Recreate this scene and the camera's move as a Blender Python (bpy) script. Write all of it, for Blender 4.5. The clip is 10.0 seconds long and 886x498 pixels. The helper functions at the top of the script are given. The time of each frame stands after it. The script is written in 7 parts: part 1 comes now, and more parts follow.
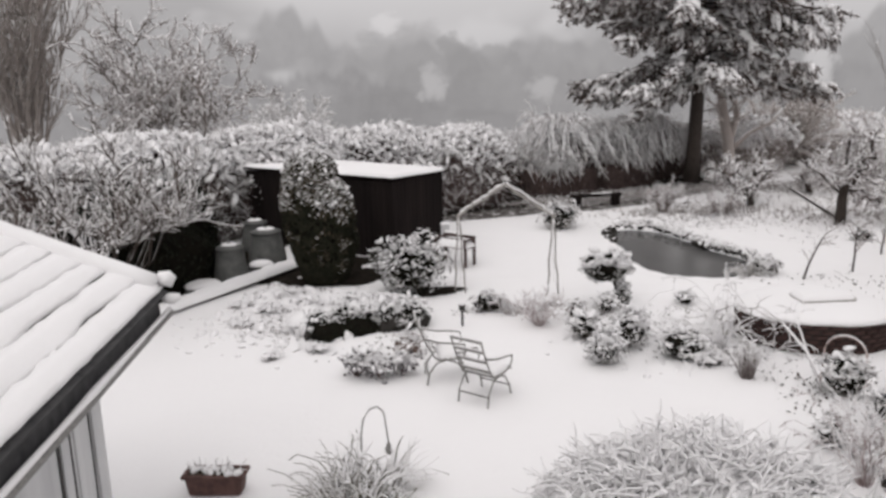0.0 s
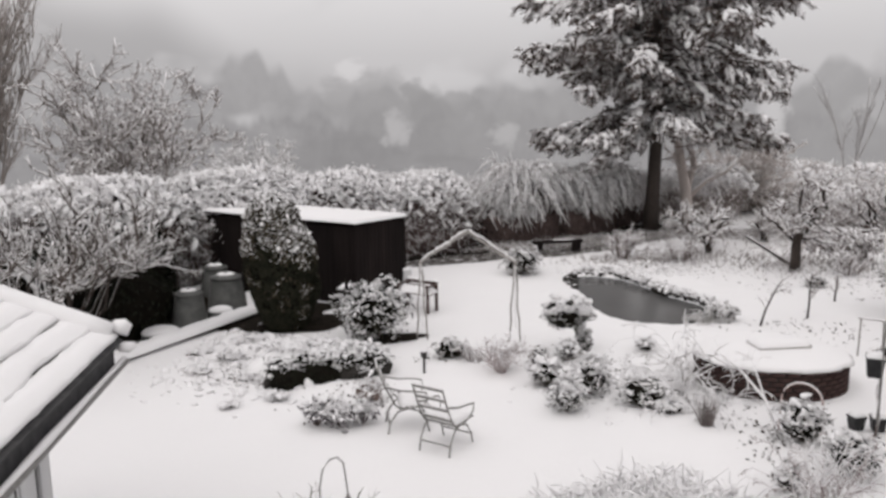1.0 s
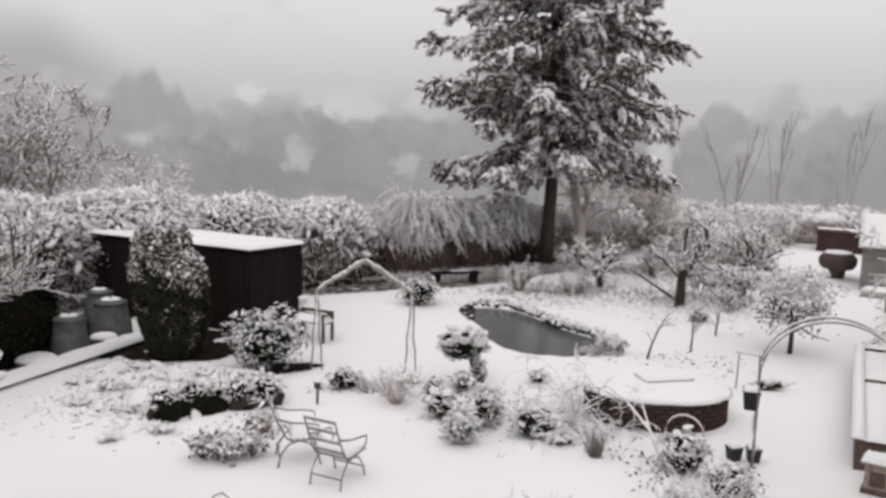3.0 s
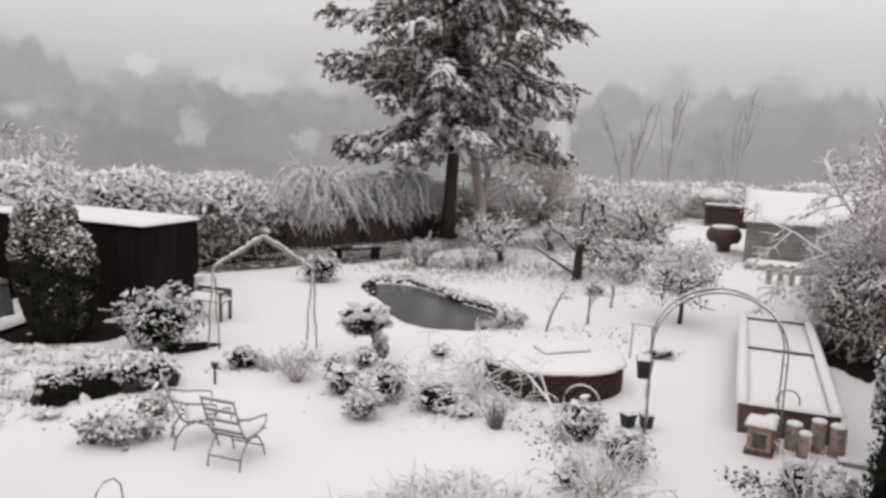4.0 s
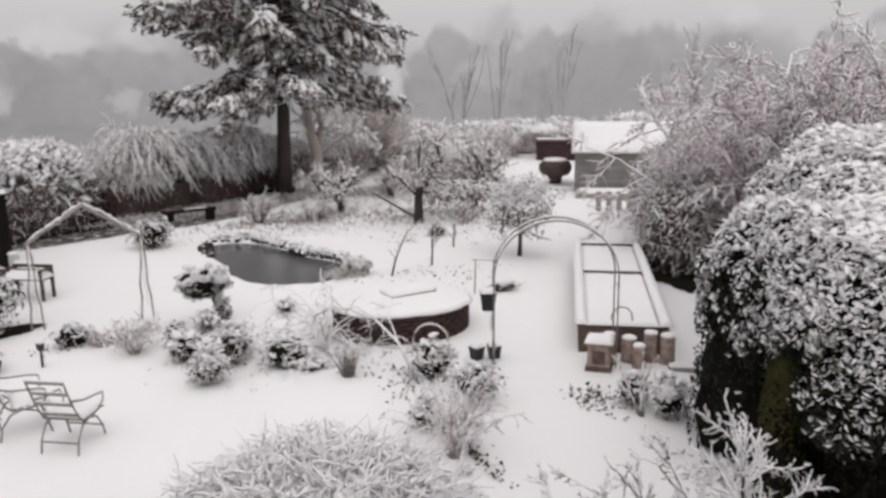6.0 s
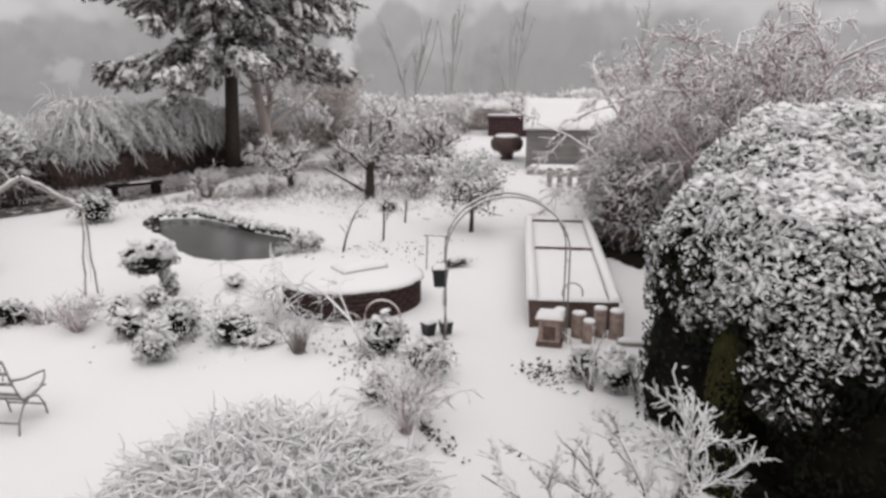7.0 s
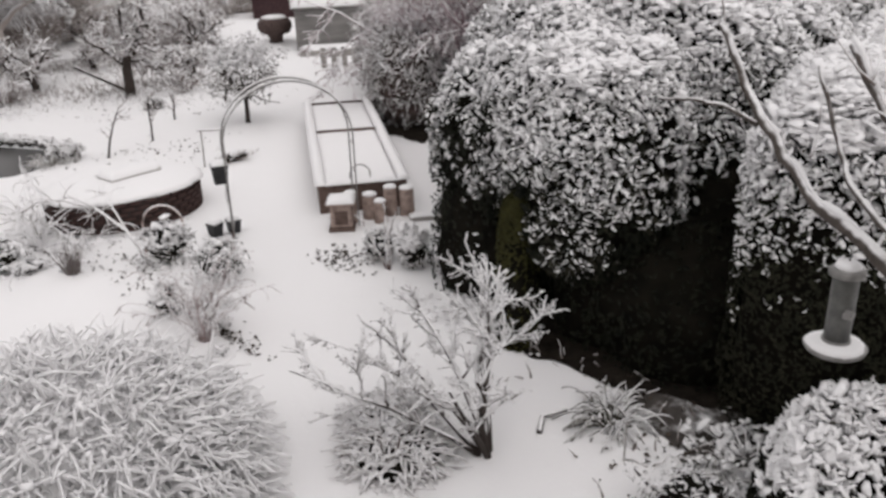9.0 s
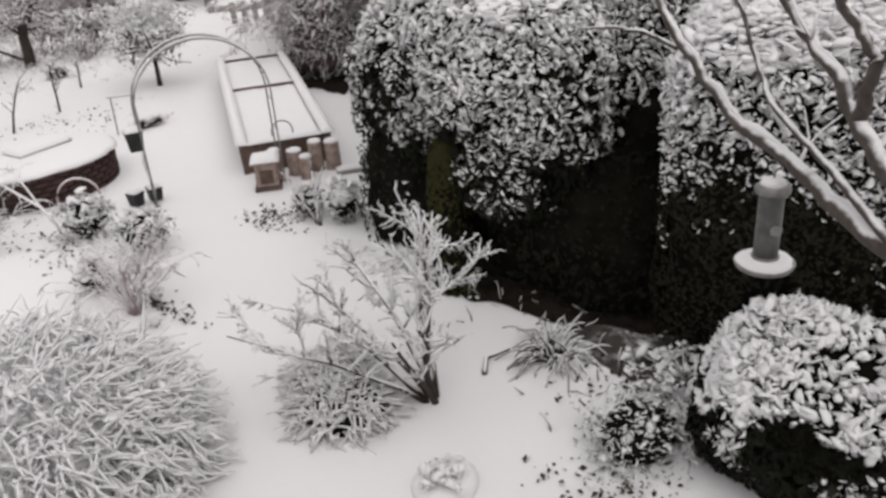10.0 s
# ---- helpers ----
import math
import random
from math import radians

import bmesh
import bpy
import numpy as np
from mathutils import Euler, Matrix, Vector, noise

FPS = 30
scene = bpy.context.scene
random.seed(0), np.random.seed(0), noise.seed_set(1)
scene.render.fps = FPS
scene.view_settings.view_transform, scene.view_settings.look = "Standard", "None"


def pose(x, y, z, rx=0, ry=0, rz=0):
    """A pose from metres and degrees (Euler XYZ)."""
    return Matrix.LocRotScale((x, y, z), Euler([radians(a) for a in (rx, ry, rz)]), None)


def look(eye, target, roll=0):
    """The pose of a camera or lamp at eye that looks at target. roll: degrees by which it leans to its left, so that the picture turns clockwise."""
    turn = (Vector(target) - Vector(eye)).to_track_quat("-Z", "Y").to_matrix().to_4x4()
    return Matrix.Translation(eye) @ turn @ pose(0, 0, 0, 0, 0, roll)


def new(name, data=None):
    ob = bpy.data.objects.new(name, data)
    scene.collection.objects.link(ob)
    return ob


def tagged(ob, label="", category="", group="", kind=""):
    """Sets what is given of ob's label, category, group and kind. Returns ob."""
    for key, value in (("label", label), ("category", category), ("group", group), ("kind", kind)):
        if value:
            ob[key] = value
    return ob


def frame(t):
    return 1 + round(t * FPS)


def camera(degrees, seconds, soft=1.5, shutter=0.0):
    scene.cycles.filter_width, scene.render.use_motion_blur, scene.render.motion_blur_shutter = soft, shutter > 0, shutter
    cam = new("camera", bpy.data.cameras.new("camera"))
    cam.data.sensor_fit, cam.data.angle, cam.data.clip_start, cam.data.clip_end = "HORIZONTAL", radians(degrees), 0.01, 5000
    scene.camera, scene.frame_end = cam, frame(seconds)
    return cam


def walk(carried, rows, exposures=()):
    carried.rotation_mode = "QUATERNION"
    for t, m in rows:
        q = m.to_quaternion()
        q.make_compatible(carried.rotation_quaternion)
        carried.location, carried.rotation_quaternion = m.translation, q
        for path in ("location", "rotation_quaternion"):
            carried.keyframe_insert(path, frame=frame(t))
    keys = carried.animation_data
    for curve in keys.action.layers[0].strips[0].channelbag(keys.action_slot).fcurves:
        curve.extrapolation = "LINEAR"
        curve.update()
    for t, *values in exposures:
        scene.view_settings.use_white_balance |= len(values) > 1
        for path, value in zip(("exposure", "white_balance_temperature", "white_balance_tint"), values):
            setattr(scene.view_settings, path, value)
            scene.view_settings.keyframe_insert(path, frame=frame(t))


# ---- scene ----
# ---- the camera: held at an upper window, turning to the right ----
cam = camera(57.0, 10.0, soft=3.0)
walk(cam, [
    (0.0, pose(-0.154, -0.228, 4.732, 77.09, 1.56, -0.58)),
    (0.5, pose(-0.144, -0.230, 4.737, 78.82, 1.20, -1.76)),
    (1.0, pose(-0.139, -0.225, 4.776, 80.14, 0.82, -3.08)),
    (1.5, pose(-0.143, -0.215, 4.796, 81.56, 0.45, -4.19)),
    (2.0, pose(-0.128, -0.196, 4.783, 81.86, -0.17, -6.67)),
    (2.5, pose(-0.115, -0.187, 4.791, 81.67, -0.54, -8.36)),
    (2.7, pose(-0.114, -0.205, 4.799, 82.16, -0.99, -8.89)),
    (3.8, pose(-0.088, -0.159, 4.795, 81.61, -2.26, -14.84)),
    (4.0, pose(-0.078, -0.132, 4.765, 80.79, -2.31, -16.69)),
    (4.5, pose(-0.052, -0.087, 4.759, 79.70, -1.79, -19.67)),
    (5.0, pose(-0.015, -0.066, 4.733, 78.64, -0.77, -22.42)),
    (5.5, pose(0.038, -0.045, 4.708, 77.69, 0.21, -25.75)),
    (5.7, pose(0.054, -0.054, 4.677, 77.60, 0.54, -26.94)),
    (6.8, pose(0.066, -0.012, 4.675, 76.48, -0.09, -30.94)),
    (7.0, pose(0.076, 0.003, 4.665, 75.72, -0.28, -31.58)),
    (7.5, pose(0.124, 0.025, 4.654, 74.61, -0.11, -33.32)),
    (8.0, pose(0.160, 0.093, 4.642, 71.41, -0.61, -38.58)),
    (8.5, pose(0.202, 0.132, 4.632, 70.00, 0.17, -43.80)),
    (9.0, pose(0.241, 0.154, 4.603, 67.39, 1.66, -47.55)),
    (9.5, pose(0.278, 0.179, 4.577, 64.98, 3.47, -50.47)),
    (10.0, pose(0.291, 0.191, 4.564, 63.52, 4.04, -53.78)),
], exposures=[(0.0, -0.06, 6550, 11.6), (10.0, -0.06, 6550, 11.6)])

# ---- light: flat snowfall sky ----
world = bpy.data.worlds.new("snow_sky")
scene.world = world
world.use_nodes = True
wn, wl = world.node_tree.nodes, world.node_tree.links
wn.clear()
sky = wn.new("ShaderNodeTexSky")
sky.sky_type, sky.sun_disc = "NISHITA", False
sky.sun_elevation, sky.sun_rotation = radians(35), radians(-150)
sky.air_density, sky.dust_density = 1.0, 6.0
grey = wn.new("ShaderNodeHueSaturation")
grey.inputs["Saturation"].default_value = 0.06
coord = wn.new("ShaderNodeTexCoord")
split = wn.new("ShaderNodeSeparateXYZ")
wl.new(coord.outputs["Generated"], split.inputs[0])
veil = wn.new("ShaderNodeValToRGB")     # snow cloud: dim at the horizon, bright overhead
veil.color_ramp.elements[0].position, veil.color_ramp.elements[0].color = 0.0, (0.52, 0.515, 0.52, 1)
veil.color_ramp.elements[1].position, veil.color_ramp.elements[1].color = 0.75, (1.0, 0.985, 0.99, 1)
mid_ = veil.color_ramp.elements.new(0.16)
mid_.color = (0.60, 0.592, 0.597, 1)
wl.new(split.outputs["Z"], veil.inputs["Fac"])
lift = wn.new("ShaderNodeMix")
lift.data_type, lift.blend_type = "RGBA", "MULTIPLY"
lift.inputs["Factor"].default_value = 1.0
lift.inputs["B"].default_value = (10, 10, 10, 1)
wl.new(veil.outputs["Color"], lift.inputs["A"])
cloud = wn.new("ShaderNodeMix")
cloud.data_type = "RGBA"
cloud.inputs["Factor"].default_value = 0.9
bg = wn.new("ShaderNodeBackground")
bg.inputs["Strength"].default_value = 0.108
wout = wn.new("ShaderNodeOutputWorld")
wl.new(sky.outputs["Color"], grey.inputs["Color"])
wl.new(grey.outputs["Color"], cloud.inputs["A"])
wl.new(lift.outputs["Result"], cloud.inputs["B"])
wl.new(cloud.outputs["Result"], bg.inputs["Color"])
wl.new(bg.outputs["Background"], wout.inputs["Surface"])
lamp = bpy.data.lights.new("sun", "SUN")
lamp.energy, lamp.angle, lamp.color = 0.7, radians(60), (1.0, 0.97, 0.94)
sun = new("sun", lamp)
sun.matrix_world = look((-8, -14, 40), (0, 10, 0))

# ---- materials ----
SNOW = (0.83, 0.82, 0.825)


def material(name):
    m = bpy.data.materials.new(name)
    m.use_nodes = True
    nt = m.node_tree
    return m, nt, nt.nodes["Principled BSDF"]


def node(nt, kind, **values):
    n = nt.nodes.new(kind)
    for k, v in values.items():
        n.inputs[k].default_value = v
    return n


def noise_node(nt, scale, detail=4.0, rough=0.55):
    co = nt.nodes.new("ShaderNodeTexCoord")
    n = node(nt, "ShaderNodeTexNoise", Scale=scale, Detail=detail, Roughness=rough)
    nt.links.new(co.outputs["Object"], n.inputs["Vector"])
    return n.outputs["Fac"]


def ramp(nt, fac, stops):
    r = nt.nodes.new("ShaderNodeValToRGB")
    els = r.color_ramp.elements
    while len(els) < len(stops):
        els.new(0.5)
    for e, (p, c) in zip(els, stops):
        e.position, e.color = p, (*c, 1)
    nt.links.new(fac, r.inputs["Fac"])
    return r.outputs["Color"]


def mixed(nt, fac, a, b):
    m = nt.nodes.new("ShaderNodeMix")
    m.data_type = "RGBA"
    nt.links.new(fac, m.inputs["Factor"])
    for sock, v in (("A", a), ("B", b)):
        if isinstance(v, tuple):
            m.inputs[sock].default_value = (*v, 1)
        else:
            nt.links.new(v, m.inputs[sock])
    return m.outputs["Result"]


def math_node(nt, op, a, b=0.0, c=None):
    m = nt.nodes.new("ShaderNodeMath")
    m.operation = op
    for i, v in enumerate((a, b, c)):
        if v is None:
            continue
        if isinstance(v, (int, float)):
            m.inputs[i].default_value = v
        else:
            nt.links.new(v, m.inputs[i])
    return m.outputs[0]


def bump(nt, bsdf, height, strength, distance):
    b = node(nt, "ShaderNodeBump", Strength=strength, Distance=distance)
    nt.links.new(height, b.inputs["Height"])
    nt.links.new(b.outputs["Normal"], bsdf.inputs["Normal"])


def snowy(name, dark, light, lo=0.25, hi=0.55, scale=9.0, spread=0.8, rough=0.75, snow=SNOW):
    """A surface with snow lying on what faces upward, broken by noise; dark to light is the bare colour."""
    m, nt, bsdf = material(name)
    geo = nt.nodes.new("ShaderNodeNewGeometry")
    xyz = nt.nodes.new("ShaderNodeSeparateXYZ")
    nt.links.new(geo.outputs["Normal"], xyz.inputs[0])
    n = noise_node(nt, scale)
    up = math_node(nt, "ADD", xyz.outputs["Z"], math_node(nt, "MULTIPLY", math_node(nt, "SUBTRACT", n, 0.5), spread))
    mask = nt.nodes.new("ShaderNodeMapRange")
    mask.interpolation_type = "SMOOTHSTEP"
    mask.inputs["From Min"].default_value, mask.inputs["From Max"].default_value = lo, hi
    nt.links.new(up, mask.inputs["Value"])
    bare = mixed(nt, noise_node(nt, scale * 2.3, 3), dark, light)
    nt.links.new(mixed(nt, mask.outputs["Result"], bare, snow), bsdf.inputs["Base Color"])
    bsdf.inputs["Roughness"].default_value = rough
    bsdf.inputs["Specular IOR Level"].default_value = 0.2
    bump(nt, bsdf, noise_node(nt, scale * 5, 3), 0.25, 0.01)
    return m


def snow_material(name, scale=1.0, tint=SNOW, speck=0.0):
    m, nt, bsdf = material(name)
    big = noise_node(nt, 0.35 * scale, 3)
    fine = noise_node(nt, 26 * scale, 5)
    col = mixed(nt, big, tuple(c * 0.95 for c in tint), tint)
    if speck:
        s = ramp(nt, noise_node(nt, 11 * scale, 6, 0.7), [(0.0, (0, 0, 0)), (0.70 - speck, (0, 0, 0)), (0.78 - speck, (1, 1, 1))])
        col = mixed(nt, s, col, (0.16, 0.13, 0.11))
    nt.links.new(col, bsdf.inputs["Base Color"])
    bsdf.inputs["Roughness"].default_value = 0.8
    bsdf.inputs["Specular IOR Level"].default_value = 0.15
    bump(nt, bsdf, math_node(nt, "ADD", math_node(nt, "MULTIPLY", noise_node(nt, 3.0 * scale, 4), 2.0), fine), 0.3, 0.02)
    return m


def plain(name, dark, light, scale=8.0, rough=0.6, metal=0.0, relief=0.2, stretch=None, gloss=0.25):
    m, nt, bsdf = material(name)
    bsdf.inputs["Specular IOR Level"].default_value = gloss
    n = noise_node(nt, scale, 5, 0.6)
    if stretch:
        co = nt.nodes.new("ShaderNodeTexCoord")
        mp = nt.nodes.new("ShaderNodeMapping")
        mp.inputs["Scale"].default_value = stretch
        tx = node(nt, "ShaderNodeTexNoise", Scale=scale, Detail=5.0)
        nt.links.new(co.outputs["Object"], mp.inputs["Vector"])
        nt.links.new(mp.outputs["Vector"], tx.inputs["Vector"])
        n = tx.outputs["Fac"]
    nt.links.new(mixed(nt, ramp(nt, n, [(0.3, (0, 0, 0)), (0.7, (1, 1, 1))]), dark, light), bsdf.inputs["Base Color"])
    bsdf.inputs["Roughness"].default_value, bsdf.inputs["Metallic"].default_value = rough, metal
    bump(nt, bsdf, n, relief, 0.01)
    return m


SNOW_GROUND = snow_material("snow_ground")
SNOW_CAP = snow_material("snow_cap", 1.6)
SNOW_CLUMP = snow_material("snow_clump", 2.5)
HEDGE_LEAF = snowy("hedge_leaf", (0.060, 0.044, 0.038), (0.215, 0.162, 0.142), -0.05, 0.6)
# far hedge leaf: bare colour lightened to imitate haze
HAZED_LEAF = snowy("haze_paled_leaf", (0.15, 0.12, 0.112), (0.335, 0.28, 0.265), -0.2, 0.5)
LAUREL_LEAF = snowy("laurel_leaf", (0.011, 0.011, 0.008), (0.045, 0.042, 0.026), 0.2, 0.5, 7.0)
YEW_LEAF = snowy("yew_leaf", (0.014, 0.018, 0.009), (0.045, 0.046, 0.024), 0.18, 0.55, 6.0)
CYPRESS_LEAF = snowy("cypress_leaf", (0.022, 0.018, 0.011), (0.085, 0.068, 0.042), 0.35, 0.8, 7.0)
MOSS_LEAF = snowy("moss_leaf", (0.018, 0.019, 0.005), (0.058, 0.054, 0.013), 0.8, 1.05, 7.0)
SPRUCE_NEEDLE = snowy("spruce_needle", (0.034, 0.026, 0.023), (0.175, 0.134, 0.12), 0.05, 0.75, 2.5, 1.1)
# snow-free copies of the leaves above, darker to imitate shade
DRY_SHADED_LAUREL = plain("shaded_bare_laurel_leaf", (0.005, 0.006, 0.005), (0.02, 0.021, 0.013), 7.0, 0.75, gloss=0.1)
DRY_SHADED_YEW = plain("shaded_bare_yew_leaf", (0.010, 0.011, 0.007), (0.032, 0.031, 0.02), 6.0, 0.8, gloss=0.1)
DRY_SHADED_HEDGE = plain("shaded_bare_hedge_leaf", (0.032, 0.023, 0.022), (0.125, 0.092, 0.085), 9.0, 0.8, gloss=0.1)
# near-black fill that imitates the shade deep inside hedges and bushes
SHADE_CORE = plain("shade_dark_core", (0.005, 0.005, 0.004), (0.014, 0.012, 0.009), 5.0, 0.95, gloss=0.03)
LIMB_BARK = snowy("grey_limb_bark", (0.03, 0.025, 0.022), (0.13, 0.11, 0.098), 0.4, 0.85, 11.0, 1.4)
BARK = snowy("snowy_bark", (0.018, 0.014, 0.012), (0.07, 0.055, 0.047), 0.35, 0.65, 5.0)
TWIG = snowy("snowy_twig", (0.066, 0.044, 0.039), (0.185, 0.128, 0.112), -0.35, 0.25, 12.0, 0.7)
# far twigs: the pallor of the mist is mixed into these bare colours
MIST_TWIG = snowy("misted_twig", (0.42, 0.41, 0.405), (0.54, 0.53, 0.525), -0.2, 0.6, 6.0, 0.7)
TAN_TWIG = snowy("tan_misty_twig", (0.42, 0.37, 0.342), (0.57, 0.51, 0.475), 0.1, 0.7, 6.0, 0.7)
FAR_TWIG = snowy("haze_paled_twig", (0.32, 0.312, 0.31), (0.42, 0.41, 0.406), 0.4, 1.0, 6.0, 0.7)
RIME_HAZE_TWIG = snowy("rime_haze_brown_twig", (0.13, 0.11, 0.10), (0.27, 0.232, 0.215), -0.2, 0.5, 6.0, 0.8)
STRAW = snowy("bleached_straw", (0.32, 0.225, 0.205), (0.56, 0.45, 0.42), 0.0, 0.5, 12.0, 0.7)
FADED = snowy("faded_frosted_stem", (0.2, 0.142, 0.138), (0.46, 0.375, 0.365), -0.4, 0.3, 12.0, 0.8)
DRY_STEM = snowy("dull_dry_stem", (0.10, 0.08, 0.076), (0.27, 0.235, 0.225), 0.0, 0.6, 12.0, 0.7)
# lightened in its base colour too, for the thicket seen through mist
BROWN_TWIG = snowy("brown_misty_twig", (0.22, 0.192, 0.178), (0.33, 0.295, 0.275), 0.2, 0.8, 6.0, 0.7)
PALE_TWIG = snowy("snow_coated_limb", (0.10, 0.085, 0.075), (0.26, 0.225, 0.2), -0.75, 0.1, 9.0, 0.9)
CRUSTED_TWIG = snowy("crusted_twig", (0.055, 0.044, 0.038), (0.17, 0.14, 0.12), -0.4, 0.35, 10.0, 0.9)
SWEPT_TWIG = snowy("snow_topped_twig", (0.05, 0.04, 0.035), (0.16, 0.13, 0.115), 0.0, 0.55, 9.0, 0.8)
RIME_WHITE = snowy("white_furred_stem", (0.4, 0.385, 0.37), (0.6, 0.58, 0.56), -1.4, -0.7, 7.0, 0.9)
PINK_TWIG = snowy("snowy_red_twig", (0.21, 0.13, 0.148), (0.45, 0.315, 0.345), -0.5, 0.2, 9.0, 0.8)
GRASS_STALK = snowy("snowy_grass", (0.10, 0.095, 0.075), (0.3, 0.28, 0.22), -0.4, 0.2, 9.0, 0.8)
STRAP = snowy("strap_leaf", (0.03, 0.028, 0.02), (0.12, 0.105, 0.08), 0.0, 0.5, 9.0, 0.8)
SNOW_STALK = snowy("snow_furred_stalk", (0.34, 0.33, 0.30), (0.56, 0.545, 0.505), -1.3, -0.6, 7.0, 0.9)
SNOW_TWIG = snowy("snow_furred_twig", (0.05, 0.042, 0.038), (0.15, 0.125, 0.11), -0.65, 0.0, 7.0, 0.8)
SHRUB_LEAF = snowy("shrub_leaf", (0.03, 0.028, 0.022), (0.12, 0.10, 0.085), 0.05, 0.5, 14.0, 0.9)
GREY_LEAF = snowy("grey_winter_leaf", (0.05, 0.046, 0.05), (0.2, 0.18, 0.19), 0.1, 0.55, 14.0, 0.9)
DRY_LEAF = snowy("dry_leaf", (0.09, 0.06, 0.05), (0.26, 0.18, 0.15), 0.15, 0.6, 14.0, 0.9)
TAR_BOARD = plain("black_tarred_board", (0.009, 0.007, 0.0068), (0.018, 0.0135, 0.0128), 3.0, 0.9, stretch=(1, 1, 0.12), gloss=0.08)
SLATE = plain("dark_roof_tile", (0.03, 0.03, 0.032), (0.08, 0.078, 0.08), 6.0, 0.8)
WHITE_BOARD = plain("pale_painted_board", (0.50, 0.50, 0.51), (0.66, 0.66, 0.66), 5.0, 0.55, stretch=(1, 1, 0.1))
PLASTER_WALL = plain("pale_plaster", (0.34, 0.33, 0.31), (0.48, 0.46, 0.44), 3.0, 0.9)
GREY_WOOD = plain("weathered_grey_wood", (0.22, 0.205, 0.195), (0.38, 0.36, 0.34), 7.0, 0.8, stretch=(0.15, 0.15, 1))
BROWN_WOOD = plain("brown_wood", (0.065, 0.042, 0.036), (0.14, 0.098, 0.082), 7.0, 0.8)
PALE_LOG = plain("pale_sawn_log", (0.19, 0.14, 0.122), (0.42, 0.325, 0.285), 9.0, 0.8)
BRICK = plain("dark_red_brick", (0.026, 0.016, 0.015), (0.078, 0.046, 0.041), 9.0, 0.9)
BENCH_WOOD = plain("dark_bench_wood", (0.05, 0.034, 0.032), (0.11, 0.078, 0.07), 7.0, 0.8)
SPRUCE_BARK = snowy("rough_spruce_bark", (0.022, 0.018, 0.016), (0.085, 0.068, 0.06), 0.3, 0.8, 6.0, 1.1)
HUT_WOOD = plain("grey_hut_board", (0.15, 0.143, 0.138), (0.27, 0.26, 0.25), 6.0, 0.85, stretch=(0.15, 0.15, 1))
MORTAR = plain("dark_mortar", (0.02, 0.018, 0.017), (0.05, 0.045, 0.042), 12.0, 0.95)
METAL = plain("grey_painted_steel", (0.16, 0.155, 0.15), (0.3, 0.29, 0.28), 20.0, 0.5, 0.3)
IRON = plain("dark_iron", (0.03, 0.03, 0.03), (0.08, 0.075, 0.07), 20.0, 0.6, 0.4)
PLASTIC_BIN = plain("grey_green_plastic", (0.06, 0.062, 0.06), (0.13, 0.13, 0.125), 4.0, 0.6)
CHAIR_STEEL = plain("dull_green_grey_steel", (0.18, 0.175, 0.165), (0.32, 0.31, 0.295), 18.0, 0.6, 0.2)
TERRACOTTA = plain("dull_terracotta", (0.055, 0.03, 0.028), (0.14, 0.08, 0.07), 8.0, 0.85)
BLACK_POT = plain("black_plastic_pot", (0.012, 0.012, 0.013), (0.035, 0.035, 0.036), 9.0, 0.5)
RED_WALL = plain("dark_red_boards", (0.032, 0.016, 0.018), (0.068, 0.038, 0.04), 5.0, 0.85)
TUBE = plain("smoky_feeder_tube", (0.07, 0.07, 0.068), (0.16, 0.16, 0.15), 14.0, 0.4)
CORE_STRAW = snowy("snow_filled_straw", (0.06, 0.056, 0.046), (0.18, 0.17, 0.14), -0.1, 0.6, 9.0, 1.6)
HAIR = snowy("snowy_hanging_stem", (0.05, 0.034, 0.031), (0.215, 0.155, 0.14), -0.7, 0.05, 6.0, 0.8)
ROCK = snowy("dark_rock", (0.012, 0.011, 0.010), (0.05, 0.045, 0.04), 0.7, 0.95, 5.0, 0.5)
# soil colours carry some of the hedge shade
SOIL = plain("shade_dark_soil", (0.006, 0.005, 0.004), (0.025, 0.02, 0.016), 7.0, 0.95, gloss=0.05)
DUSTED_SOIL = snowy("shaded_dusted_soil", (0.03, 0.026, 0.024), (0.10, 0.088, 0.08), 0.95, 1.8, 4.0, 3.0)
LITTER = plain("dead_leaf_litter", (0.02, 0.017, 0.014), (0.09, 0.07, 0.055), 9.0, 0.95)

# pond: dull thin water under a grey sky
WATER, nt, bsdf = material("still_pond_water")
nt.links.new(mixed(nt, noise_node(nt, 0.8, 4), (0.09, 0.088, 0.088), (0.13, 0.128, 0.127)), bsdf.inputs["Base Color"])
bsdf.inputs["Roughness"].default_value, bsdf.inputs["IOR"].default_value = 0.22, 1.33
bump(nt, bsdf, noise_node(nt, 9.0, 3), 0.05, 0.01)


# ---- mesh helpers ----
AX, BX = Vector((0.6, 0.8, 0)), Vector((0.8, -0.6, 0))   # along the garden path, and across it to the right
GARDEN = -36.87                                          # turn of a thing that faces down the path
rng = np.random.default_rng(7)


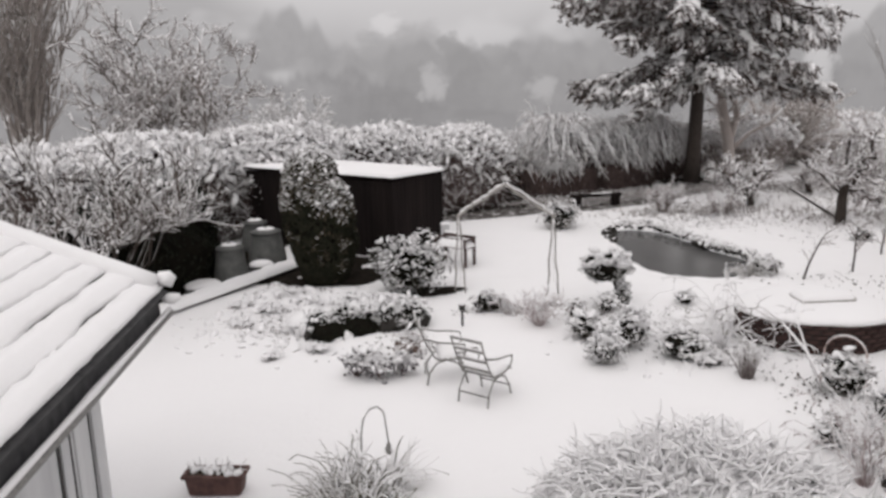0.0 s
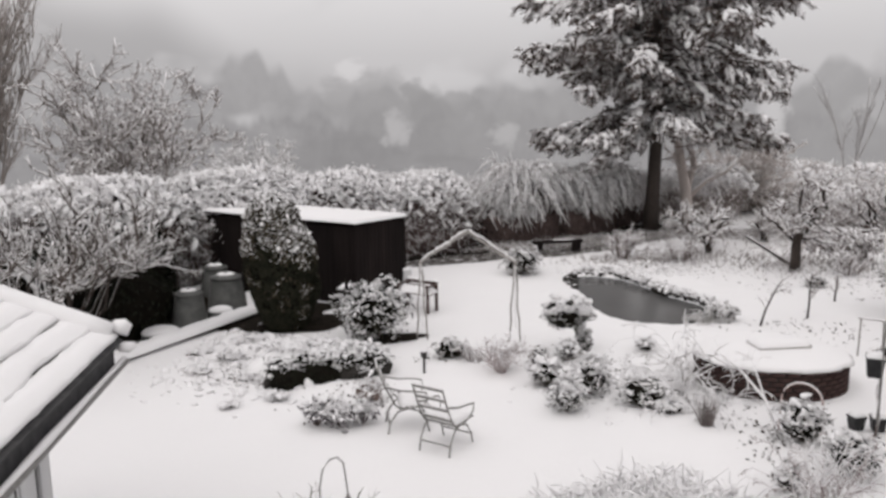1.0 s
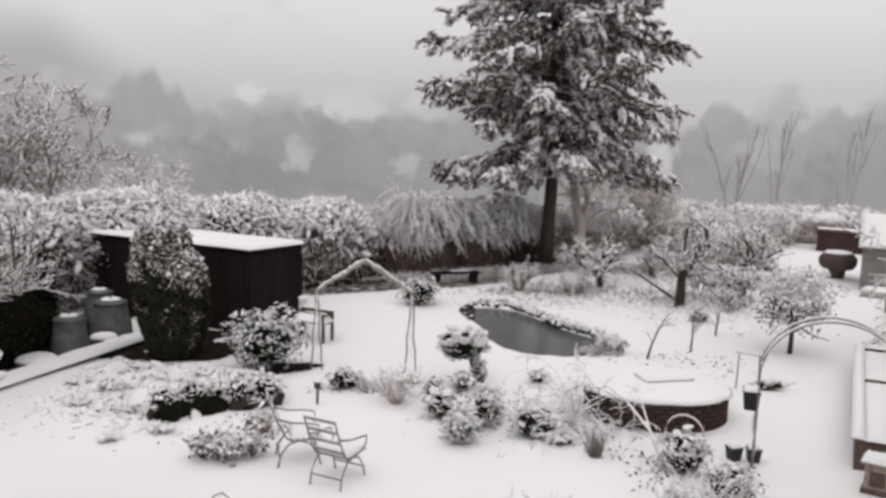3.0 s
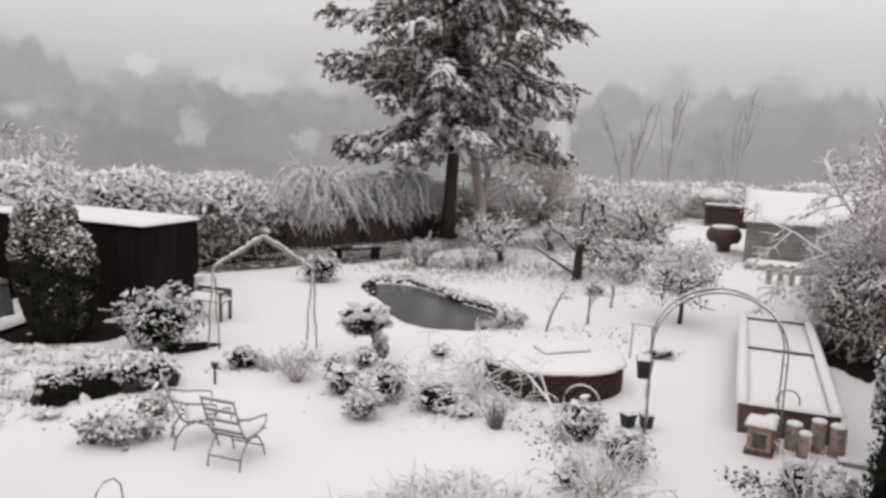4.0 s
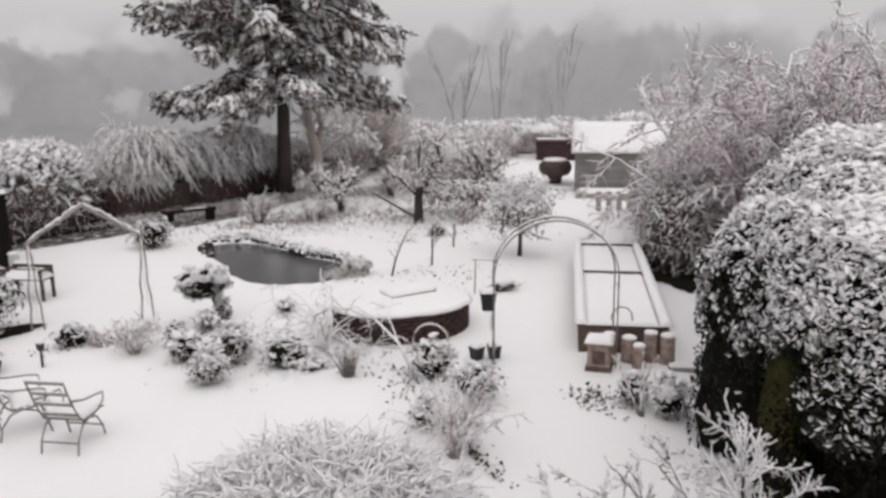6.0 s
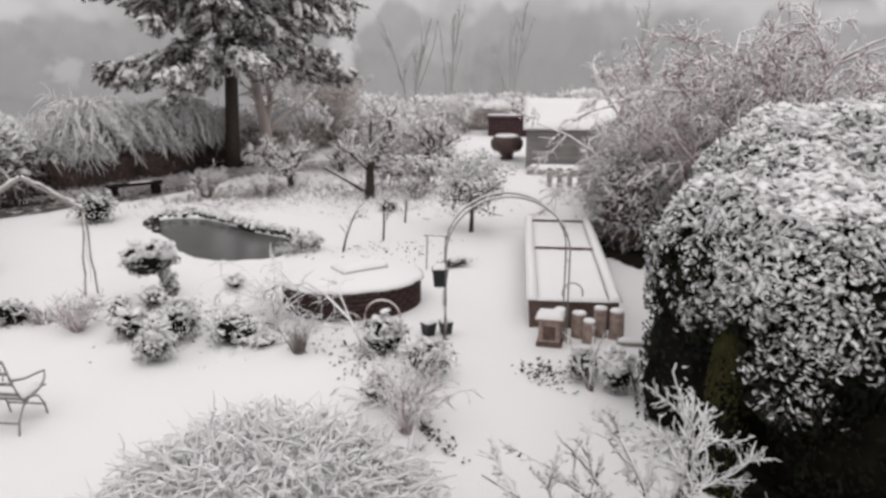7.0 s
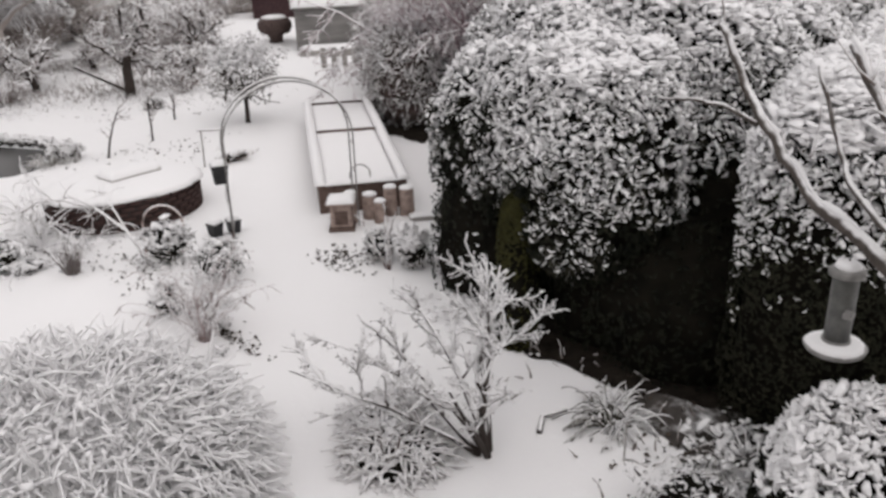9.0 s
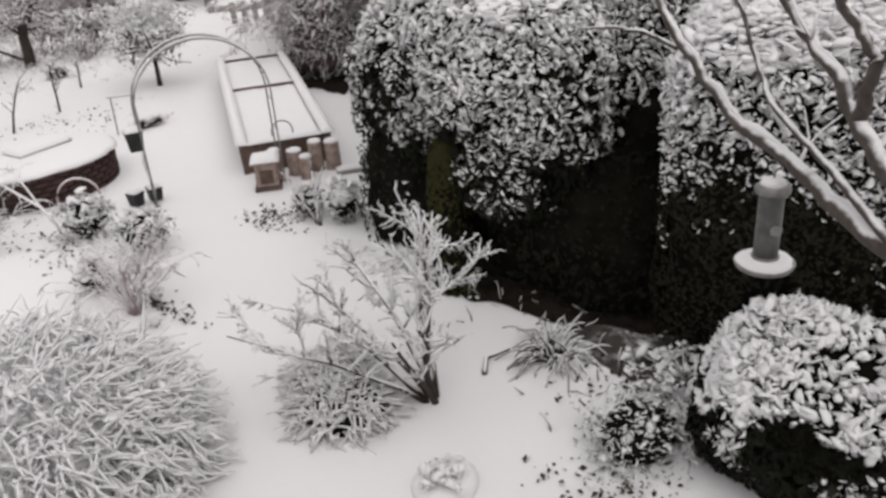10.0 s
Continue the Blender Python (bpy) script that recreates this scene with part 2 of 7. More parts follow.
def mesh_of(name, verts, groups, smooth=True):
    """A mesh from an (n, 3) array and a list of (m, k) face arrays."""
    me = bpy.data.meshes.new(name)
    verts = np.asarray(verts, dtype=np.float32)
    groups = [np.asarray(g, dtype=np.int32) for g in groups if len(g)]
    me.vertices.add(len(verts))
    me.vertices.foreach_set("co", verts.ravel())
    loops = np.concatenate([g.ravel() for g in groups])
    sizes = np.concatenate([np.full(len(g), g.shape[1], dtype=np.int32) for g in groups])
    starts = np.concatenate([[0], np.cumsum(sizes)[:-1]]).astype(np.int32)
    me.loops.add(len(loops))
    me.loops.foreach_set("vertex_index", loops)
    me.polygons.add(len(sizes))
    me.polygons.foreach_set("loop_start", starts)
    me.polygons.foreach_set("loop_total", sizes)
    me.polygons.foreach_set("use_smooth", np.full(len(sizes), smooth))
    me.update(calc_edges=True)
    me.validate()
    return me


def thing(name, label, category, at=(0, 0, 0), turn=0.0, group="", kind=""):
    ob = tagged(new(name), label, category, group, kind)
    ob.matrix_basis = pose(at[0], at[1], at[2], 0, 0, turn)
    return ob


def part(name, shape, mat, parent, label="", kind=""):
    """Links a bmesh or a mesh as one object under a thing or a part."""
    if isinstance(shape, bmesh.types.BMesh):
        me = bpy.data.meshes.new(name)
        shape.to_mesh(me)
        shape.free()
    else:
        me = shape
    me.materials.clear()
    me.materials.append(mat)
    ob = new(name, me)
    ob.parent = parent
    return tagged(ob, label, kind=kind)


def single(name, shape, mat, label, category, at=(0, 0, 0), turn=0.0, group="", kind=""):
    ob = part(name, shape, mat, None)
    ob.matrix_basis = pose(at[0], at[1], at[2], 0, 0, turn)
    return tagged(ob, label, category, group, kind)


def boxes(*items, bevel=0.01):
    """A bmesh of bevelled boxes: (centre, size) or (centre, size, (rx, ry, rz))."""
    bm = bmesh.new()
    for it in items:
        c, s = it[0], it[1]
        r = it[2] if len(it) > 2 else (0, 0, 0)
        m = pose(*c, *r) @ Matrix.Diagonal((*s, 1))
        bmesh.ops.create_cube(bm, size=1.0, matrix=m)
    if bevel:
        bmesh.ops.bevel(bm, geom=bm.edges[:], offset=bevel, segments=1, affect="EDGES", clamp_overlap=True)
    return bm


def soft_slab(w, d, h, cx=0.0, cy=0.0, z=0.0, rough=0.02, cells=14, edge=0.06, seed=0):
    """A pillow of snow lying on a w x d rectangle whose top is at z."""
    n, m = cells, max(3, int(cells * d / w))
    xs, ys = np.linspace(-0.5, 0.5, n), np.linspace(-0.5, 0.5, m)
    X, Y = np.meshgrid(xs, ys)
    ex = np.minimum(np.minimum((0.5 - abs(X)) * w, (0.5 - abs(Y)) * d) / edge, 1.0)
    r = np.random.default_rng(seed)
    top = h * np.sqrt(1 - (1 - ex) ** 2) + rough * (r.random(X.shape) - 0.5) * (ex > 0.4)
    top = np.maximum(top, 0.006)
    V = np.stack([X * w + cx, Y * d + cy, z + top], -1).reshape(-1, 3)
    Vb = V.copy()
    Vb[:, 2] = z
    idx = np.arange(n * m).reshape(m, n)
    q = np.stack([idx[:-1, :-1], idx[:-1, 1:], idx[1:, 1:], idx[1:, :-1]], -1).reshape(-1, 4)
    ring = np.concatenate([idx[0, :], idx[1:, -1], idx[-1, -2::-1], idx[-2:0:-1, 0]])
    nxt = np.roll(ring, -1)
    side = np.stack([ring + n * m, nxt + n * m, nxt, ring], -1)
    return mesh_of("snow", np.concatenate([V, Vb]), [q, q[:, ::-1] + n * m, side])


def unit(v):
    return v / np.maximum(np.linalg.norm(v, axis=-1, keepdims=True), 1e-9)


def tubes(pts, rad, sides=4):
    """Tapered tubes along (n, p, 3) paths with (n, p) radii."""
    n, p, _ = pts.shape
    tan = np.empty_like(pts)
    tan[:, 1:-1] = pts[:, 2:] - pts[:, :-2]
    tan[:, 0], tan[:, -1] = pts[:, 1] - pts[:, 0], pts[:, -1] - pts[:, -2]
    tan = unit(tan)
    ref = np.where(abs(tan[..., 2:3]) > 0.9, np.array([1.0, 0, 0]), np.array([0, 0, 1.0]))
    u = unit(np.cross(tan, ref))
    v = np.cross(tan, u)
    ang = np.arange(sides) / sides * 2 * np.pi
    ring = pts[:, :, None] + rad[:, :, None, None] * (u[:, :, None] * np.cos(ang)[:, None] + v[:, :, None] * np.sin(ang)[:, None])
    V = ring.reshape(-1, 3)
    idx = np.arange(n * p * sides).reshape(n, p, sides)
    a, b = idx[:, :-1], idx[:, 1:]
    q = np.stack([a, b, np.roll(b, -1, 2), np.roll(a, -1, 2)], -1).reshape(-1, 4)
    caps = [idx[:, 0], idx[:, -1, ::-1]]
    return V, [q] + [c.reshape(-1, sides) for c in caps]


def joined(*pairs):
    """One (verts, groups) from several."""
    V, G, off = [], [], 0
    for v, gs in pairs:
        V.append(v)
        G += [g + off for g in gs]
        off += len(v)
    return np.concatenate(V), G


def limbs(start, way, length, r0, r1, p=5, wander=0.15, droop=0.0, r=rng):
    """Paths that wander and droop (or rise, droop < 0) from their starts."""
    n = len(start)
    pts, w = [start], unit(way)
    for _ in range(p - 1):
        w = unit(w + r.normal(0, wander, (n, 3)) + np.array([0, 0, -1.0]) * droop)
        pts.append(pts[-1] + w * (length / (p - 1))[:, None])
    t = np.linspace(0, 1, p)
    return np.stack(pts, 1), r0[:, None] * (1 - t) + r1[:, None] * t


def offshoots(pts, rad, n, lo, hi, angle, length, taper=0.6, up=0.2, p=4, wander=0.2, droop=0.0, tip=0.35, r=rng, thick=None):
    """n side shoots off paths, at lo..hi along them."""
    k, q = pts.shape[0], pts.shape[1]
    size = np.linalg.norm(pts[:, -1] - pts[:, 0], axis=1)
    i = r.choice(k, n, p=size / size.sum())
    f = r.uniform(lo, hi, n) * (q - 1)
    j = np.minimum(f.astype(int), q - 2)
    fr = (f - j)[:, None]
    base = pts[i, j] * (1 - fr) + pts[i, j + 1] * fr
    tan = unit(pts[i, j + 1] - pts[i, j])
    side = unit(np.cross(tan, unit(r.normal(0, 1, (n, 3)))))
    a = np.radians(r.normal(angle, angle * 0.25, n))[:, None]
    way = tan * np.cos(a) + side * np.sin(a) + np.array([0, 0, up])
    L = size[i] * length * r.uniform(0.5, 1.2, n) * (1.1 - 0.5 * f / (q - 1))
    r0 = (rad[i, j] * taper) if thick is None else np.full(n, thick)
    return limbs(base, way, L, r0, r0 * tip, p, wander, droop, r)


def leaves(pos, normal, size, aspect=2.0, fold=0.25, r=rng, along=None):
    """Folded leaf blades, lying across their normals."""
    n = len(pos)
    nrm = unit(normal)
    t = along if along is not None else r.normal(0, 1, (n, 3))
    t = unit(t - nrm * (t * nrm).sum(-1, keepdims=True))
    s = np.cross(nrm, t)
    L = (size if np.ndim(size) else np.full(n, size))[:, None]
    w = L / aspect
    V = np.stack([pos - t * L * 0.5, pos + s * w * 0.5 + nrm * w * fold - t * L * 0.05, pos + t * L * 0.5 - nrm * L * 0.08, pos - s * w * 0.5 + nrm * w * fold - t * L * 0.05], 1).reshape(-1, 3)
    b = np.arange(n)[:, None] * 4
    return V, [np.concatenate([b + np.array([0, 2, 1]), b + np.array([0, 3, 2])]).astype(int)[:, ::-1]]


_p = (1 + 5 ** 0.5) / 2
ICO = unit(np.array([(-1, _p, 0), (1, _p, 0), (-1, -_p, 0), (1, -_p, 0), (0, -1, _p), (0, 1, _p), (0, -1, -_p), (0, 1, -_p), (_p, 0, -1), (_p, 0, 1), (-_p, 0, -1), (-_p, 0, 1)], dtype=float))
ICO_F = np.array([(i, j, k) for i in range(12) for j in range(i + 1, 12) for k in range(j + 1, 12)
                  if max(np.linalg.norm(ICO[i] - ICO[j]), np.linalg.norm(ICO[j] - ICO[k]), np.linalg.norm(ICO[i] - ICO[k])) < 1.2])
_c = np.cross(ICO[ICO_F[:, 1]] - ICO[ICO_F[:, 0]], ICO[ICO_F[:, 2]] - ICO[ICO_F[:, 0]])
_flip = (_c * ICO[ICO_F].mean(1)).sum(1) < 0
ICO_F[_flip] = ICO_F[_flip][:, ::-1]


def lumps(pos, size, flat=0.55, r=rng, long=0.6, tilt=0.0):
    """Uneven little lumps of snow."""
    n = len(pos)
    a = r.uniform(0, 2 * np.pi, n)
    c, s = np.cos(a)[:, None], np.sin(a)[:, None]
    k = ICO[None] * (1 + r.uniform(-0.25, 0.25, (n, 12, 1)))
    x, y, z = k[..., 0] * (1 + long * r.random((n, 1))), k[..., 1], k[..., 2] * flat
    z = z + x * r.normal(0, tilt, (n, 1)) + y * r.normal(0, tilt, (n, 1))
    S = (size if np.ndim(size) else np.full(n, size))[:, None]
    V = pos[:, None] + np.stack([(x * c - y * s) * S, (x * s + y * c) * S, z * S], -1)
    F = (ICO_F[None] + (np.arange(n) * 12)[:, None, None]).reshape(-1, 3)
    return V.reshape(-1, 3), [F]


def ripple(p, f, seed=0.0):
    """Smooth pseudo-random field in -1..1, at f waves per metre."""
    x, y, z = p[..., 0] * f, p[..., 1] * f, p[..., 2] * f
    return (np.sin(5.1 * x + 1.7 * seed + 2 * np.sin(3.3 * y + seed)) + np.sin(4.7 * y + 2.1 * seed + 2 * np.sin(3.9 * z + seed)) + np.sin(5.7 * z + 0.9 * seed + 2 * np.sin(4.3 * x - seed))) / 3


def bulk(radii, power, d, seed, amp):
    """Points at directions d on a rounded, uneven body, and its outward normals."""
    R = np.array(radii)
    k = 1.0 / (np.abs(d / 1.0) ** power).sum(-1) ** (1.0 / power)
    p = d * k[..., None] * R
    nrm = unit(np.sign(d) * np.abs(d * k[..., None]) ** (power - 1) / R)
    off = amp * (0.65 * ripple(p, 0.35, seed) + 0.35 * ripple(p, 1.1, seed + 3))
    return p + nrm * off[..., None], nrm


def directions(n, r=rng):
    return unit(r.normal(0, 1, (n, 3)))


def core_body(radii, power, seed, amp, shrink=0.9, rings=20, around=36):
    th, ph = np.linspace(0.02, np.pi - 0.02, rings), np.arange(around) / around * 2 * np.pi
    T, P = np.meshgrid(th, ph, indexing="ij")
    d = np.stack([np.sin(T) * np.cos(P), np.sin(T) * np.sin(P), np.cos(T)], -1)
    p, _ = bulk(radii, power, d, seed, amp)
    V = (p * shrink).reshape(-1, 3)
    idx = np.arange(rings * around).reshape(rings, around)
    a, b = idx[:-1], idx[1:]
    q = np.stack([a, b, np.roll(b, -1, 1), np.roll(a, -1, 1)], -1).reshape(-1, 4)
    return V, [q, idx[:1, ::-1], idx[-1:]]


def hedge_mass(bodies, n, leaf, leaf_mat, owner, seed=1, lump=0, lump_size=0.06, up=0.55, jitter=0.7, power=3.0, aspect=1.9, floor=0.0, amp=0.18, core=True, low_bare=0.0, dust=0.35, dust_from=0.0, shade=0.35, patchy=0.0, sticks=0, stick_len=0.35, stick_r=0.012, stick_mat=None, stick_droop=0.1, rise=None, stick_from=-9.0, dry_shade_mat=None, clots=0.0, core_mat=None, hang=False, mantle=0, mantle_size=0.055):
    """Dark core standing for the shade inside, a shell of leaf blades and clumps of snow on top, shared out over bodies
    of (centre, radii, turn).
    """
    r = np.random.default_rng(seed)
    L, C, S, T, D, M = [], [], [], [], [], []
    area = np.array([b[1][0] * b[1][1] + b[1][2] * (b[1][0] + b[1][1]) for b in bodies])
    area = area * np.array([b[3] if len(b) > 3 else 1.0 for b in bodies])
    for (c, rad, turn, *more), share in zip(bodies, area / area.sum()):
        c = np.array(c, dtype=float)
        a = radians(turn)
        rot = np.array([[np.cos(a), -np.sin(a), 0], [np.sin(a), np.cos(a), 0], [0, 0, 1]])
        sd = seed + 0.37 * len(L)
        m = int(n * share)
        # even cover: pick more than needed and thin by the stretch of the body
        d = directions(m * 3, r)
        p, nr = bulk(rad, power, d, sd, amp)
        w = np.linalg.norm(p, axis=1) ** 2 / np.maximum((d * nr).sum(-1), 0.2)
        keep = r.choice(len(d), m, replace=False, p=w / w.sum())
        p, nr = p[keep], nr[keep]
        p = p * (1 - 0.10 * r.random((m, 1)) ** 2) @ rot.T + c
        nr = nr @ rot.T
        ok = p[:, 2] > floor + low_bare * r.random(m)
        p, nr = p[ok], nr[ok]
        if patchy:
            ok = r.random(len(p)) < 1 - patchy * np.clip(0.5 - 1.2 * ripple(p, 0.45, seed), 0, 1)
            p, nr = p[ok], nr[ok]
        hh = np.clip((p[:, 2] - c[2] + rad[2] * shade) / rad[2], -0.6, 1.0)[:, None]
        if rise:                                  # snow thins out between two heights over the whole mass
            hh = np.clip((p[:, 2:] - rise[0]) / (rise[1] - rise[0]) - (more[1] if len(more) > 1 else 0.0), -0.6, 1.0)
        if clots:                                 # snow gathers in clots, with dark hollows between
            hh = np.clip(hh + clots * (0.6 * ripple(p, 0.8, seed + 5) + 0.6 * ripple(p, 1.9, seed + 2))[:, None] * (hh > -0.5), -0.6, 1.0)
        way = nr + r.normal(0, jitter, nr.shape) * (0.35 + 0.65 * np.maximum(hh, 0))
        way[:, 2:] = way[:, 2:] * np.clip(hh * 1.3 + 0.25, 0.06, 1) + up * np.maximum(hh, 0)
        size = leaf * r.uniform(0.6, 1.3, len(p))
        dry = (hh[:, 0] < 0.45 * r.random(len(p)) ** 1.5) if dry_shade_mat else np.zeros(len(p), dtype=bool)
        down = np.array([0, 0, -1.0]) + nr * 0.6 + r.normal(0, 0.3, nr.shape) if hang else r.normal(0, 1, nr.shape)
        L.append(leaves(p[~dry], way[~dry], size[~dry], aspect, 0.2, r, down[~dry]))
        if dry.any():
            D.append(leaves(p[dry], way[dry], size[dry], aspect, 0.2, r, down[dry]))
        if sticks:
            kk = int(sticks * share)
            able = np.flatnonzero(hh[:, 0] > stick_from - 0.3 * r.random(len(p)))
            pick = r.choice(able, kk)
            go = nr[pick] * 0.5 + r.normal(0, 0.55, (kk, 3)) + np.array([0, 0, 0.35]) * hh[pick]
            ln = stick_len * r.uniform(0.5, 1.4, kk)
            T.append(tubes(*limbs(p[pick] - nr[pick] * 0.08, go, ln, np.full(kk, stick_r), np.full(kk, stick_r * 0.6), 4, 0.2, stick_droop, r), 3))
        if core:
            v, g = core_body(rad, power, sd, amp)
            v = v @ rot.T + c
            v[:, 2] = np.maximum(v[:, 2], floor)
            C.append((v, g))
        if mantle:
            flat_top = np.flatnonzero((nr[:, 2] + 0.25 * ripple(p, 1.1, seed + 7) > 0.72) & (hh[:, 0] > 0.5))
            if len(flat_top):
                pp = p[r.choice(flat_top, min(int(mantle * share), len(flat_top)), replace=False)]
                M.append(lumps(pp + np.array([0, 0, 0.03]), mantle_size * r.uniform(0.5, 1.3, len(pp)), 0.35, r, 0.8, 0.25))
        if lump:
            kk = int(lump * share)
            pick = r.choice(len(p), min(kk * 3, len(p)), replace=False)
            pp, nn = p[pick], nr[pick]
            chance = np.clip(nn[:, 2] * 0.9 + dust * (hh[pick, 0] - dust_from), 0.0, 1)
            if rise:
                chance = chance * np.clip(hh[pick, 0] * 2.2 + 0.2, 0, 1)
            pp = pp[r.random(len(pp)) < chance][:kk]
            S.append(lumps(pp + np.array([0, 0, lump_size * 0.5]), lump_size * r.uniform(0.35, 1.4, len(pp)), 0.4, r, 1.5, 0.6))
    if mantle:                                    # thick snow settled on the flat tops
        S += M
    part("foliage", mesh_of("foliage", *joined(*L), smooth=False), leaf_mat, owner, kind="stuff")
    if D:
        part("sheltered_leaf", mesh_of("sheltered_leaf", *joined(*D), smooth=False), dry_shade_mat, owner, "leaves the snow has not reached, coloured darker for shade", "stuff")
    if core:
        part("inner_core", mesh_of("inner_core", *joined(*C)), core_mat or SHADE_CORE, owner, kind="stuff")
    if T:
        part("twig", mesh_of("twig", *joined(*T)), stick_mat, owner, kind="stuff")
    if S:
        part("snow_cover", mesh_of("snow_cover", *joined(*S)), SNOW_CLUMP, owner, "clumps of fresh snow", "stuff")
    return owner


# ---- the setting ----
# ground: one sheet, fine near the house, coarse to the horizon; the pond is let into it
POND_C = Vector((5.75, 19.4, 0))


def pond_edge(n=288, grow=1.0):
    """A blunt wedge of a pond: narrow at the far end, broad toward the lawn, with a ragged bank."""
    out = []
    for i in range(n):
        a = 2 * math.pi * i / n
        c = 0.651 + 0.124 * math.cos(a) + 0.067 * math.sin(a) + 0.255 * math.cos(2 * a) + 0.116 * math.sin(2 * a) - 0.021 * math.cos(3 * a) + 0.079 * math.sin(3 * a)
        k = (1 + 0.012 * math.sin(9 * a + 1.0) + 0.010 * math.sin(17 * a + 2.0) + 0.007 * math.sin(31 * a)) * grow / c
        out.append(POND_C + Vector((math.cos(a) * k, math.sin(a) * k, 0)))
    return out


def ground_height(x, y):
    p = np.stack([x, y, 0 * x], -1)
    near = np.exp(-((x - 5) ** 2 + (y - 15) ** 2) / 900.0)
    s, r_ = 0.6 * x + 0.8 * y, 0.8 * x - 0.6 * y
    path = np.exp(-((r_ + 0.35) / 0.55) ** 4) * (s > 2) * (s < 27)
    beds = 0
    for bx, by, bw in ((-3.0, 15.0, 1.6), (5.4, 2.6, 1.1), (6.6, 3.2, 0.8), (4.0, 12.6, 1.3), (1.5, 14.8, 0.9), (8.5, 23.6, 2.6), (6.6, 22.6, 1.4), (12.0, 21.0, 2.2), (8.6, 15.8, 1.4), (-1.6, 13.2, 0.9), (4.9, 9.5, 0.6), (7.3, 8.4, 0.5)):
        beds = beds + np.exp(-((x - bx) ** 2 + (y - by) ** 2) / (bw * bw))
    beds = np.minimum(beds, 1.0) * (0.035 * ripple(p, 0.55, 7) + 0.025 * ripple(p, 1.3, 9) + 0.02)
    fall = -0.11 * np.maximum(np.hypot(x, y) - 48, 0)
    return fall + beds * (1 - path) + near * (0.035 * ripple(p, 0.22, 1) + 0.014 * ripple(p, 0.9, 4) + 0.006 * ripple(p, 2.3, 6)) * (1 - path) - 0.03 * path


def radial_ground():
    edge = pond_edge()
    ring0 = np.array([(v.x, v.y) for v in edge])
    rings, c = [ring0], np.array((POND_C.x, POND_C.y))
    n = len(ring0)
    ang = np.arctan2(ring0[:, 1] - c[1], ring0[:, 0] - c[0])
    for d in list(np.arange(0.2, 22.0, 0.2)) + list(np.arange(22, 34, 0.5)) + [35, 45, 60, 90, 140, 220, 400, 900]:
        rings.append(ring0 + np.stack([np.cos(ang), np.sin(ang)], -1) * d)
    R = np.stack(rings)
    z = ground_height(R[..., 0], R[..., 1])
    z[0] = -0.02
    z[1] += 0.02
    z[2] += 0.02
    V = np.concatenate([R, z[..., None]], -1).reshape(-1, 3)
    idx = np.arange(len(V)).reshape(len(rings), n)
    a, b = idx[:-1], idx[1:]
    q = np.stack([a, np.roll(a, -1, 1), np.roll(b, -1, 1), b], -1).reshape(-1, 4)
    return mesh_of("ground", V, [q[:, ::-1]])


single("ground", radial_ground(), SNOW_GROUND, "smooth white lawn under fresh snow", "ground", kind="structure")
bm = bmesh.new()
vs = [bm.verts.new((v.x, v.y, -0.07)) for v in pond_edge(grow=1.04)]
bm.faces.new(vs)
single("water", bm, WATER, "dark grey still pond water, unfrozen", "pond", kind="structure")

# distance: a ring of foggy hillside woods far behind the garden
# haze is painted into the emitted colour; the ring glows by itself
FOG, nt, bsdf = material("fog_and_far_woods")
nt.nodes.remove(bsdf)
geo = nt.nodes.new("ShaderNodeNewGeometry")
sep = nt.nodes.new("ShaderNodeSeparateXYZ")
nt.links.new(geo.outputs["Position"], sep.inputs[0])
turn_ = math_node(nt, "MULTIPLY", math_node(nt, "ARCTAN2", sep.outputs["X"], sep.outputs["Y"]), 57.2958)
rise = math_node(nt, "MULTIPLY", math_node(nt, "SUBTRACT", sep.outputs["Z"], 4.7), 57.2958 / 240.0)


def far_noise(sx, sy, detail, w=0.0):
    comb = nt.nodes.new("ShaderNodeCombineXYZ")
    nt.links.new(math_node(nt, "MULTIPLY", turn_, sx), comb.inputs[0])
    nt.links.new(math_node(nt, "MULTIPLY", rise, sy), comb.inputs[1])
    comb.inputs[2].default_value = w
    n = node(nt, "ShaderNodeTexNoise", Scale=1.0, Detail=detail, Roughness=0.55)
    nt.links.new(comb.outputs[0], n.inputs["Vector"])
    return n.outputs["Fac"]


def ridge(base, swing, sx, w, soft):
    """1 below a treetop line at about base degrees, fading into fog above it."""
    line = math_node(nt, "ADD", base, math_node(nt, "MULTIPLY", math_node(nt, "SUBTRACT", far_noise(sx, sx * 0.25, 3.0, w), 0.5), swing))
    m = nt.nodes.new("ShaderNodeMapRange")
    m.interpolation_type = "SMOOTHSTEP"
    nt.links.new(math_node(nt, "SUBTRACT", line, rise), m.inputs["Value"])
    m.inputs["From Min"].default_value, m.inputs["From Max"].default_value = -soft, soft
    return m.outputs["Result"]


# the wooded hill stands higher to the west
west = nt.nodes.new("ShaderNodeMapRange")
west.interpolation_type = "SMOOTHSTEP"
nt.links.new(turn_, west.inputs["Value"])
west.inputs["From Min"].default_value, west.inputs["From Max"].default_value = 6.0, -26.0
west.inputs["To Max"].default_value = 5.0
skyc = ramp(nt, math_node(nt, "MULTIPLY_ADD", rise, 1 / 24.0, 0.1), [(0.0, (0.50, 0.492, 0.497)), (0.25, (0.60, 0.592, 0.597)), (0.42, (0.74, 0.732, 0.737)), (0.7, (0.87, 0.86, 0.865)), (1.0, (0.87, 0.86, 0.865))])
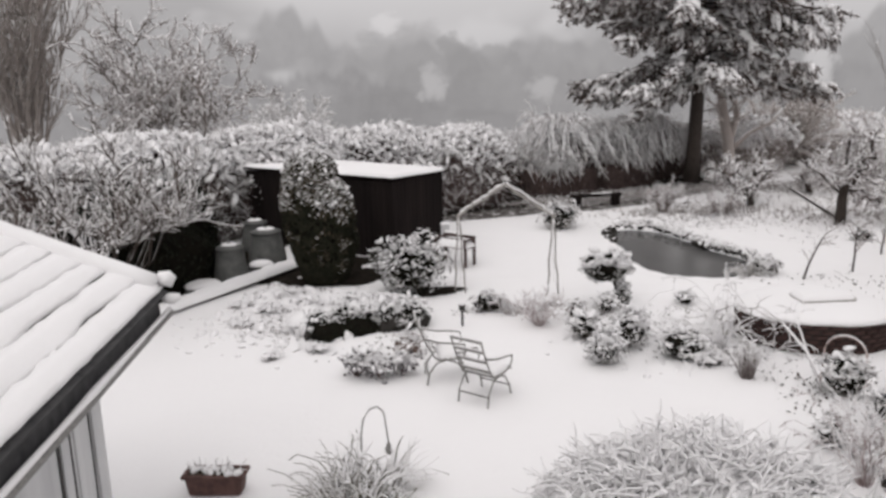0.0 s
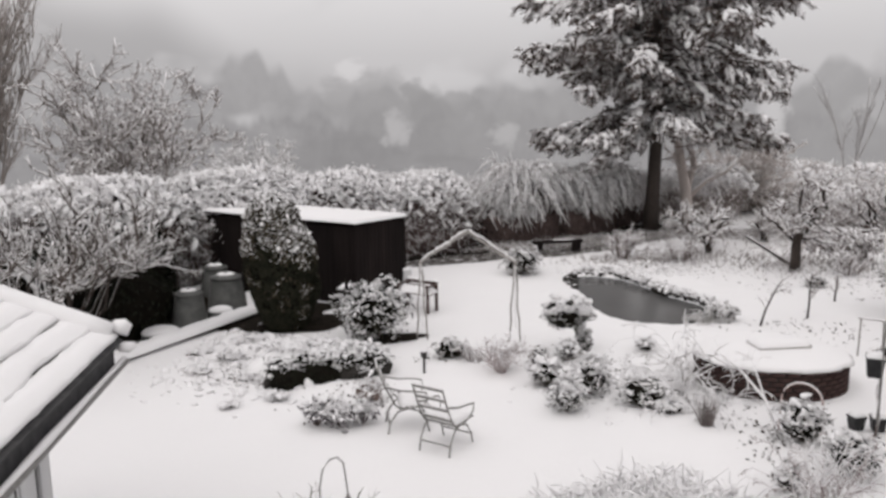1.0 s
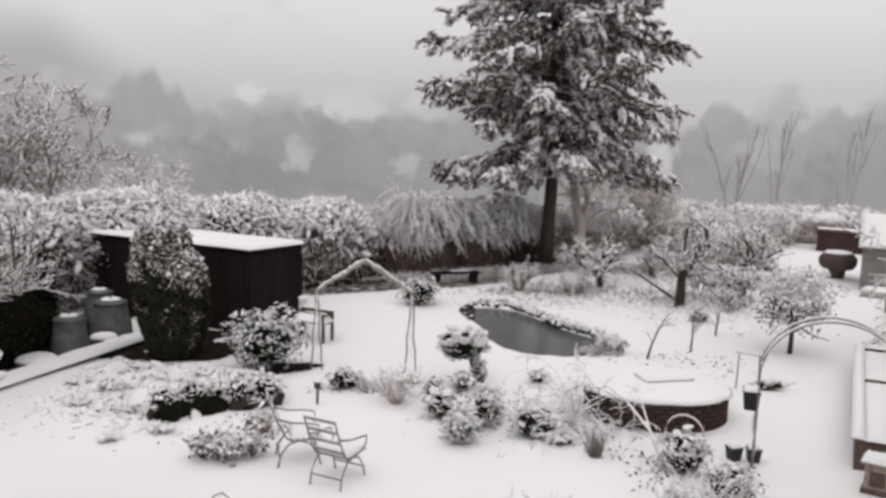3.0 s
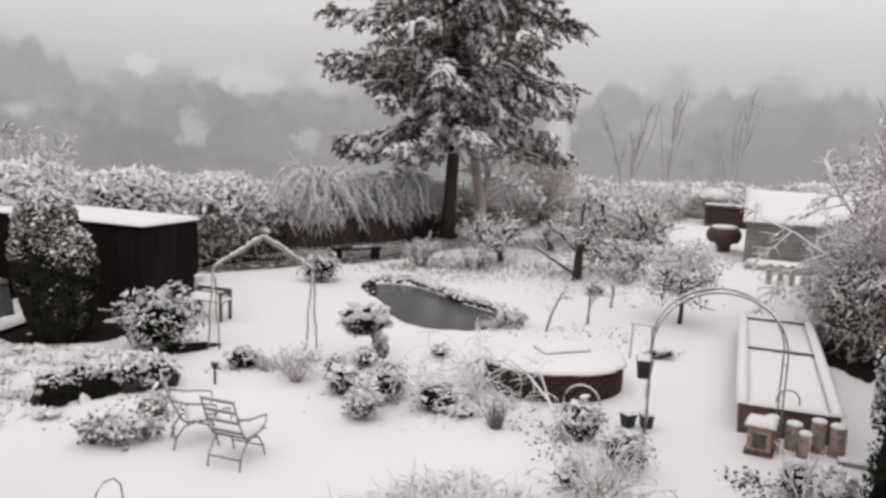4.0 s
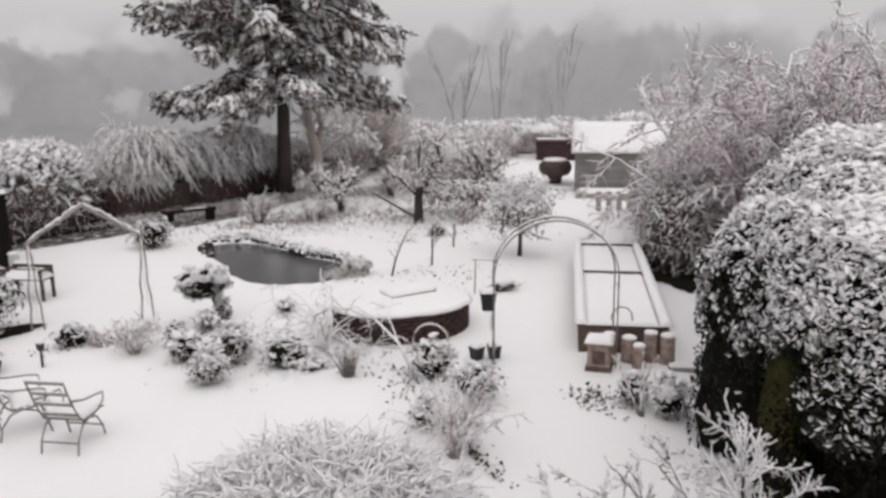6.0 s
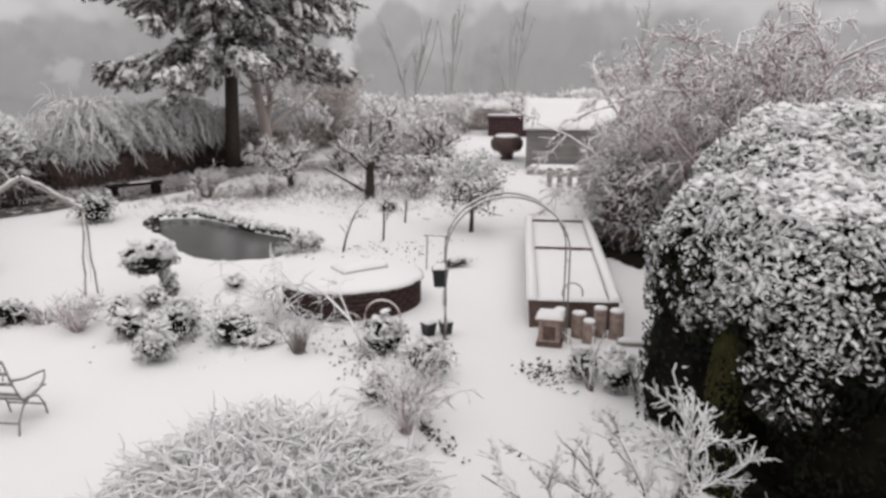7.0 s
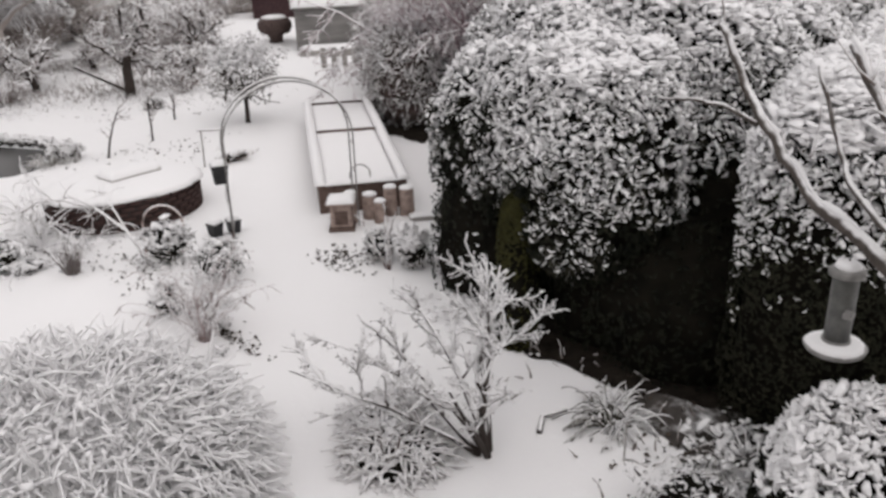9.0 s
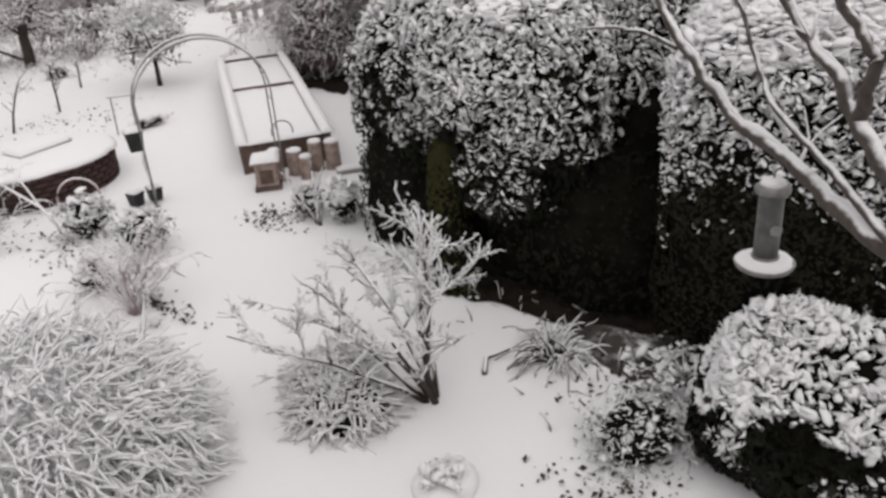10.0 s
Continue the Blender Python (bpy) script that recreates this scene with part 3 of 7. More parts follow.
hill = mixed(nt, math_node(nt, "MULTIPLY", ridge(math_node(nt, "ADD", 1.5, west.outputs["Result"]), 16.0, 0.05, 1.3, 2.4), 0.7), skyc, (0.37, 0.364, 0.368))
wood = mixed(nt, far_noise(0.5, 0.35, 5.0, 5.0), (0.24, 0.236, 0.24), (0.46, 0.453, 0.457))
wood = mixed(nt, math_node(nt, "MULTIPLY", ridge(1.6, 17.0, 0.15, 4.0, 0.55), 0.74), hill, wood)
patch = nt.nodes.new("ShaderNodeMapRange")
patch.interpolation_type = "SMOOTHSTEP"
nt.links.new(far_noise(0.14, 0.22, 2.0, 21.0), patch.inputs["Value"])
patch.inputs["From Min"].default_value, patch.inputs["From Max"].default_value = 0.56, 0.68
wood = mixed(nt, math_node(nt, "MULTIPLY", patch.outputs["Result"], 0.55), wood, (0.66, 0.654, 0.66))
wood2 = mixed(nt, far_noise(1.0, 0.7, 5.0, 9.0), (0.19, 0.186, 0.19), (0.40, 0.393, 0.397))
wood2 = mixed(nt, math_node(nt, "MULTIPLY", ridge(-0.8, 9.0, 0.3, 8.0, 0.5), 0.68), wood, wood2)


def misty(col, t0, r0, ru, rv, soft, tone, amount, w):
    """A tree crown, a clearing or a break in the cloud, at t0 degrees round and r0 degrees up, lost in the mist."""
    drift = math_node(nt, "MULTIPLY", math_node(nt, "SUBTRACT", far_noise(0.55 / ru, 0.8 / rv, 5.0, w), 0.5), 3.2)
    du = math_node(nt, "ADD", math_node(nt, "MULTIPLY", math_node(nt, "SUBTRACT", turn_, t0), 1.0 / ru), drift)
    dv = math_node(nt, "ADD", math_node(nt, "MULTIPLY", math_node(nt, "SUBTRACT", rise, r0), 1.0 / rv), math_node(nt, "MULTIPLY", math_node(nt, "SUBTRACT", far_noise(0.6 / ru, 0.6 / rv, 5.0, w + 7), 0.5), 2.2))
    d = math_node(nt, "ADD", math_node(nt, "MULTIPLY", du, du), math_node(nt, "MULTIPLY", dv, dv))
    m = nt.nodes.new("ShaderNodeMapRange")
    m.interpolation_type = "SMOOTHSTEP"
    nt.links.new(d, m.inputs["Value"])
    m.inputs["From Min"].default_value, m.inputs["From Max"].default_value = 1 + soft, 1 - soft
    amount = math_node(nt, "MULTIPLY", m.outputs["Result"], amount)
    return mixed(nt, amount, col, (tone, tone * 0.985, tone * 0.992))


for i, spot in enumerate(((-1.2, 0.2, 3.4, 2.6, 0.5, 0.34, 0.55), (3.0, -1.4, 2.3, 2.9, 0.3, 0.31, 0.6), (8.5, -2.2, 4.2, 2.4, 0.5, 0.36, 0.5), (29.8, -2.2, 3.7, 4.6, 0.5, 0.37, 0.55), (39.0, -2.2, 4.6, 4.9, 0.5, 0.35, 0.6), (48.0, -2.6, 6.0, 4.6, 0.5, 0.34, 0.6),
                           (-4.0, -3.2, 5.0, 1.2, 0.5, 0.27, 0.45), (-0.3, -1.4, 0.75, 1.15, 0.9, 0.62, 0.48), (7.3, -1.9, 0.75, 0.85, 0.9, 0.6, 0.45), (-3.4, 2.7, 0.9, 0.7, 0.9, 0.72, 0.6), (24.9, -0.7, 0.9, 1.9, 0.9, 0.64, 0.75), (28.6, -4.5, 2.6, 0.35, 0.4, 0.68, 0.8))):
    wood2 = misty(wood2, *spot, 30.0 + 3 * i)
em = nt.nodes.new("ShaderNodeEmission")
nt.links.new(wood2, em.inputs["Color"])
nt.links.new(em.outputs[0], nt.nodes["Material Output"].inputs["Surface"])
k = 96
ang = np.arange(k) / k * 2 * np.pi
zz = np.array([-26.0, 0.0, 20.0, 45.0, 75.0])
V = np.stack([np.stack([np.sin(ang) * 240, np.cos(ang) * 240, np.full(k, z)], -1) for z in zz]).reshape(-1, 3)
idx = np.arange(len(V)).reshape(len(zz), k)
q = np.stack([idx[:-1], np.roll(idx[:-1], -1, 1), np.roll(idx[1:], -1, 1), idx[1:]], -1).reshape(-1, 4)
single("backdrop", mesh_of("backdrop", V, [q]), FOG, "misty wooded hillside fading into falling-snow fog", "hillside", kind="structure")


# ---- the house whose upper window looks out over the garden ----
# out of view; added to block sky light from behind the window
def house():
    own = thing("house", "plain plastered house wall with an upper window", "house", (0, 0, 0))
    y0, y1, x0, x1, top = -0.6, -8.6, -5.5, 1.9, 5.9
    t = 0.3
    # garden front with a window opening round the eye
    part("wall", boxes(((-3.2, y0 - t / 2, top / 2), (4.6, t, top)), ((1.4, y0 - t / 2, top / 2), (1.0, t, top)), ((0.0, y0 - t / 2, 1.9), (1.8, t, 3.8)), ((0.0, y0 - t / 2, 5.6), (1.8, t, 0.6)), bevel=0.0), PLASTER_WALL, own)
    part("wall", boxes(((x0 + t / 2, (y0 + y1) / 2, top / 2), (t, y0 - y1 - 2 * t, top)), bevel=0.0), PLASTER_WALL, own)
    part("wall", boxes(((x1 - t / 2, (y0 + y1) / 2, top / 2), (t, y0 - y1 - 2 * t, top)), bevel=0.0), PLASTER_WALL, own)
    part("wall", boxes((((x0 + x1) / 2, y1 + t / 2, top / 2), (x1 - x0, t, top)), bevel=0.0), PLASTER_WALL, own)
    part("window_sill", boxes(((0, y0 + 0.04, 3.82), (1.9, 0.36, 0.06)), bevel=0.01), WHITE_BOARD, own)
    w = y0 - y1 + 0.7
    ang = math.degrees(math.atan2(2.2, w / 2))
    sl = math.hypot(2.2, w / 2)
    for s in (1, -1):
        ob = part("roof", boxes(((0, -s * sl / 2, 0), (x1 - x0 + 0.5, sl, 0.12)), bevel=0.01), SLATE, own)
        ob.matrix_basis = pose((x0 + x1) / 2, (y0 + y1) / 2, top + 2.2, s * ang, 0, 0)
        part("roof_snow", soft_slab(x1 - x0 + 0.5, sl, 0.1, 0, -s * sl / 2, 0.06, 0.02, 20, 0.1, 2), SNOW_CAP, ob, "even snow on the roof slope")


house()


# ---- the outbuilding by the house ----
def outbuilding():
    # far eave corner at the origin; local y runs along the eave away from the house
    own = thing("outbuilding", "low outbuilding with snow-covered tiled roof and pale boarded wall", "building", (-3.08, 7.94, 0), 3.0)
    ez, pitch, L = 2.455, radians(23), 6.5
    up = Vector((-math.cos(pitch), 0, math.sin(pitch)))
    nrm = Vector((math.sin(pitch), 0, math.cos(pitch)))
    part("wall", boxes(((-0.38, -L / 2 - 0.6, 1.15), (0.12, L - 1.2, 2.3)), ((-2.1, -1.24, 1.15), (3.3, 0.12, 2.3)), bevel=0.005), WHITE_BOARD, own)
    part("corner_post", boxes(((-0.31, -1.27, 1.15), (0.06, 0.22, 2.3)), bevel=0.008), WHITE_BOARD, own)
    for y, w, mt in ((-1.41, 0.04, IRON), (-1.60, 0.30, WHITE_BOARD), (-1.82, 0.03, IRON), (-1.95, 0.16, WHITE_BOARD), (-2.06, 0.05, IRON), (-2.5, 0.7, WHITE_BOARD), (-2.9, 0.04, IRON), (-3.4, 0.8, WHITE_BOARD)):
        part("board" if mt is WHITE_BOARD else "joint_strip", boxes(((-0.315 if mt is WHITE_BOARD else -0.325, y, 1.12), (0.03, w, 2.2)), bevel=0.004), mt, own)
    part("gable", boxes(((-2.3, -1.24, 2.45), (2.4, 0.12, 0.5)), bevel=0.005), WHITE_BOARD, own)
    # slope: courses of tiles lapped like shallow steps, each with its own snow
    rows = 11
    for i in range(rows):
        c = up * (0.10 + i * 0.28) + nrm * 0.03
        part("tile_course", boxes(((c.x, -L / 2 + 0.05, ez + c.z), (0.31, L + 0.1, 0.035), (0, math.degrees(pitch) + 3, 0)), bevel=0.006), SLATE, own)
        n = 44
        ys = np.linspace(-L, 0.02, n)
        r = np.random.default_rng(40 + i)
        prof = [(-0.145, 0.0), (-0.15, 0.045), (-0.11, 0.062), (0.05, 0.055), (0.155, 0.045), (0.16, 0.0)]
        if i == 0:
            prof[0], prof[1], prof[2] = (-0.10, 0.0), (-0.11, 0.04), (-0.06, 0.06)
        gap = np.interp(ys, np.linspace(-L, 0, 15), np.clip(r.normal(0.022, 0.03, 15), 0.0, 0.07)) * (i > 0)
        V = []
        for s, h in prof:
            q_ = s + (gap if s < -0.05 else 0 * gap) + r.normal(0, 0.004, n)
            hh = h * (1 + 0.12 * r.normal(0, 1, n)) if h else 0 * ys + 0.01
            base = np.array(up)[None] * (0.10 + i * 0.28 + q_)[:, None] + np.array(nrm)[None] * (0.05 + hh)[:, None]
            V.append(np.stack([base[:, 0], ys, ez + base[:, 2]], -1))
        V = np.stack(V, 1)
        id_ = np.arange(n * 6).reshape(n, 6)
        q_ = np.stack([id_[:-1], id_[1:], np.roll(id_[1:], -1, 1), np.roll(id_[:-1], -1, 1)], -1).reshape(-1, 4)
        part("roof_snow", mesh_of("roof_snow", V.reshape(-1, 3), [q_, id_[:1], id_[-1:, ::-1]]), SNOW_CAP, own, "snow lying on a course of roof tiles")
    # verge roll along the far gable, with a knob at the eave
    a, b = Vector((-0.02, 0.0, ez + 0.10)), Vector((-0.02, 0, ez + 0.10)) + up * 3.2
    P = np.array([[a.lerp(b, t) + Vector((0, 0.0, 0)) for t in np.linspace(0, 1, 12)]], dtype=float)
    part("verge_snow", mesh_of("verge_snow", *tubes(P, np.full((1, 12), 0.12) + rng.normal(0, 0.006, (1, 12)), 10)), SNOW_CAP, own, "rounded roll of snow on the verge")
    part("verge_tile", boxes(((-1.5, 0.08, ez + 0.60), (3.2, 0.06, 0.14), (0, math.degrees(pitch), 0)), bevel=0.02), SLATE, own)
    part("finial", mesh_of("finial", *joined(lumps(np.array([[0.06, 0.05, ez + 0.16]]), np.array([0.10]), 0.9, long=0.1), lumps(np.array([[0.1, 0.08, ez - 0.06]]), np.array([0.09]), 0.8))), SNOW_CAP, own, "snow-capped end knob")
    P = np.array([[(0.06, y, ez - 0.22) for y in np.linspace(-L, 0.12, 10)]])
    part("gutter", mesh_of("gutter", *tubes(P, np.full((1, 10), 0.042), 8)), METAL, own, "pale half-round gutter")
    part("gutter_snow", mesh_of("gutter_snow", *tubes(P + np.array([0, 0, 0.035]), np.full((1, 10), 0.03) + rng.normal(0, 0.005, (1, 10)), 6)), SNOW_CAP, own)
    part("fascia", boxes(((-0.02, -L / 2, ez - 0.10), (0.03, L, 0.24)), bevel=0.004), SLATE, own)


outbuilding()


# ---- hedges and evergreen masses ----
def hedge(name, label, bodies, n, leaf, mat, at=(0, 0, 0), category="hedge", **kw):
    own = thing(name, label, category, at)
    rel = [((c[0] - at[0], c[1] - at[1], c[2]), rad, *t) for c, rad, *t in bodies]
    return hedge_mass(rel, n, leaf, mat, own, **kw)


hedge("boundary_hedge", "long broad untrimmed hedge powdered with snow behind the garden",
      [((-15.5, 17.5, 1.2), (3.4, 2.2, 1.8), 25, 1.0, 0.5), ((-11.0, 19.6, 1.15), (2.8, 2.0, 1.8), 25, 1.0, 0.5), ((-8.0, 21.8, 1.2), (2.4, 1.8, 1.75), 35, 1.0, 0.25), ((-5.0, 24.4, 1.2), (2.5, 1.9, 1.75), 30),
       ((-2.2, 25.9, 1.2), (2.3, 1.7, 1.5), 20, 1.0, -0.1), ((0.4, 27.0, 1.1), (2.0, 1.5, 1.45), 20, 1.0, -0.1)],
      120000, 0.075, HEDGE_LEAF, at=(-5, 23, 0), rise=(0.85, 2.9), dry_shade_mat=DRY_SHADED_HEDGE, seed=3, clots=0.45, core_mat=DRY_SHADED_HEDGE, lump=26000, lump_size=0.065, up=0.6, amp=0.3, aspect=2.4, power=2.8, sticks=20000, stick_len=0.34, stick_r=0.012, stick_mat=TWIG)
hedge("dark_hedge", "dense dark hedge with bare shaded foot beside the compost corner",
      [((-7.4, 18.9, 0.9), (2.0, 1.0, 1.15), 55), ((-7.3, 20.8, 0.9), (1.2, 1.0, 1.25), 60), ((-8.8, 16.4, 0.8), (1.9, 0.9, 1.0), 60), ((-6.3, 16.95, 0.35), (1.6, 0.8, 1.0), 60), ((-7.2, 15.0, 0.35), (1.5, 0.8, 0.8), 60)],
      10000, 0.13, LAUREL_LEAF, at=(-7, 19, 0), seed=5, lump=260, lump_size=0.07, up=0.3, amp=0.25, rise=(1.8, 2.9), dry_shade_mat=DRY_SHADED_LAUREL)
# the low bodies at the end fill the shaded void under the overhang
hedge("laurel_hedge", "deep rounded laurel hedge thickly clotted with snow above a dark foot",
      [((8.75, 6.25, 1.75), (1.25, 1.5, 1.3), -25, 1.0, 0.05), ((9.9, 6.5, 2.4), (1.4, 1.4, 1.42), 0), ((12.6, 7.1, 2.3), (2.2, 1.7, 1.45), 10), ((7.95, 4.9, 2.05), (1.2, 1.05, 1.28), 10), ((9.15, 5.7, 2.15), (1.3, 1.2, 1.35), 0),
       ((10.2, 4.8, 2.25), (1.9, 1.7, 1.35), 0, 1.0, 0.2), ((11.8, 5.2, 2.2), (1.7, 1.6, 1.4), 0), ((15.6, 8.4, 2.2), (2.2, 1.7, 1.45), 10), ((13.0, 5.5, 2.15), (2.2, 1.9, 1.4), 0),
       ((8.5, 6.45, 0.6), (1.2, 1.45, 1.3), -25, 0.3, 0.05), ((7.95, 4.5, 0.6), (0.98, 0.88, 1.3), 10, 0.4, 0.05), ((7.95, 3.62, 0.4), (1.12, 0.98, 0.95), 0, 0.25, 0.8), ((9.1, 3.55, 1.0), (0.95, 0.75, 1.2), 0, 0.2, 0.6), ((10.8, 5.6, 0.6), (1.6, 1.8, 1.4), 0, 0.1)],
      215000, 0.09, LAUREL_LEAF, at=(9, 6, 0), seed=8, lump=110000, lump_size=0.026, up=0.9, amp=0.3, power=2.6, jitter=0.8, patchy=0.25, rise=(1.0, 3.3), dust=0.55, dust_from=0.1, dry_shade_mat=DRY_SHADED_LAUREL, clots=0.6, mantle=9000)
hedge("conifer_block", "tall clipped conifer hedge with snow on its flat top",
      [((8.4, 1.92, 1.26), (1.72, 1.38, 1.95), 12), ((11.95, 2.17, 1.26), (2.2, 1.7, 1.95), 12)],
      80000, 0.06, YEW_LEAF, at=(8.9, 1.4, 0), seed=11, lump=60000, lump_size=0.024, up=0.4, amp=0.12, power=4.0, dust=0.6, dust_from=0.2, rise=(1.45, 2.5), patchy=0.2, dry_shade_mat=DRY_SHADED_YEW, clots=0.55, mantle=15000, mantle_size=0.06)
hedge("snowy_bush", "rounded evergreen bush heaped with snow",
      [((6.08, 0.98, 0.33), (1.04, 1.04, 0.60), 0)],
      11000, 0.085, LAUREL_LEAF, at=(5.97, 0.95, 0), category="bush", seed=12, jitter=1.1, lump=2600, lump_size=0.032, up=0.6, amp=0.24, power=2.2, dust_from=0.1, rise=(0.35, 1.4), patchy=0.3, dry_shade_mat=DRY_SHADED_LAUREL, clots=0.8)
hedge("mossy_conifer", "narrow yellow-green conifer squeezed against the laurel",
      [((6.82, 5.2, 0.6), (0.24, 0.23, 1.2), 0)],
      6000, 0.06, MOSS_LEAF, at=(6.82, 5.2, 0), category="conifer", seed=13, lump=0, up=0.0, amp=0.08, power=4.0, rise=(2.4, 3.2))
hedge("cypress", "upright bell-shaped cypress with snow caught in its sprays",
      [((-2.75, 17.45, 0.85), (0.76, 0.74, 1.0), 0), ((-2.80, 17.45, 1.35), (0.76, 0.74, 1.15), 0), ((-2.92, 17.45, 1.85), (0.60, 0.6, 1.15), 0)],
      26000, 0.10, CYPRESS_LEAF, at=(-2.8, 17.45, 0), category="conifer", seed=14, lump=1300, lump_size=0.035, up=0.5, amp=0.2, power=2.2, aspect=2.2, jitter=1.0, dust=0.5, dust_from=0.2, rise=(0.95, 3.4), dry_shade_mat=DRY_SHADED_YEW, clots=0.6)
hedge("dark_shrub", "dark open shrub filling the gap between hedge and weeping bushes",
      [((2.1, 27.3, 0.8), (0.45, 0.45, 1.15), 0), ((1.2, 26.7, 0.45), (1.9, 0.45, 0.6), 20)],
      3200, 0.12, LAUREL_LEAF, at=(1.95, 27.6, 0), category="shrub", seed=29, lump=200, lump_size=0.05, up=0.3, amp=0.25, rise=(1.5, 2.9), dry_shade_mat=DRY_SHADED_HEDGE)
hedge("weeping_hedge", "row of dark shrubs bowed down with snow",
      [((2.7, 29.0, 0.9), (1.2, 0.9, 0.95), 10), ((4.4, 29.8, 1.0), (1.7, 1.0, 1.05), 10), ((6.9, 30.8, 0.95), (1.6, 0.9, 0.95), 30), ((8.6, 32.4, 0.9), (1.5, 1.0, 0.95), 30), ((4.0, 28.8, 0.45), (1.7, 1.0, 0.75), 10), ((6.6, 30.1, 0.45), (1.6, 1.0, 0.75), 30), ((1.9, 28.1, 0.45), (1.3, 0.8, 0.7), 10), ((8.5, 32.0, 0.45), (1.4, 1.0, 0.75), 30)],
      10000, 0.16, HEDGE_LEAF, at=(6, 29.5, 0), seed=16, hang=True, core_mat=DRY_SHADED_HEDGE, lump=600, lump_size=0.08, up=0.4, amp=0.35, rise=(1.1, 1.9), stick_from=0.25, dry_shade_mat=DRY_SHADED_HEDGE, aspect=3.0, sticks=9000, stick_len=0.7, stick_r=0.016, stick_mat=HAIR, stick_droop=0.35)
hedge("evergreen_shrub", "rounded evergreen shrub with snow caught in its leaves",
      [((13.9, 13.8, 0.9), (0.9, 1.3, 1.2), -30), ((15.6, 15.8, 1.0), (1.0, 1.5, 1.3), -30), ((17.3, 17.6, 1.0), (1.2, 1.5, 1.3), -30)],
      12000, 0.11, SHRUB_LEAF, at=(15, 14, 0), category="shrub", seed=17, core_mat=DRY_SHADED_HEDGE, lump=900, lump_size=0.045, up=0.35, amp=0.3, low_bare=1.0, power=2.4, sticks=5000, stick_len=0.4, stick_r=0.011, stick_mat=TWIG)


hedge("far_hedge", "low tangled hedge with snow along the orchard end",
      [((12.5, 34.0, 1.0), (2.4, 1.4, 1.1), 10), ((16.5, 35.5, 1.0), (3.0, 1.4, 1.1), 5), ((17.6, 31.3, 0.5), (2.0, 1.1, 0.95), 10), ((20.6, 37.0, 0.6), (3.4, 1.2, 1.15), -10, 3.0), ((26.5, 37.5, 0.6), (3.6, 1.2, 1.2), -20), ((31.5, 33.5, 0.7), (3.2, 1.4, 1.5), -45)],
      30000, 0.13, HAZED_LEAF, at=(22, 35, 0), seed=19, core_mat=RIME_HAZE_TWIG, lump=5000, lump_size=0.09, up=0.5, amp=0.3, aspect=3.0, sticks=5000, stick_len=0.5, stick_r=0.016, stick_mat=TAN_TWIG)


hedge("field_hedge", "broad hedge with a smooth white top beyond the laurel",
      [((20.4, 10.9, 1.6), (1.9, 1.7, 1.42), -60), ((21.6, 7.8, 1.6), (2.0, 1.7, 1.48), -70), ((22.6, 4.4, 1.6), (2.0, 1.7, 1.5), -75)],
      14000, 0.12, HEDGE_LEAF, at=(21.5, 7.8, 0), seed=23, lump=6000, lump_size=0.07, up=0.8, amp=0.2, core_mat=DRY_SHADED_HEDGE, mantle=4000, mantle_size=0.1, rise=(0.5, 2.4))
hedge("misty_bush", "dark bare-twigged bush in the mist beyond the hedges",
      [((27.6, 11.9, 2.2), (0.9, 0.9, 2.1), 0), ((23.4, 18.6, 1.8), (1.1, 1.0, 1.9), 0)],
      2500, 0.12, HEDGE_LEAF, at=(27.6, 11.9, 0), category="bush", seed=24, lump=300, lump_size=0.06, up=0.3, amp=0.3, core=False, sticks=2600, stick_len=0.4, stick_r=0.015, stick_mat=RIME_HAZE_TWIG)


# bare earth where hedges keep the snow off, its colour darkened for the shade there
def soil_patch(x, y, rx, ry, turn, seed, mat=SOIL, text="bare soil sheltered from the snow, coloured near black for shade", lift=0.015):
    k = 288
    r_, t_ = np.meshgrid(np.linspace(0, 1, 14), np.arange(k) / k * 2 * np.pi, indexing="ij")
    ph = np.random.default_rng(int(seed)).uniform(0, 6.28, 60)
    edge = 1 + 0.12 * np.sin(3 * t_ + seed) + 0.07 * np.sin(7 * t_ + 2 * seed) + sum(0.25 / (m + 4) * np.sin(m * t_ + ph[m]) for m in range(9, 58, 4))
    u, w = r_ * edge * rx * np.cos(t_), r_ * edge * ry * np.sin(t_)
    a_ = radians(turn)
    X, Y = x + u * np.cos(a_) - w * np.sin(a_), y + u * np.sin(a_) + w * np.cos(a_)
    V = np.stack([X, Y, ground_height(X, Y) + lift + 0.03 * (1 - r_)], -1).reshape(-1, 3)
    i_ = np.arange(14 * k).reshape(14, k)
    q_ = np.stack([i_[:-1], i_[1:], np.roll(i_[1:], -1, 1), np.roll(i_[:-1], -1, 1)], -1).reshape(-1, 4)
    single("bare_soil", mesh_of("bare_soil", V, [q_]), mat, text, "soil", kind="structure")


for i, z_ in enumerate(((8.4, 5.0, 2.5, 1.6, 75), (7.65, 3.0, 1.3, 1.1, 0), (7.5, 4.1, 0.85, 1.1, 10), (7.4, 3.35, 0.7, 0.75, 0), (8.4, 1.2, 2.1, 1.85, 12), (-2.4, 17.75, 1.3, 0.75, 20), (-6.2, 18.2, 3.8, 1.7, 64), (-3.2, 18.6, 1.6, 1.0, 40), (-7.9, 15.4, 2.6, 1.6, 64), (5.6, 28.95, 4.6, 1.5, 22), (9.55, 30.9, 1.2, 1.0, 0), (14.2, 14.2, 2.4, 1.0, 52), (-0.4, 16.4, 0.7, 0.4, 0), (1.4, 26.1, 2.6, 0.65, 18), (4.2, 27.3, 2.2, 0.5, 14))):
    soil_patch(*z_, i + 1.0)
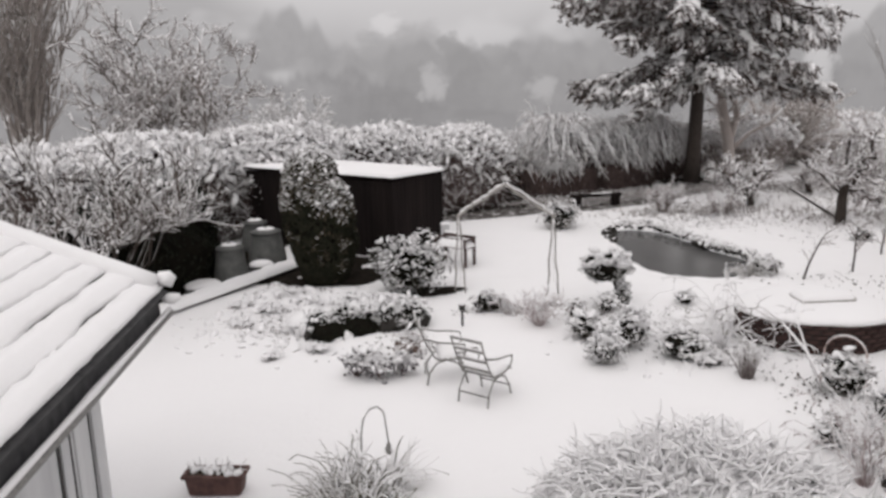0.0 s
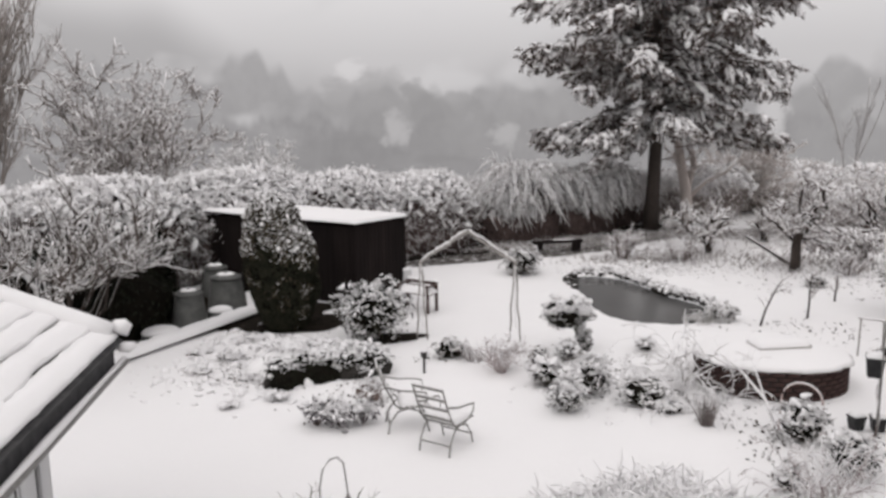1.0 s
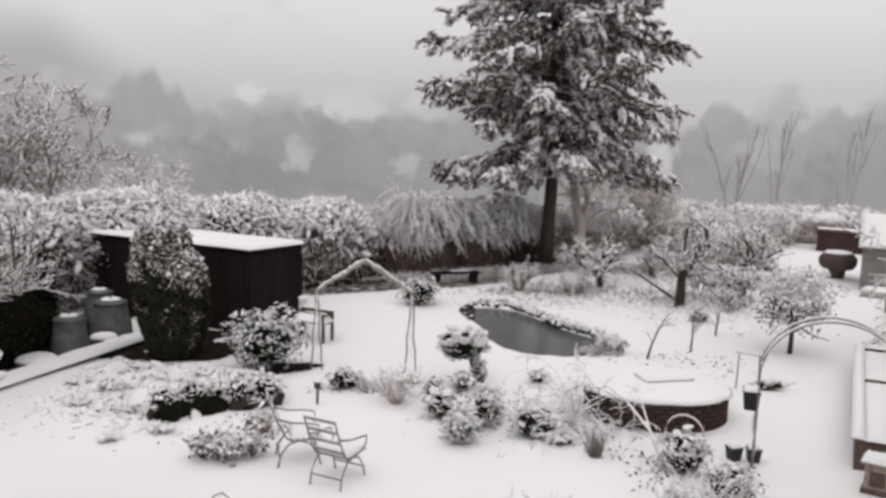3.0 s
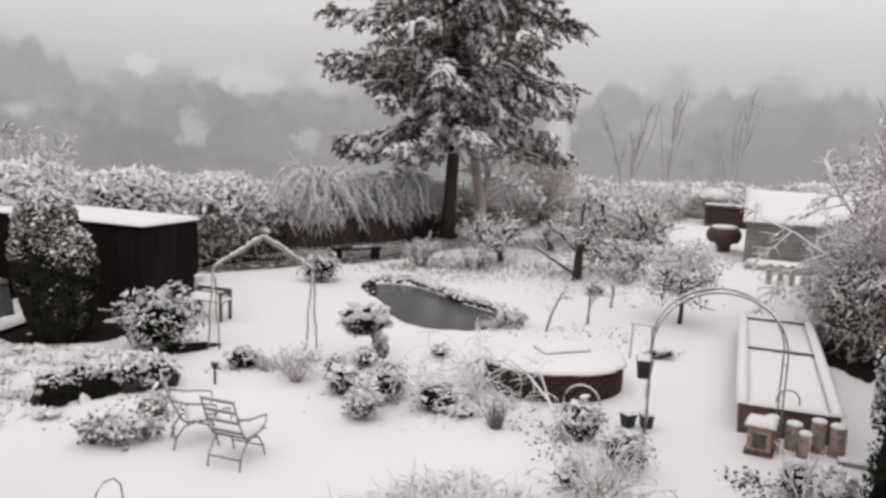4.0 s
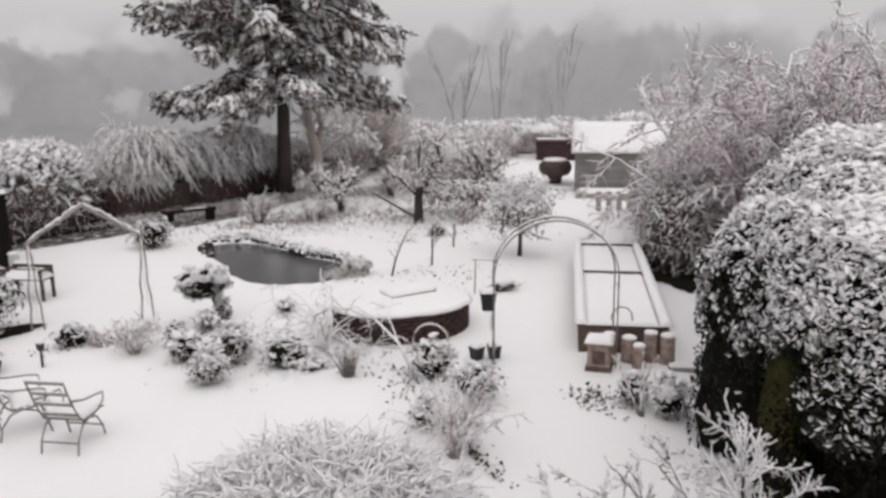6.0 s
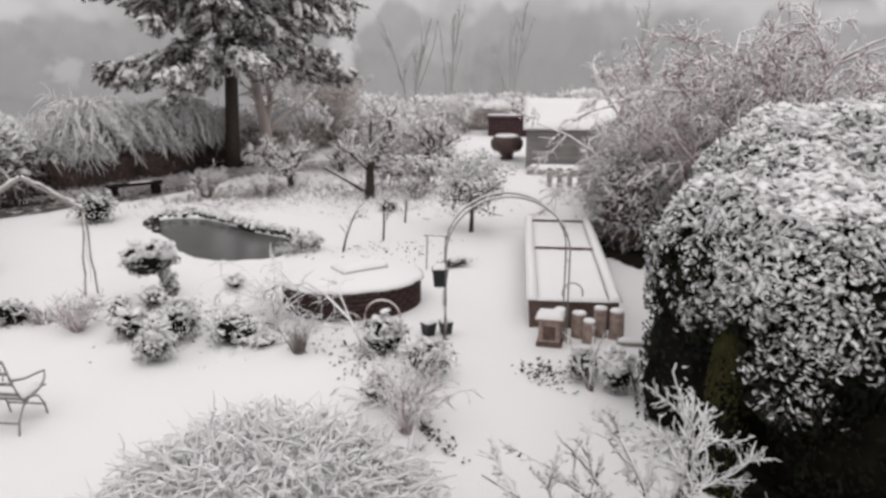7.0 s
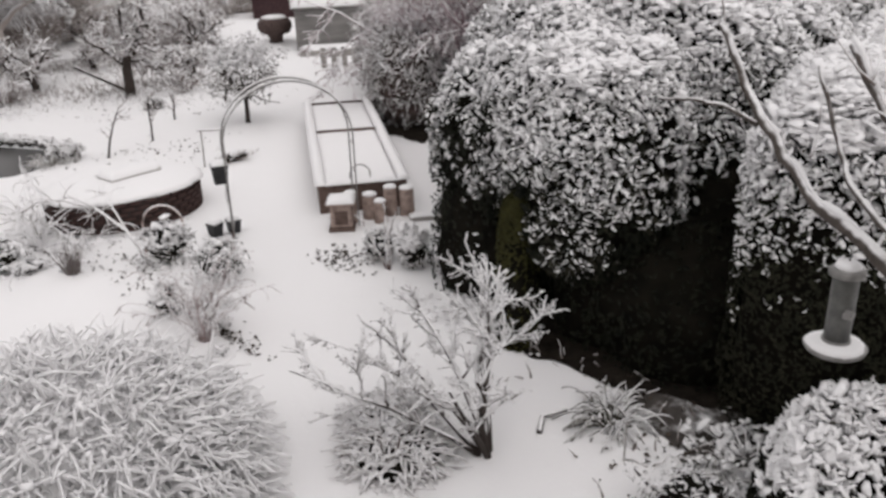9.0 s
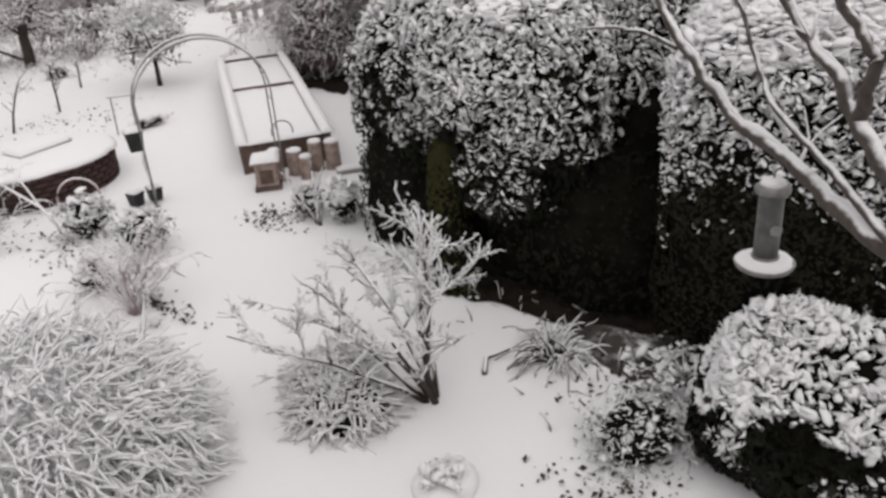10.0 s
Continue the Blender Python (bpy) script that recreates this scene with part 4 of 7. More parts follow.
# dusted strips also imitate the greyed, shadowed snow before the hedges
for i, z_ in enumerate(((5.4, 27.1, 4.0, 1.35, 20), (1.7, 25.5, 2.4, 1.0, 18), (6.75, 2.75, 0.65, 0.9, 20))):
    soil_patch(*z_, i + 20.0, DUSTED_SOIL, "soil dusted with snow beside the hedge, darkened for shade", 0.008)


# ---- the spruce ----
def spruce(at):
    own = thing("spruce", "tall spruce with drooping boughs carrying snow and a bare lower trunk", "tree", at)
    r = np.random.default_rng(21)
    z = np.linspace(0, 24.0, 16)
    P = np.stack([0.12 * np.sin(z * 0.4), 0.1 * np.cos(z * 0.33), z], -1)[None]
    R = (0.29 * (1 - z / 25.0) + 0.02)[None]
    R[0, 0] = 0.38
    part("trunk", mesh_of("trunk", *tubes(P, R * 0.88, 12)), SPRUCE_BARK, own)
    n = 245
    h = 5.2 + (23.5 - 5.2) * (np.clip(np.arange(n) - 22 + r.random(n), 0, None) / (n - 22)) ** 1.15
    span = np.where(h > 7.2, 5.35 * (1 - (h - 7.2) / 16.5), 5.35 * (0.5 + 0.5 * (h - 4.5) / 2.7)).clip(0.4, 6.1) * r.uniform(0.6, 1.06, n)
    low = np.arange(n) < 22                     # ragged lower boughs hanging over the hedge
    h[low], span[low] = r.uniform(4.0, 5.4, 22), r.uniform(1.8, 4.6, 22)
    a = np.arange(n) * 2.39996 + r.normal(0, 0.3, n)
    a[:6], h[:6], span[:6] = r.uniform(-0.9, 0.3, 6), r.uniform(4.0, 5.2, 6), r.uniform(3.0, 5.6, 6)
    a[6:13], h[6:13], span[6:13] = r.uniform(2.5, 4.0, 7), r.uniform(3.4, 4.6, 7), r.uniform(2.4, 4.2, 7)
    way = np.stack([np.cos(a), np.sin(a), 0.05 + 0.3 * (h / 23)], -1)
    start = np.stack([0 * h, 0 * h, h], -1)
    bp, br = limbs(start, way, span, 0.03 + span * 0.010, np.full(n, 0.012), 8, 0.07, 0.085, r)
    bp[:, -2:, 2] += (span * np.array([[0.02], [0.065]])).T      # tips turn up
    part("bough", mesh_of("bough", *tubes(bp, br, 5)), BARK, own, kind="stuff")
    tp, tr = offshoots(bp, br, 6400, 0.12, 1.0, 38, 0.24, 0.4, -0.3, 6, 0.09, 0.12, r=r)
    part("branchlet", mesh_of("branchlet", *tubes(tp, tr, 3)), BARK, own, kind="stuff")

    def along(pts, m, lo):
        """Spots and directions along paths."""
        i = r.integers(0, len(pts), m)
        f = r.uniform(lo, 1, m) * (pts.shape[1] - 1)
        j = np.minimum(f.astype(int), pts.shape[1] - 2)
        fr = (f - j)[:, None]
        return pts[i, j] * (1 - fr) + pts[i, j + 1] * fr, unit(pts[i, j + 1] - pts[i, j])
    p1, t1 = along(tp, 170000, 0.0)
    p2, t2 = along(bp, 12000, 0.2)
    pos, tan = np.concatenate([p1, p2]), np.concatenate([t1, t2])
    m = len(pos)
    side = unit(np.cross(tan, np.array([0, 0, 1.0]))) * np.where(r.random((m, 1)) < 0.5, -1, 1)
    go = tan + side * r.uniform(0.1, 0.7, (m, 1)) + np.array([0, 0, -0.35]) + r.normal(0, 0.15, (m, 3))
    nrm = np.array([0, 0, 0.8]) + r.normal(0, 0.45, (m, 3))
    part("needle", mesh_of("needles", *leaves(pos + side * 0.05 + r.normal(0, 0.03, (m, 3)), nrm, r.uniform(0.18, 0.42, m), 4.2, 0.2, r, go), smooth=False), SPRUCE_NEEDLE, own, kind="stuff")
    # snow lies in long pads along the boughs and their sprays
    pads = tp[(ripple(tp[:, 2], 0.22, 4) + r.normal(0, 0.4, len(tp)) > 0.04)]
    k = len(pads)
    part("bough_snow", mesh_of("bough_snow", *tubes(pads + np.array([0, 0, 0.05]), np.array([0.03, 0.065, 0.08, 0.08, 0.06, 0.02]) * r.uniform(0.5, 1.6, (k, 1)) * r.uniform(0.6, 1.4, (k, 6)), 6)), SNOW_CLUMP, own, "pads of snow along the sprays", "stuff")
    pick = r.choice(m, 16000, replace=False)
    pick = pick[ripple(pos[pick], 0.3, 4) > -0.35]
    part("snow_cover", mesh_of("snow_cover", *lumps(pos[pick] + np.array([0, 0, 0.05]), r.uniform(0.03, 0.10, len(pick)), 0.45, r, 1.6, 0.5)), SNOW_CLUMP, own, "snow caught in the needles", "stuff")


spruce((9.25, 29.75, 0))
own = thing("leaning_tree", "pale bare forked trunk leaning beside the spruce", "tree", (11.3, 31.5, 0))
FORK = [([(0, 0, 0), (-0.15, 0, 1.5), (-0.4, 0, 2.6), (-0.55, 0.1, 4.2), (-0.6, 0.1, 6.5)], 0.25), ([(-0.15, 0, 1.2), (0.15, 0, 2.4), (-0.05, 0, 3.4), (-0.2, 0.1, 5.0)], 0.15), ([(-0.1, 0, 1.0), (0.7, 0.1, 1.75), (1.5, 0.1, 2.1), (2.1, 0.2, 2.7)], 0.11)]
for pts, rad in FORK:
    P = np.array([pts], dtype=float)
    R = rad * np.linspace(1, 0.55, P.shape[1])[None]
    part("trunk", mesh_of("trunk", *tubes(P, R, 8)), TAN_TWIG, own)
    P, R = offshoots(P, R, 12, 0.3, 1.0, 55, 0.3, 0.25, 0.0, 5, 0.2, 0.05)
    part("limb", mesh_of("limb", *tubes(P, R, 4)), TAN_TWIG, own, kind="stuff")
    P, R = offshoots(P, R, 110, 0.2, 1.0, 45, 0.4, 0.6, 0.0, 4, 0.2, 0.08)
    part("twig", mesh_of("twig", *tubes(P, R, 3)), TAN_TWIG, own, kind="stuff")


# ---- bare shrubs and trees ----
def bare(name, label, at, stems, height, spread, r0, levels, seed, mat=TWIG, lean=(0, 0), category="shrub", up=0.2, droop=0.0, wander=0.14, sides=4, group="", keep_above=0.0):
    """Stems from one base with levels of side shoots: (count, angle, length ratio, radius)."""
    r = np.random.default_rng(seed)
    own = thing(name, label, category, at, group=group)
    a = r.uniform(0, 2 * np.pi, stems)
    k = np.sqrt(r.random(stems)) * spread
    way = np.stack([np.cos(a) * k + lean[0], np.sin(a) * k + lean[1], np.ones(stems)], -1)
    start = np.stack([np.cos(a) * 0.05, np.sin(a) * 0.05, 0 * a - 0.02], -1) * (1 if stems > 1 else 0)
    P, R = limbs(start, way, height * r.uniform(0.75, 1.1, stems), np.full(stems, r0), np.full(stems, r0 * 0.45), 7, wander, droop, r)
    if keep_above:
        P[:, 4:, 2] = np.maximum(P[:, 4:, 2], keep_above)
    part("stem" if stems > 1 else "trunk", mesh_of("stem", *tubes(P, R, 7)), BARK if r0 > 0.025 and mat not in (FAR_TWIG, MIST_TWIG, TAN_TWIG, BROWN_TWIG, RIME_HAZE_TWIG, PINK_TWIG, PALE_TWIG) else mat, own, kind="stuff" if stems > 3 else "")
    for i, (n, ang, ratio, thick) in enumerate(levels):
        P, R = offshoots(P, R, n, 0.3 if i == 0 else 0.15, 1.0, ang, ratio, 0.6, up, 5, wander * 1.5, droop, 0.5, r, thick)
        if keep_above:
            P[..., 2] = np.maximum(P[..., 2], keep_above + r.uniform(-0.3, 0.3, (n, 1)))
        part(("limb", "branch", "twig", "fine_twig")[min(i, 3)], mesh_of("twig", *tubes(P, R, sides if i < 2 else 3)), BARK if thick >= 0.045 else mat, own, kind="stuff")
    return own


own = bare("spreading_shrub", "wide bare shrub with pale snow-coated arching limbs over a dark hollow", (-7.1, 15.3, 0.0), 34, 3.1, 1.45, 0.034,
           [(230, 34, 0.48, 0.022), (900, 38, 0.42, 0.016), (1300, 40, 0.4, 0.012)], 31, up=0.4, mat=SWEPT_TWIG, wander=0.13, keep_above=1.75)
SWEEP = [[(0, 0, 0.2), (-0.09, -0.06, 1.0), (0.21, 0.07, 1.3), (0.82, 0.54, 1.54), (1.47, 0.98, 1.67), (2.1, 1.39, 1.64)], [(0, 0, 0.3), (0.11, 0.03, 1.2), (0.71, 0.6, 1.85), (1.29, 1.03, 2.34), (1.75, 1.49, 2.73)],
         [(0, 0, 0.3), (0.01, 0, 1.16), (-0.1, -0.06, 1.89), (-0.3, -0.16, 2.56), (-0.58, -0.29, 3.1)], [(0, 0, 0.3), (0.1, -0.1, 1.1), (0.7, 0.1, 1.45), (1.3, 0.4, 1.75), (1.8, 0.8, 2.1)], [(0, 0, 0.3), (-0.2, -0.2, 1.1), (-0.7, -0.5, 1.6), (-1.3, -0.6, 2.2)]]
for pts in SWEEP:
    P = np.array([pts], dtype=float)
    t_ = np.linspace(0, P.shape[1] - 1, 12)
    P = np.stack([np.interp(t_, np.arange(P.shape[1]), P[0, :, k]) for k in range(3)], -1)[None]
    P[:, 1:-1] += rng.normal(0, 0.03, (1, 10, 3))
    R = np.linspace(0.055, 0.026, 12)[None]
    part("limb", mesh_of("limb", *tubes(P, R, 6)), PALE_TWIG, own)
    P, R = offshoots(P, R, 34, 0.3, 1.0, 42, 0.34, 0.5, 0.45, 6, 0.12, -0.06, thick=0.022)
    part("branch", mesh_of("branch", *tubes(P, R, 5)), PALE_TWIG, own, kind="stuff")
    P, R = offshoots(P, R, 150, 0.2, 1.0, 38, 0.5, 0.5, 0.35, 5, 0.14, -0.05, thick=0.015)
    part("twig", mesh_of("twig", *tubes(P, R, 4)), SWEPT_TWIG, own, kind="stuff")
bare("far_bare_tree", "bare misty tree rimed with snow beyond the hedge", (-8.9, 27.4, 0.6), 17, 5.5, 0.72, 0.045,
     [(170, 46, 0.46, 0.03), (1500, 46, 0.42, 0.022), (7000, 46, 0.42, 0.017)], 32, category="tree", mat=RIME_HAZE_TWIG, wander=0.2)
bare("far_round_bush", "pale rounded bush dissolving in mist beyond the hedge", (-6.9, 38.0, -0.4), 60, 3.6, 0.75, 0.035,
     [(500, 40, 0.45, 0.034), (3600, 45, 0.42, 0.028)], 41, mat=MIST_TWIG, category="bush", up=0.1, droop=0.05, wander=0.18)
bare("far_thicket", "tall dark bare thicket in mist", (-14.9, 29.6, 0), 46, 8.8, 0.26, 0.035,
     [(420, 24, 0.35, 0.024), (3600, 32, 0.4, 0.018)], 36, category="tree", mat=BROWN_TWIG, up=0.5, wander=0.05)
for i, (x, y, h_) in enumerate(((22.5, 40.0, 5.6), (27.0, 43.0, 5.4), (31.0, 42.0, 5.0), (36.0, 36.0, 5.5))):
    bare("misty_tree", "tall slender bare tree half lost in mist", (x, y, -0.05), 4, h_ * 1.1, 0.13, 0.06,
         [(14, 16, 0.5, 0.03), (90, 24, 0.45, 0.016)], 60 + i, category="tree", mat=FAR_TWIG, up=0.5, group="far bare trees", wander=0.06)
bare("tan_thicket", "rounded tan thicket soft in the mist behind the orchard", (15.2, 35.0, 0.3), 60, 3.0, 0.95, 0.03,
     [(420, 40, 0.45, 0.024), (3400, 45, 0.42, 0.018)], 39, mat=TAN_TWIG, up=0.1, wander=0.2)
bare("slim_sapling", "slim dark upright sapling rising out of the laurel", (11.74, 8.62, 2.6), 1, 2.4, 0.02, 0.02,
     [(10, 35, 0.22, 0.014), (60, 45, 0.4, 0.010)], 46, mat=CRUSTED_TWIG, category="sapling", wander=0.05)
ORCHARD = [(11.0, 22.0, 2.3, 0.16, "old gnarled apple tree with a dark forked trunk and snowy limbs"), (13.5, 22.9, 0.9, 0.17, "low gnarled apple tree with a dense snowy crown"),
           (9.7, 25.1, 1.0, 0.12, "small spreading apple tree with snowy twigs"), (15.6, 25.5, 1.0, 0.12, "far spreading apple tree with snowy twigs"), (12.6, 27.5, 1.1, 0.12, "far apple tree half veiled by snow")]
for i, (x, y, h_, r_, text) in enumerate(ORCHARD):
    bare("apple_tree", text, (x, y, 0), 1, h_, 0.1, r_,
         [(16, 66, 1.5 / h_, 0.06), (150, 48, 0.55, 0.03), (1000, 46, 0.5, 0.017)], 33 + i, category="tree", wander=0.2, group="orchard trees", up=0.12, droop=0.05)
bare("pink_shrub", "tall bare shrub with pinkish snow-lined twigs", (15.75, 12.35, 0), 38, 5.3, 0.85, 0.045,
     [(480, 46, 0.42, 0.026), (5500, 48, 0.40, 0.018), (17000, 48, 0.42, 0.0135)], 45, mat=PINK_TWIG, up=0.0, droop=0.06)
bare("garden_shrub", "bare snow-crusted shrub with dark leaning stems", (4.96, 4.12, 0), 9, 1.75, 0.74, 0.027,
     [(70, 40, 0.45, 0.016), (400, 42, 0.45, 0.0115), (1500, 45, 0.42, 0.008)], 37, lean=(-0.14, 0.46), mat=SNOW_TWIG)


# ---- built things of the garden ----
def pole(points, radius, sides=6, taper=1.0):
    P = np.array([points], dtype=float)
    n = P.shape[1]
    return mesh_of("pole", *tubes(P, radius * np.linspace(1, taper, n)[None], sides))


def arc(c, r, a0, a1, n, plane="xz", squash=1.0):
    out = []
    for i in range(n):
        a = radians(a0 + (a1 - a0) * i / (n - 1))
        u, v = r * math.cos(a), r * squash * math.sin(a)
        out.append((c[0] + u, c[1], c[2] + v) if plane == "xz" else (c[0] + u, c[1] + v, c[2]))
    return out


def lathe(profile, n=24, wob=0.0, seed=0):
    """A turned body from (radius, height) pairs."""
    r = np.random.default_rng(seed)
    V = []
    for rad, z in profile:
        for i in range(n):
            a = 2 * math.pi * i / n
            k = rad * (1 + wob * math.sin(3 * a + seed) + wob * 0.5 * r.normal())
            V.append((k * math.cos(a), k * math.sin(a), z))
    idx = np.arange(len(V)).reshape(len(profile), n)
    a, b = idx[:-1], idx[1:]
    q = np.stack([a, np.roll(a, -1, 1), np.roll(b, -1, 1), b], -1).reshape(-1, 4)
    return mesh_of("turned", np.array(V), [q, idx[:1, ::-1], idx[-1:]])


def snow_dome(rx, ry, h, z=0.0, seed=0, n=20):
    prof = [(1.0, 0.0), (1.01, 0.25), (0.93, 0.62), (0.75, 0.86), (0.45, 0.97), (0.12, 1.0)]
    me = lathe([(a, z + b * h) for a, b in prof], n, 0.03, seed)
    co = np.empty(len(me.vertices) * 3, dtype=np.float32)
    me.vertices.foreach_get("co", co)
    co = co.reshape(-1, 3) * np.array([rx, ry, 1])
    me.vertices.foreach_set("co", co.astype(np.float32).ravel())
    return me


def shed():
    # corner toward the lawn at the origin; local x runs back along the path's line, local y to the left
    own = thing("garden_shed", "black tarred board shed with a flat snow-covered roof", "shed", (-1.25, 19.3, 0), 53.13)
    D, Wd = 2.0, 5.3
    part("wall", boxes(((D / 2, Wd / 2, 0.98), (D - 0.06, Wd - 0.06, 1.96)), bevel=0.01), TAR_BOARD, own)
    for i in range(14):
        w = D / 14
        part("board", boxes(((w * (i + 0.5), -0.012, 0.98), (w - 0.012, 0.03, 1.94)), bevel=0.004), TAR_BOARD, own)
    for i in range(30):
        w = Wd / 30
        part("board", boxes(((-0.012, w * (i + 0.5), 0.98), (0.03, w - 0.012, 1.94)), bevel=0.004), TAR_BOARD, own)
    part("roof", boxes(((D / 2, Wd / 2, 1.995), (D + 0.2, Wd + 0.2, 0.05), (0, 1.5, 0)), bevel=0.01), TAR_BOARD, own)
    ob = part("snow_cover", soft_slab(D + 0.18, Wd + 0.18, 0.09, D / 2, Wd / 2, 0.0, 0.012, 24, 0.12, 3), SNOW_CAP, own, "even layer of snow on the roof")
    ob.matrix_basis = pose(0, 0, 2.045, 0, 1.5, 0)
    part("corner_post", boxes(((0, 0, 0.98), (0.06, 0.06, 1.95)), bevel=0.006), TAR_BOARD, own)


shed()


def bench():
    own = thing("garden_bench", "weathered wooden bench with cushions of snow beside the shed", "bench", (0.2, 18.75, 0), 53.13 - 90)
    for x in (-0.42, 0.42):
        for y in (-0.16, 0.2):
            part("leg", boxes(((x, y, 0.22 if y < 0 else 0.35), (0.06, 0.06, 0.44 if y < 0 else 0.7)), bevel=0.006), BENCH_WOOD, own)
        part("armrest", boxes(((x, 0.0, 0.64), (0.06, 0.46, 0.04)), bevel=0.008), BENCH_WOOD, own)
        part("arm_post", boxes(((x, -0.18, 0.53), (0.05, 0.05, 0.2)), bevel=0.006), BENCH_WOOD, own)
    for i in range(4):
        part("seat_slat", boxes(((0, -0.16 + i * 0.105, 0.45), (0.96, 0.085, 0.025)), bevel=0.004), BENCH_WOOD, own)
    for i in range(2):
        part("back_slat", boxes(((0, 0.22, 0.54 + i * 0.12), (0.9, 0.025, 0.08)), bevel=0.004), BENCH_WOOD, own)
    part("seat_snow", soft_slab(0.94, 0.42, 0.12, 0, 0.0, 0.463, 0.01, 14, 0.08, 2), SNOW_CAP, own, "cushion of snow")
    part("back_snow", soft_slab(0.92, 0.05, 0.07, 0, 0.22, 0.70, 0.005, 14, 0.02, 2), SNOW_CAP, own)


bench()
own = thing("white_board", "upright white board with snow leaning beside the shed", "board", (-0.02, 19.55, 0), 20)
part("panel", boxes(((0, 0, 0.42), (0.22, 0.05, 0.84), (6, 0, 0)), bevel=0.01), WHITE_BOARD, own)
part("snow_cap", snow_dome(0.12, 0.05, 0.06, 0.83, 1, 10), SNOW_CAP, own)


def lounge_chair(at, turn, text):
    """Slatted steel chair; faces local +y, x across."""
    own = thing("garden_chair", text, "chair", at, turn, "pair of garden chairs")
    own.scale = (1.0, 1.12, 1.12)
    w = 0.25
    for s in (-w, w):
        part("back_post", pole([(s, -0.40, 0.92), (s, -0.30, 0.66), (s, -0.17, 0.40), (s, -0.10, 0.34)], 0.0125, 6), CHAIR_STEEL, own)
        part("seat_rail", pole([(s, -0.12, 0.35), (s, 0.05, 0.34), (s, 0.24, 0.38), (s, 0.30, 0.36)], 0.0125, 6), CHAIR_STEEL, own)
        part("leg", pole([(s, -0.27, 0.0), (s, -0.24, 0.16), (s, -0.14, 0.30), (s, 0.0, 0.345), (s, 0.14, 0.30), (s, 0.24, 0.16), (s, 0.28, 0.0)], 0.0125, 6), CHAIR_STEEL, own)
        held = part("armrest", pole([(s, -0.31, 0.66), (s * 1.12, -0.10, 0.60), (s * 1.2, 0.10, 0.585), (s * 1.2, 0.24, 0.56), (s * 1.12, 0.26, 0.46), (s, 0.20, 0.37)], 0.011, 6), CHAIR_STEEL, own)
        part("arm_snow", pole([(s, -0.29, 0.675), (s * 1.12, -0.10, 0.617), (s * 1.2, 0.10, 0.602), (s * 1.2, 0.23, 0.577)], 0.009, 5), SNOW_CAP, held)
    for y in (-0.27, 0.28):
        part("rung", pole([(-w, y * 0.93, 0.14), (w, y * 0.93, 0.14)], 0.0105, 6), CHAIR_STEEL, own)
    for i, (y, z) in enumerate(((-0.395, 0.90), (-0.335, 0.75), (-0.265, 0.60), (-0.19, 0.45))):
        held = part("back_slat", boxes(((0, y, z), (2 * w, 0.012, 0.034), (-22, 0, 0)), bevel=0.003), CHAIR_STEEL, own)
        part("slat_snow", pole([(-w, y, z + 0.022), (0, y, z + 0.026), (w, y, z + 0.022)], 0.009, 5), SNOW_CAP, held)
    for i in range(6):
        part("seat_slat", boxes(((0, -0.09 + i * 0.072, 0.352 + 0.004 * i), (2 * w, 0.045, 0.01)), bevel=0.003), CHAIR_STEEL, own)
    part("seat_snow", soft_slab(2 * w, 0.40, 0.05, 0, 0.09, 0.374, 0.012, 12, 0.06, 5), SNOW_CAP, own, "thin snow on the seat")


lounge_chair((0.43, 10.75, 0), GARDEN, "slatted grey steel garden chair with snow on its seat")
lounge_chair((-0.12, 11.55, 0), GARDEN - 48, "slatted grey steel garden chair, turned toward its pair")


# steel hoop arch over the path
def path_arch():
    own = thing("garden_arch", "double-hooped thin steel garden arch over the snowy path", "arch", (7.4, 9.98, 0), -29.0)
    w, zs = 0.96, 1.50
    for y in (-0.16, 0.16):
        pts = [(-w, y, 0.0), (-w, y, 0.8), (-w, y, zs)] + arc((0, y, zs), w, 172, 8, 15, squash=0.92) + [(w, y, zs), (w, y, 0.8), (w, y, 0)]
        held = part("hoop", pole(pts, 0.013, 6), METAL, own)
        part("hoop_snow", pole([(x, y_, z + 0.02) for x, y_, z in arc((0, y, zs), w, 155, 25, 13, squash=0.92)], 0.014, 5), SNOW_CAP, held)
    for a in range(15, 180, 30):
        x, z = w * math.cos(radians(a)), zs + w * 0.92 * math.sin(radians(a))
        part("rung", pole([(x, -0.16, z), (x, 0.16, z)], 0.007, 5), METAL, own)
    for z in (0.45, 0.9, 1.35):
        for x in (-w, w):
            part("rung", pole([(x, -0.16, z), (x, 0.16, z)], 0.007, 5), METAL, own)
    part("climber_stem", pole([(-0.98, 0.05, 0), (-0.94, -0.06, 0.35), (-1.0, 0.08, 0.7), (-0.95, 0, 1.1)], 0.02, 5, 0.5), TWIG, own)


path_arch()


# rustic pole arch across the lawn
def rough_pole(points, radius, n=14, amp=0.012, taper=1.0, seed=0):
    """A crooked stick through the given points."""
    r = np.random.default_rng(seed)
    p = np.array(points, dtype=float)
    t = np.linspace(0, len(p) - 1, n)
    q = np.stack([np.interp(t, np.arange(len(p)), p[:, k]) for k in range(3)], -1)
    q[1:-1] += r.normal(0, amp, (n - 2, 3))
    w = radius * np.linspace(1, taper, n) * (1 + r.normal(0, 0.18, n))
    return mesh_of("stick", *tubes(q[None], w[None], 7))


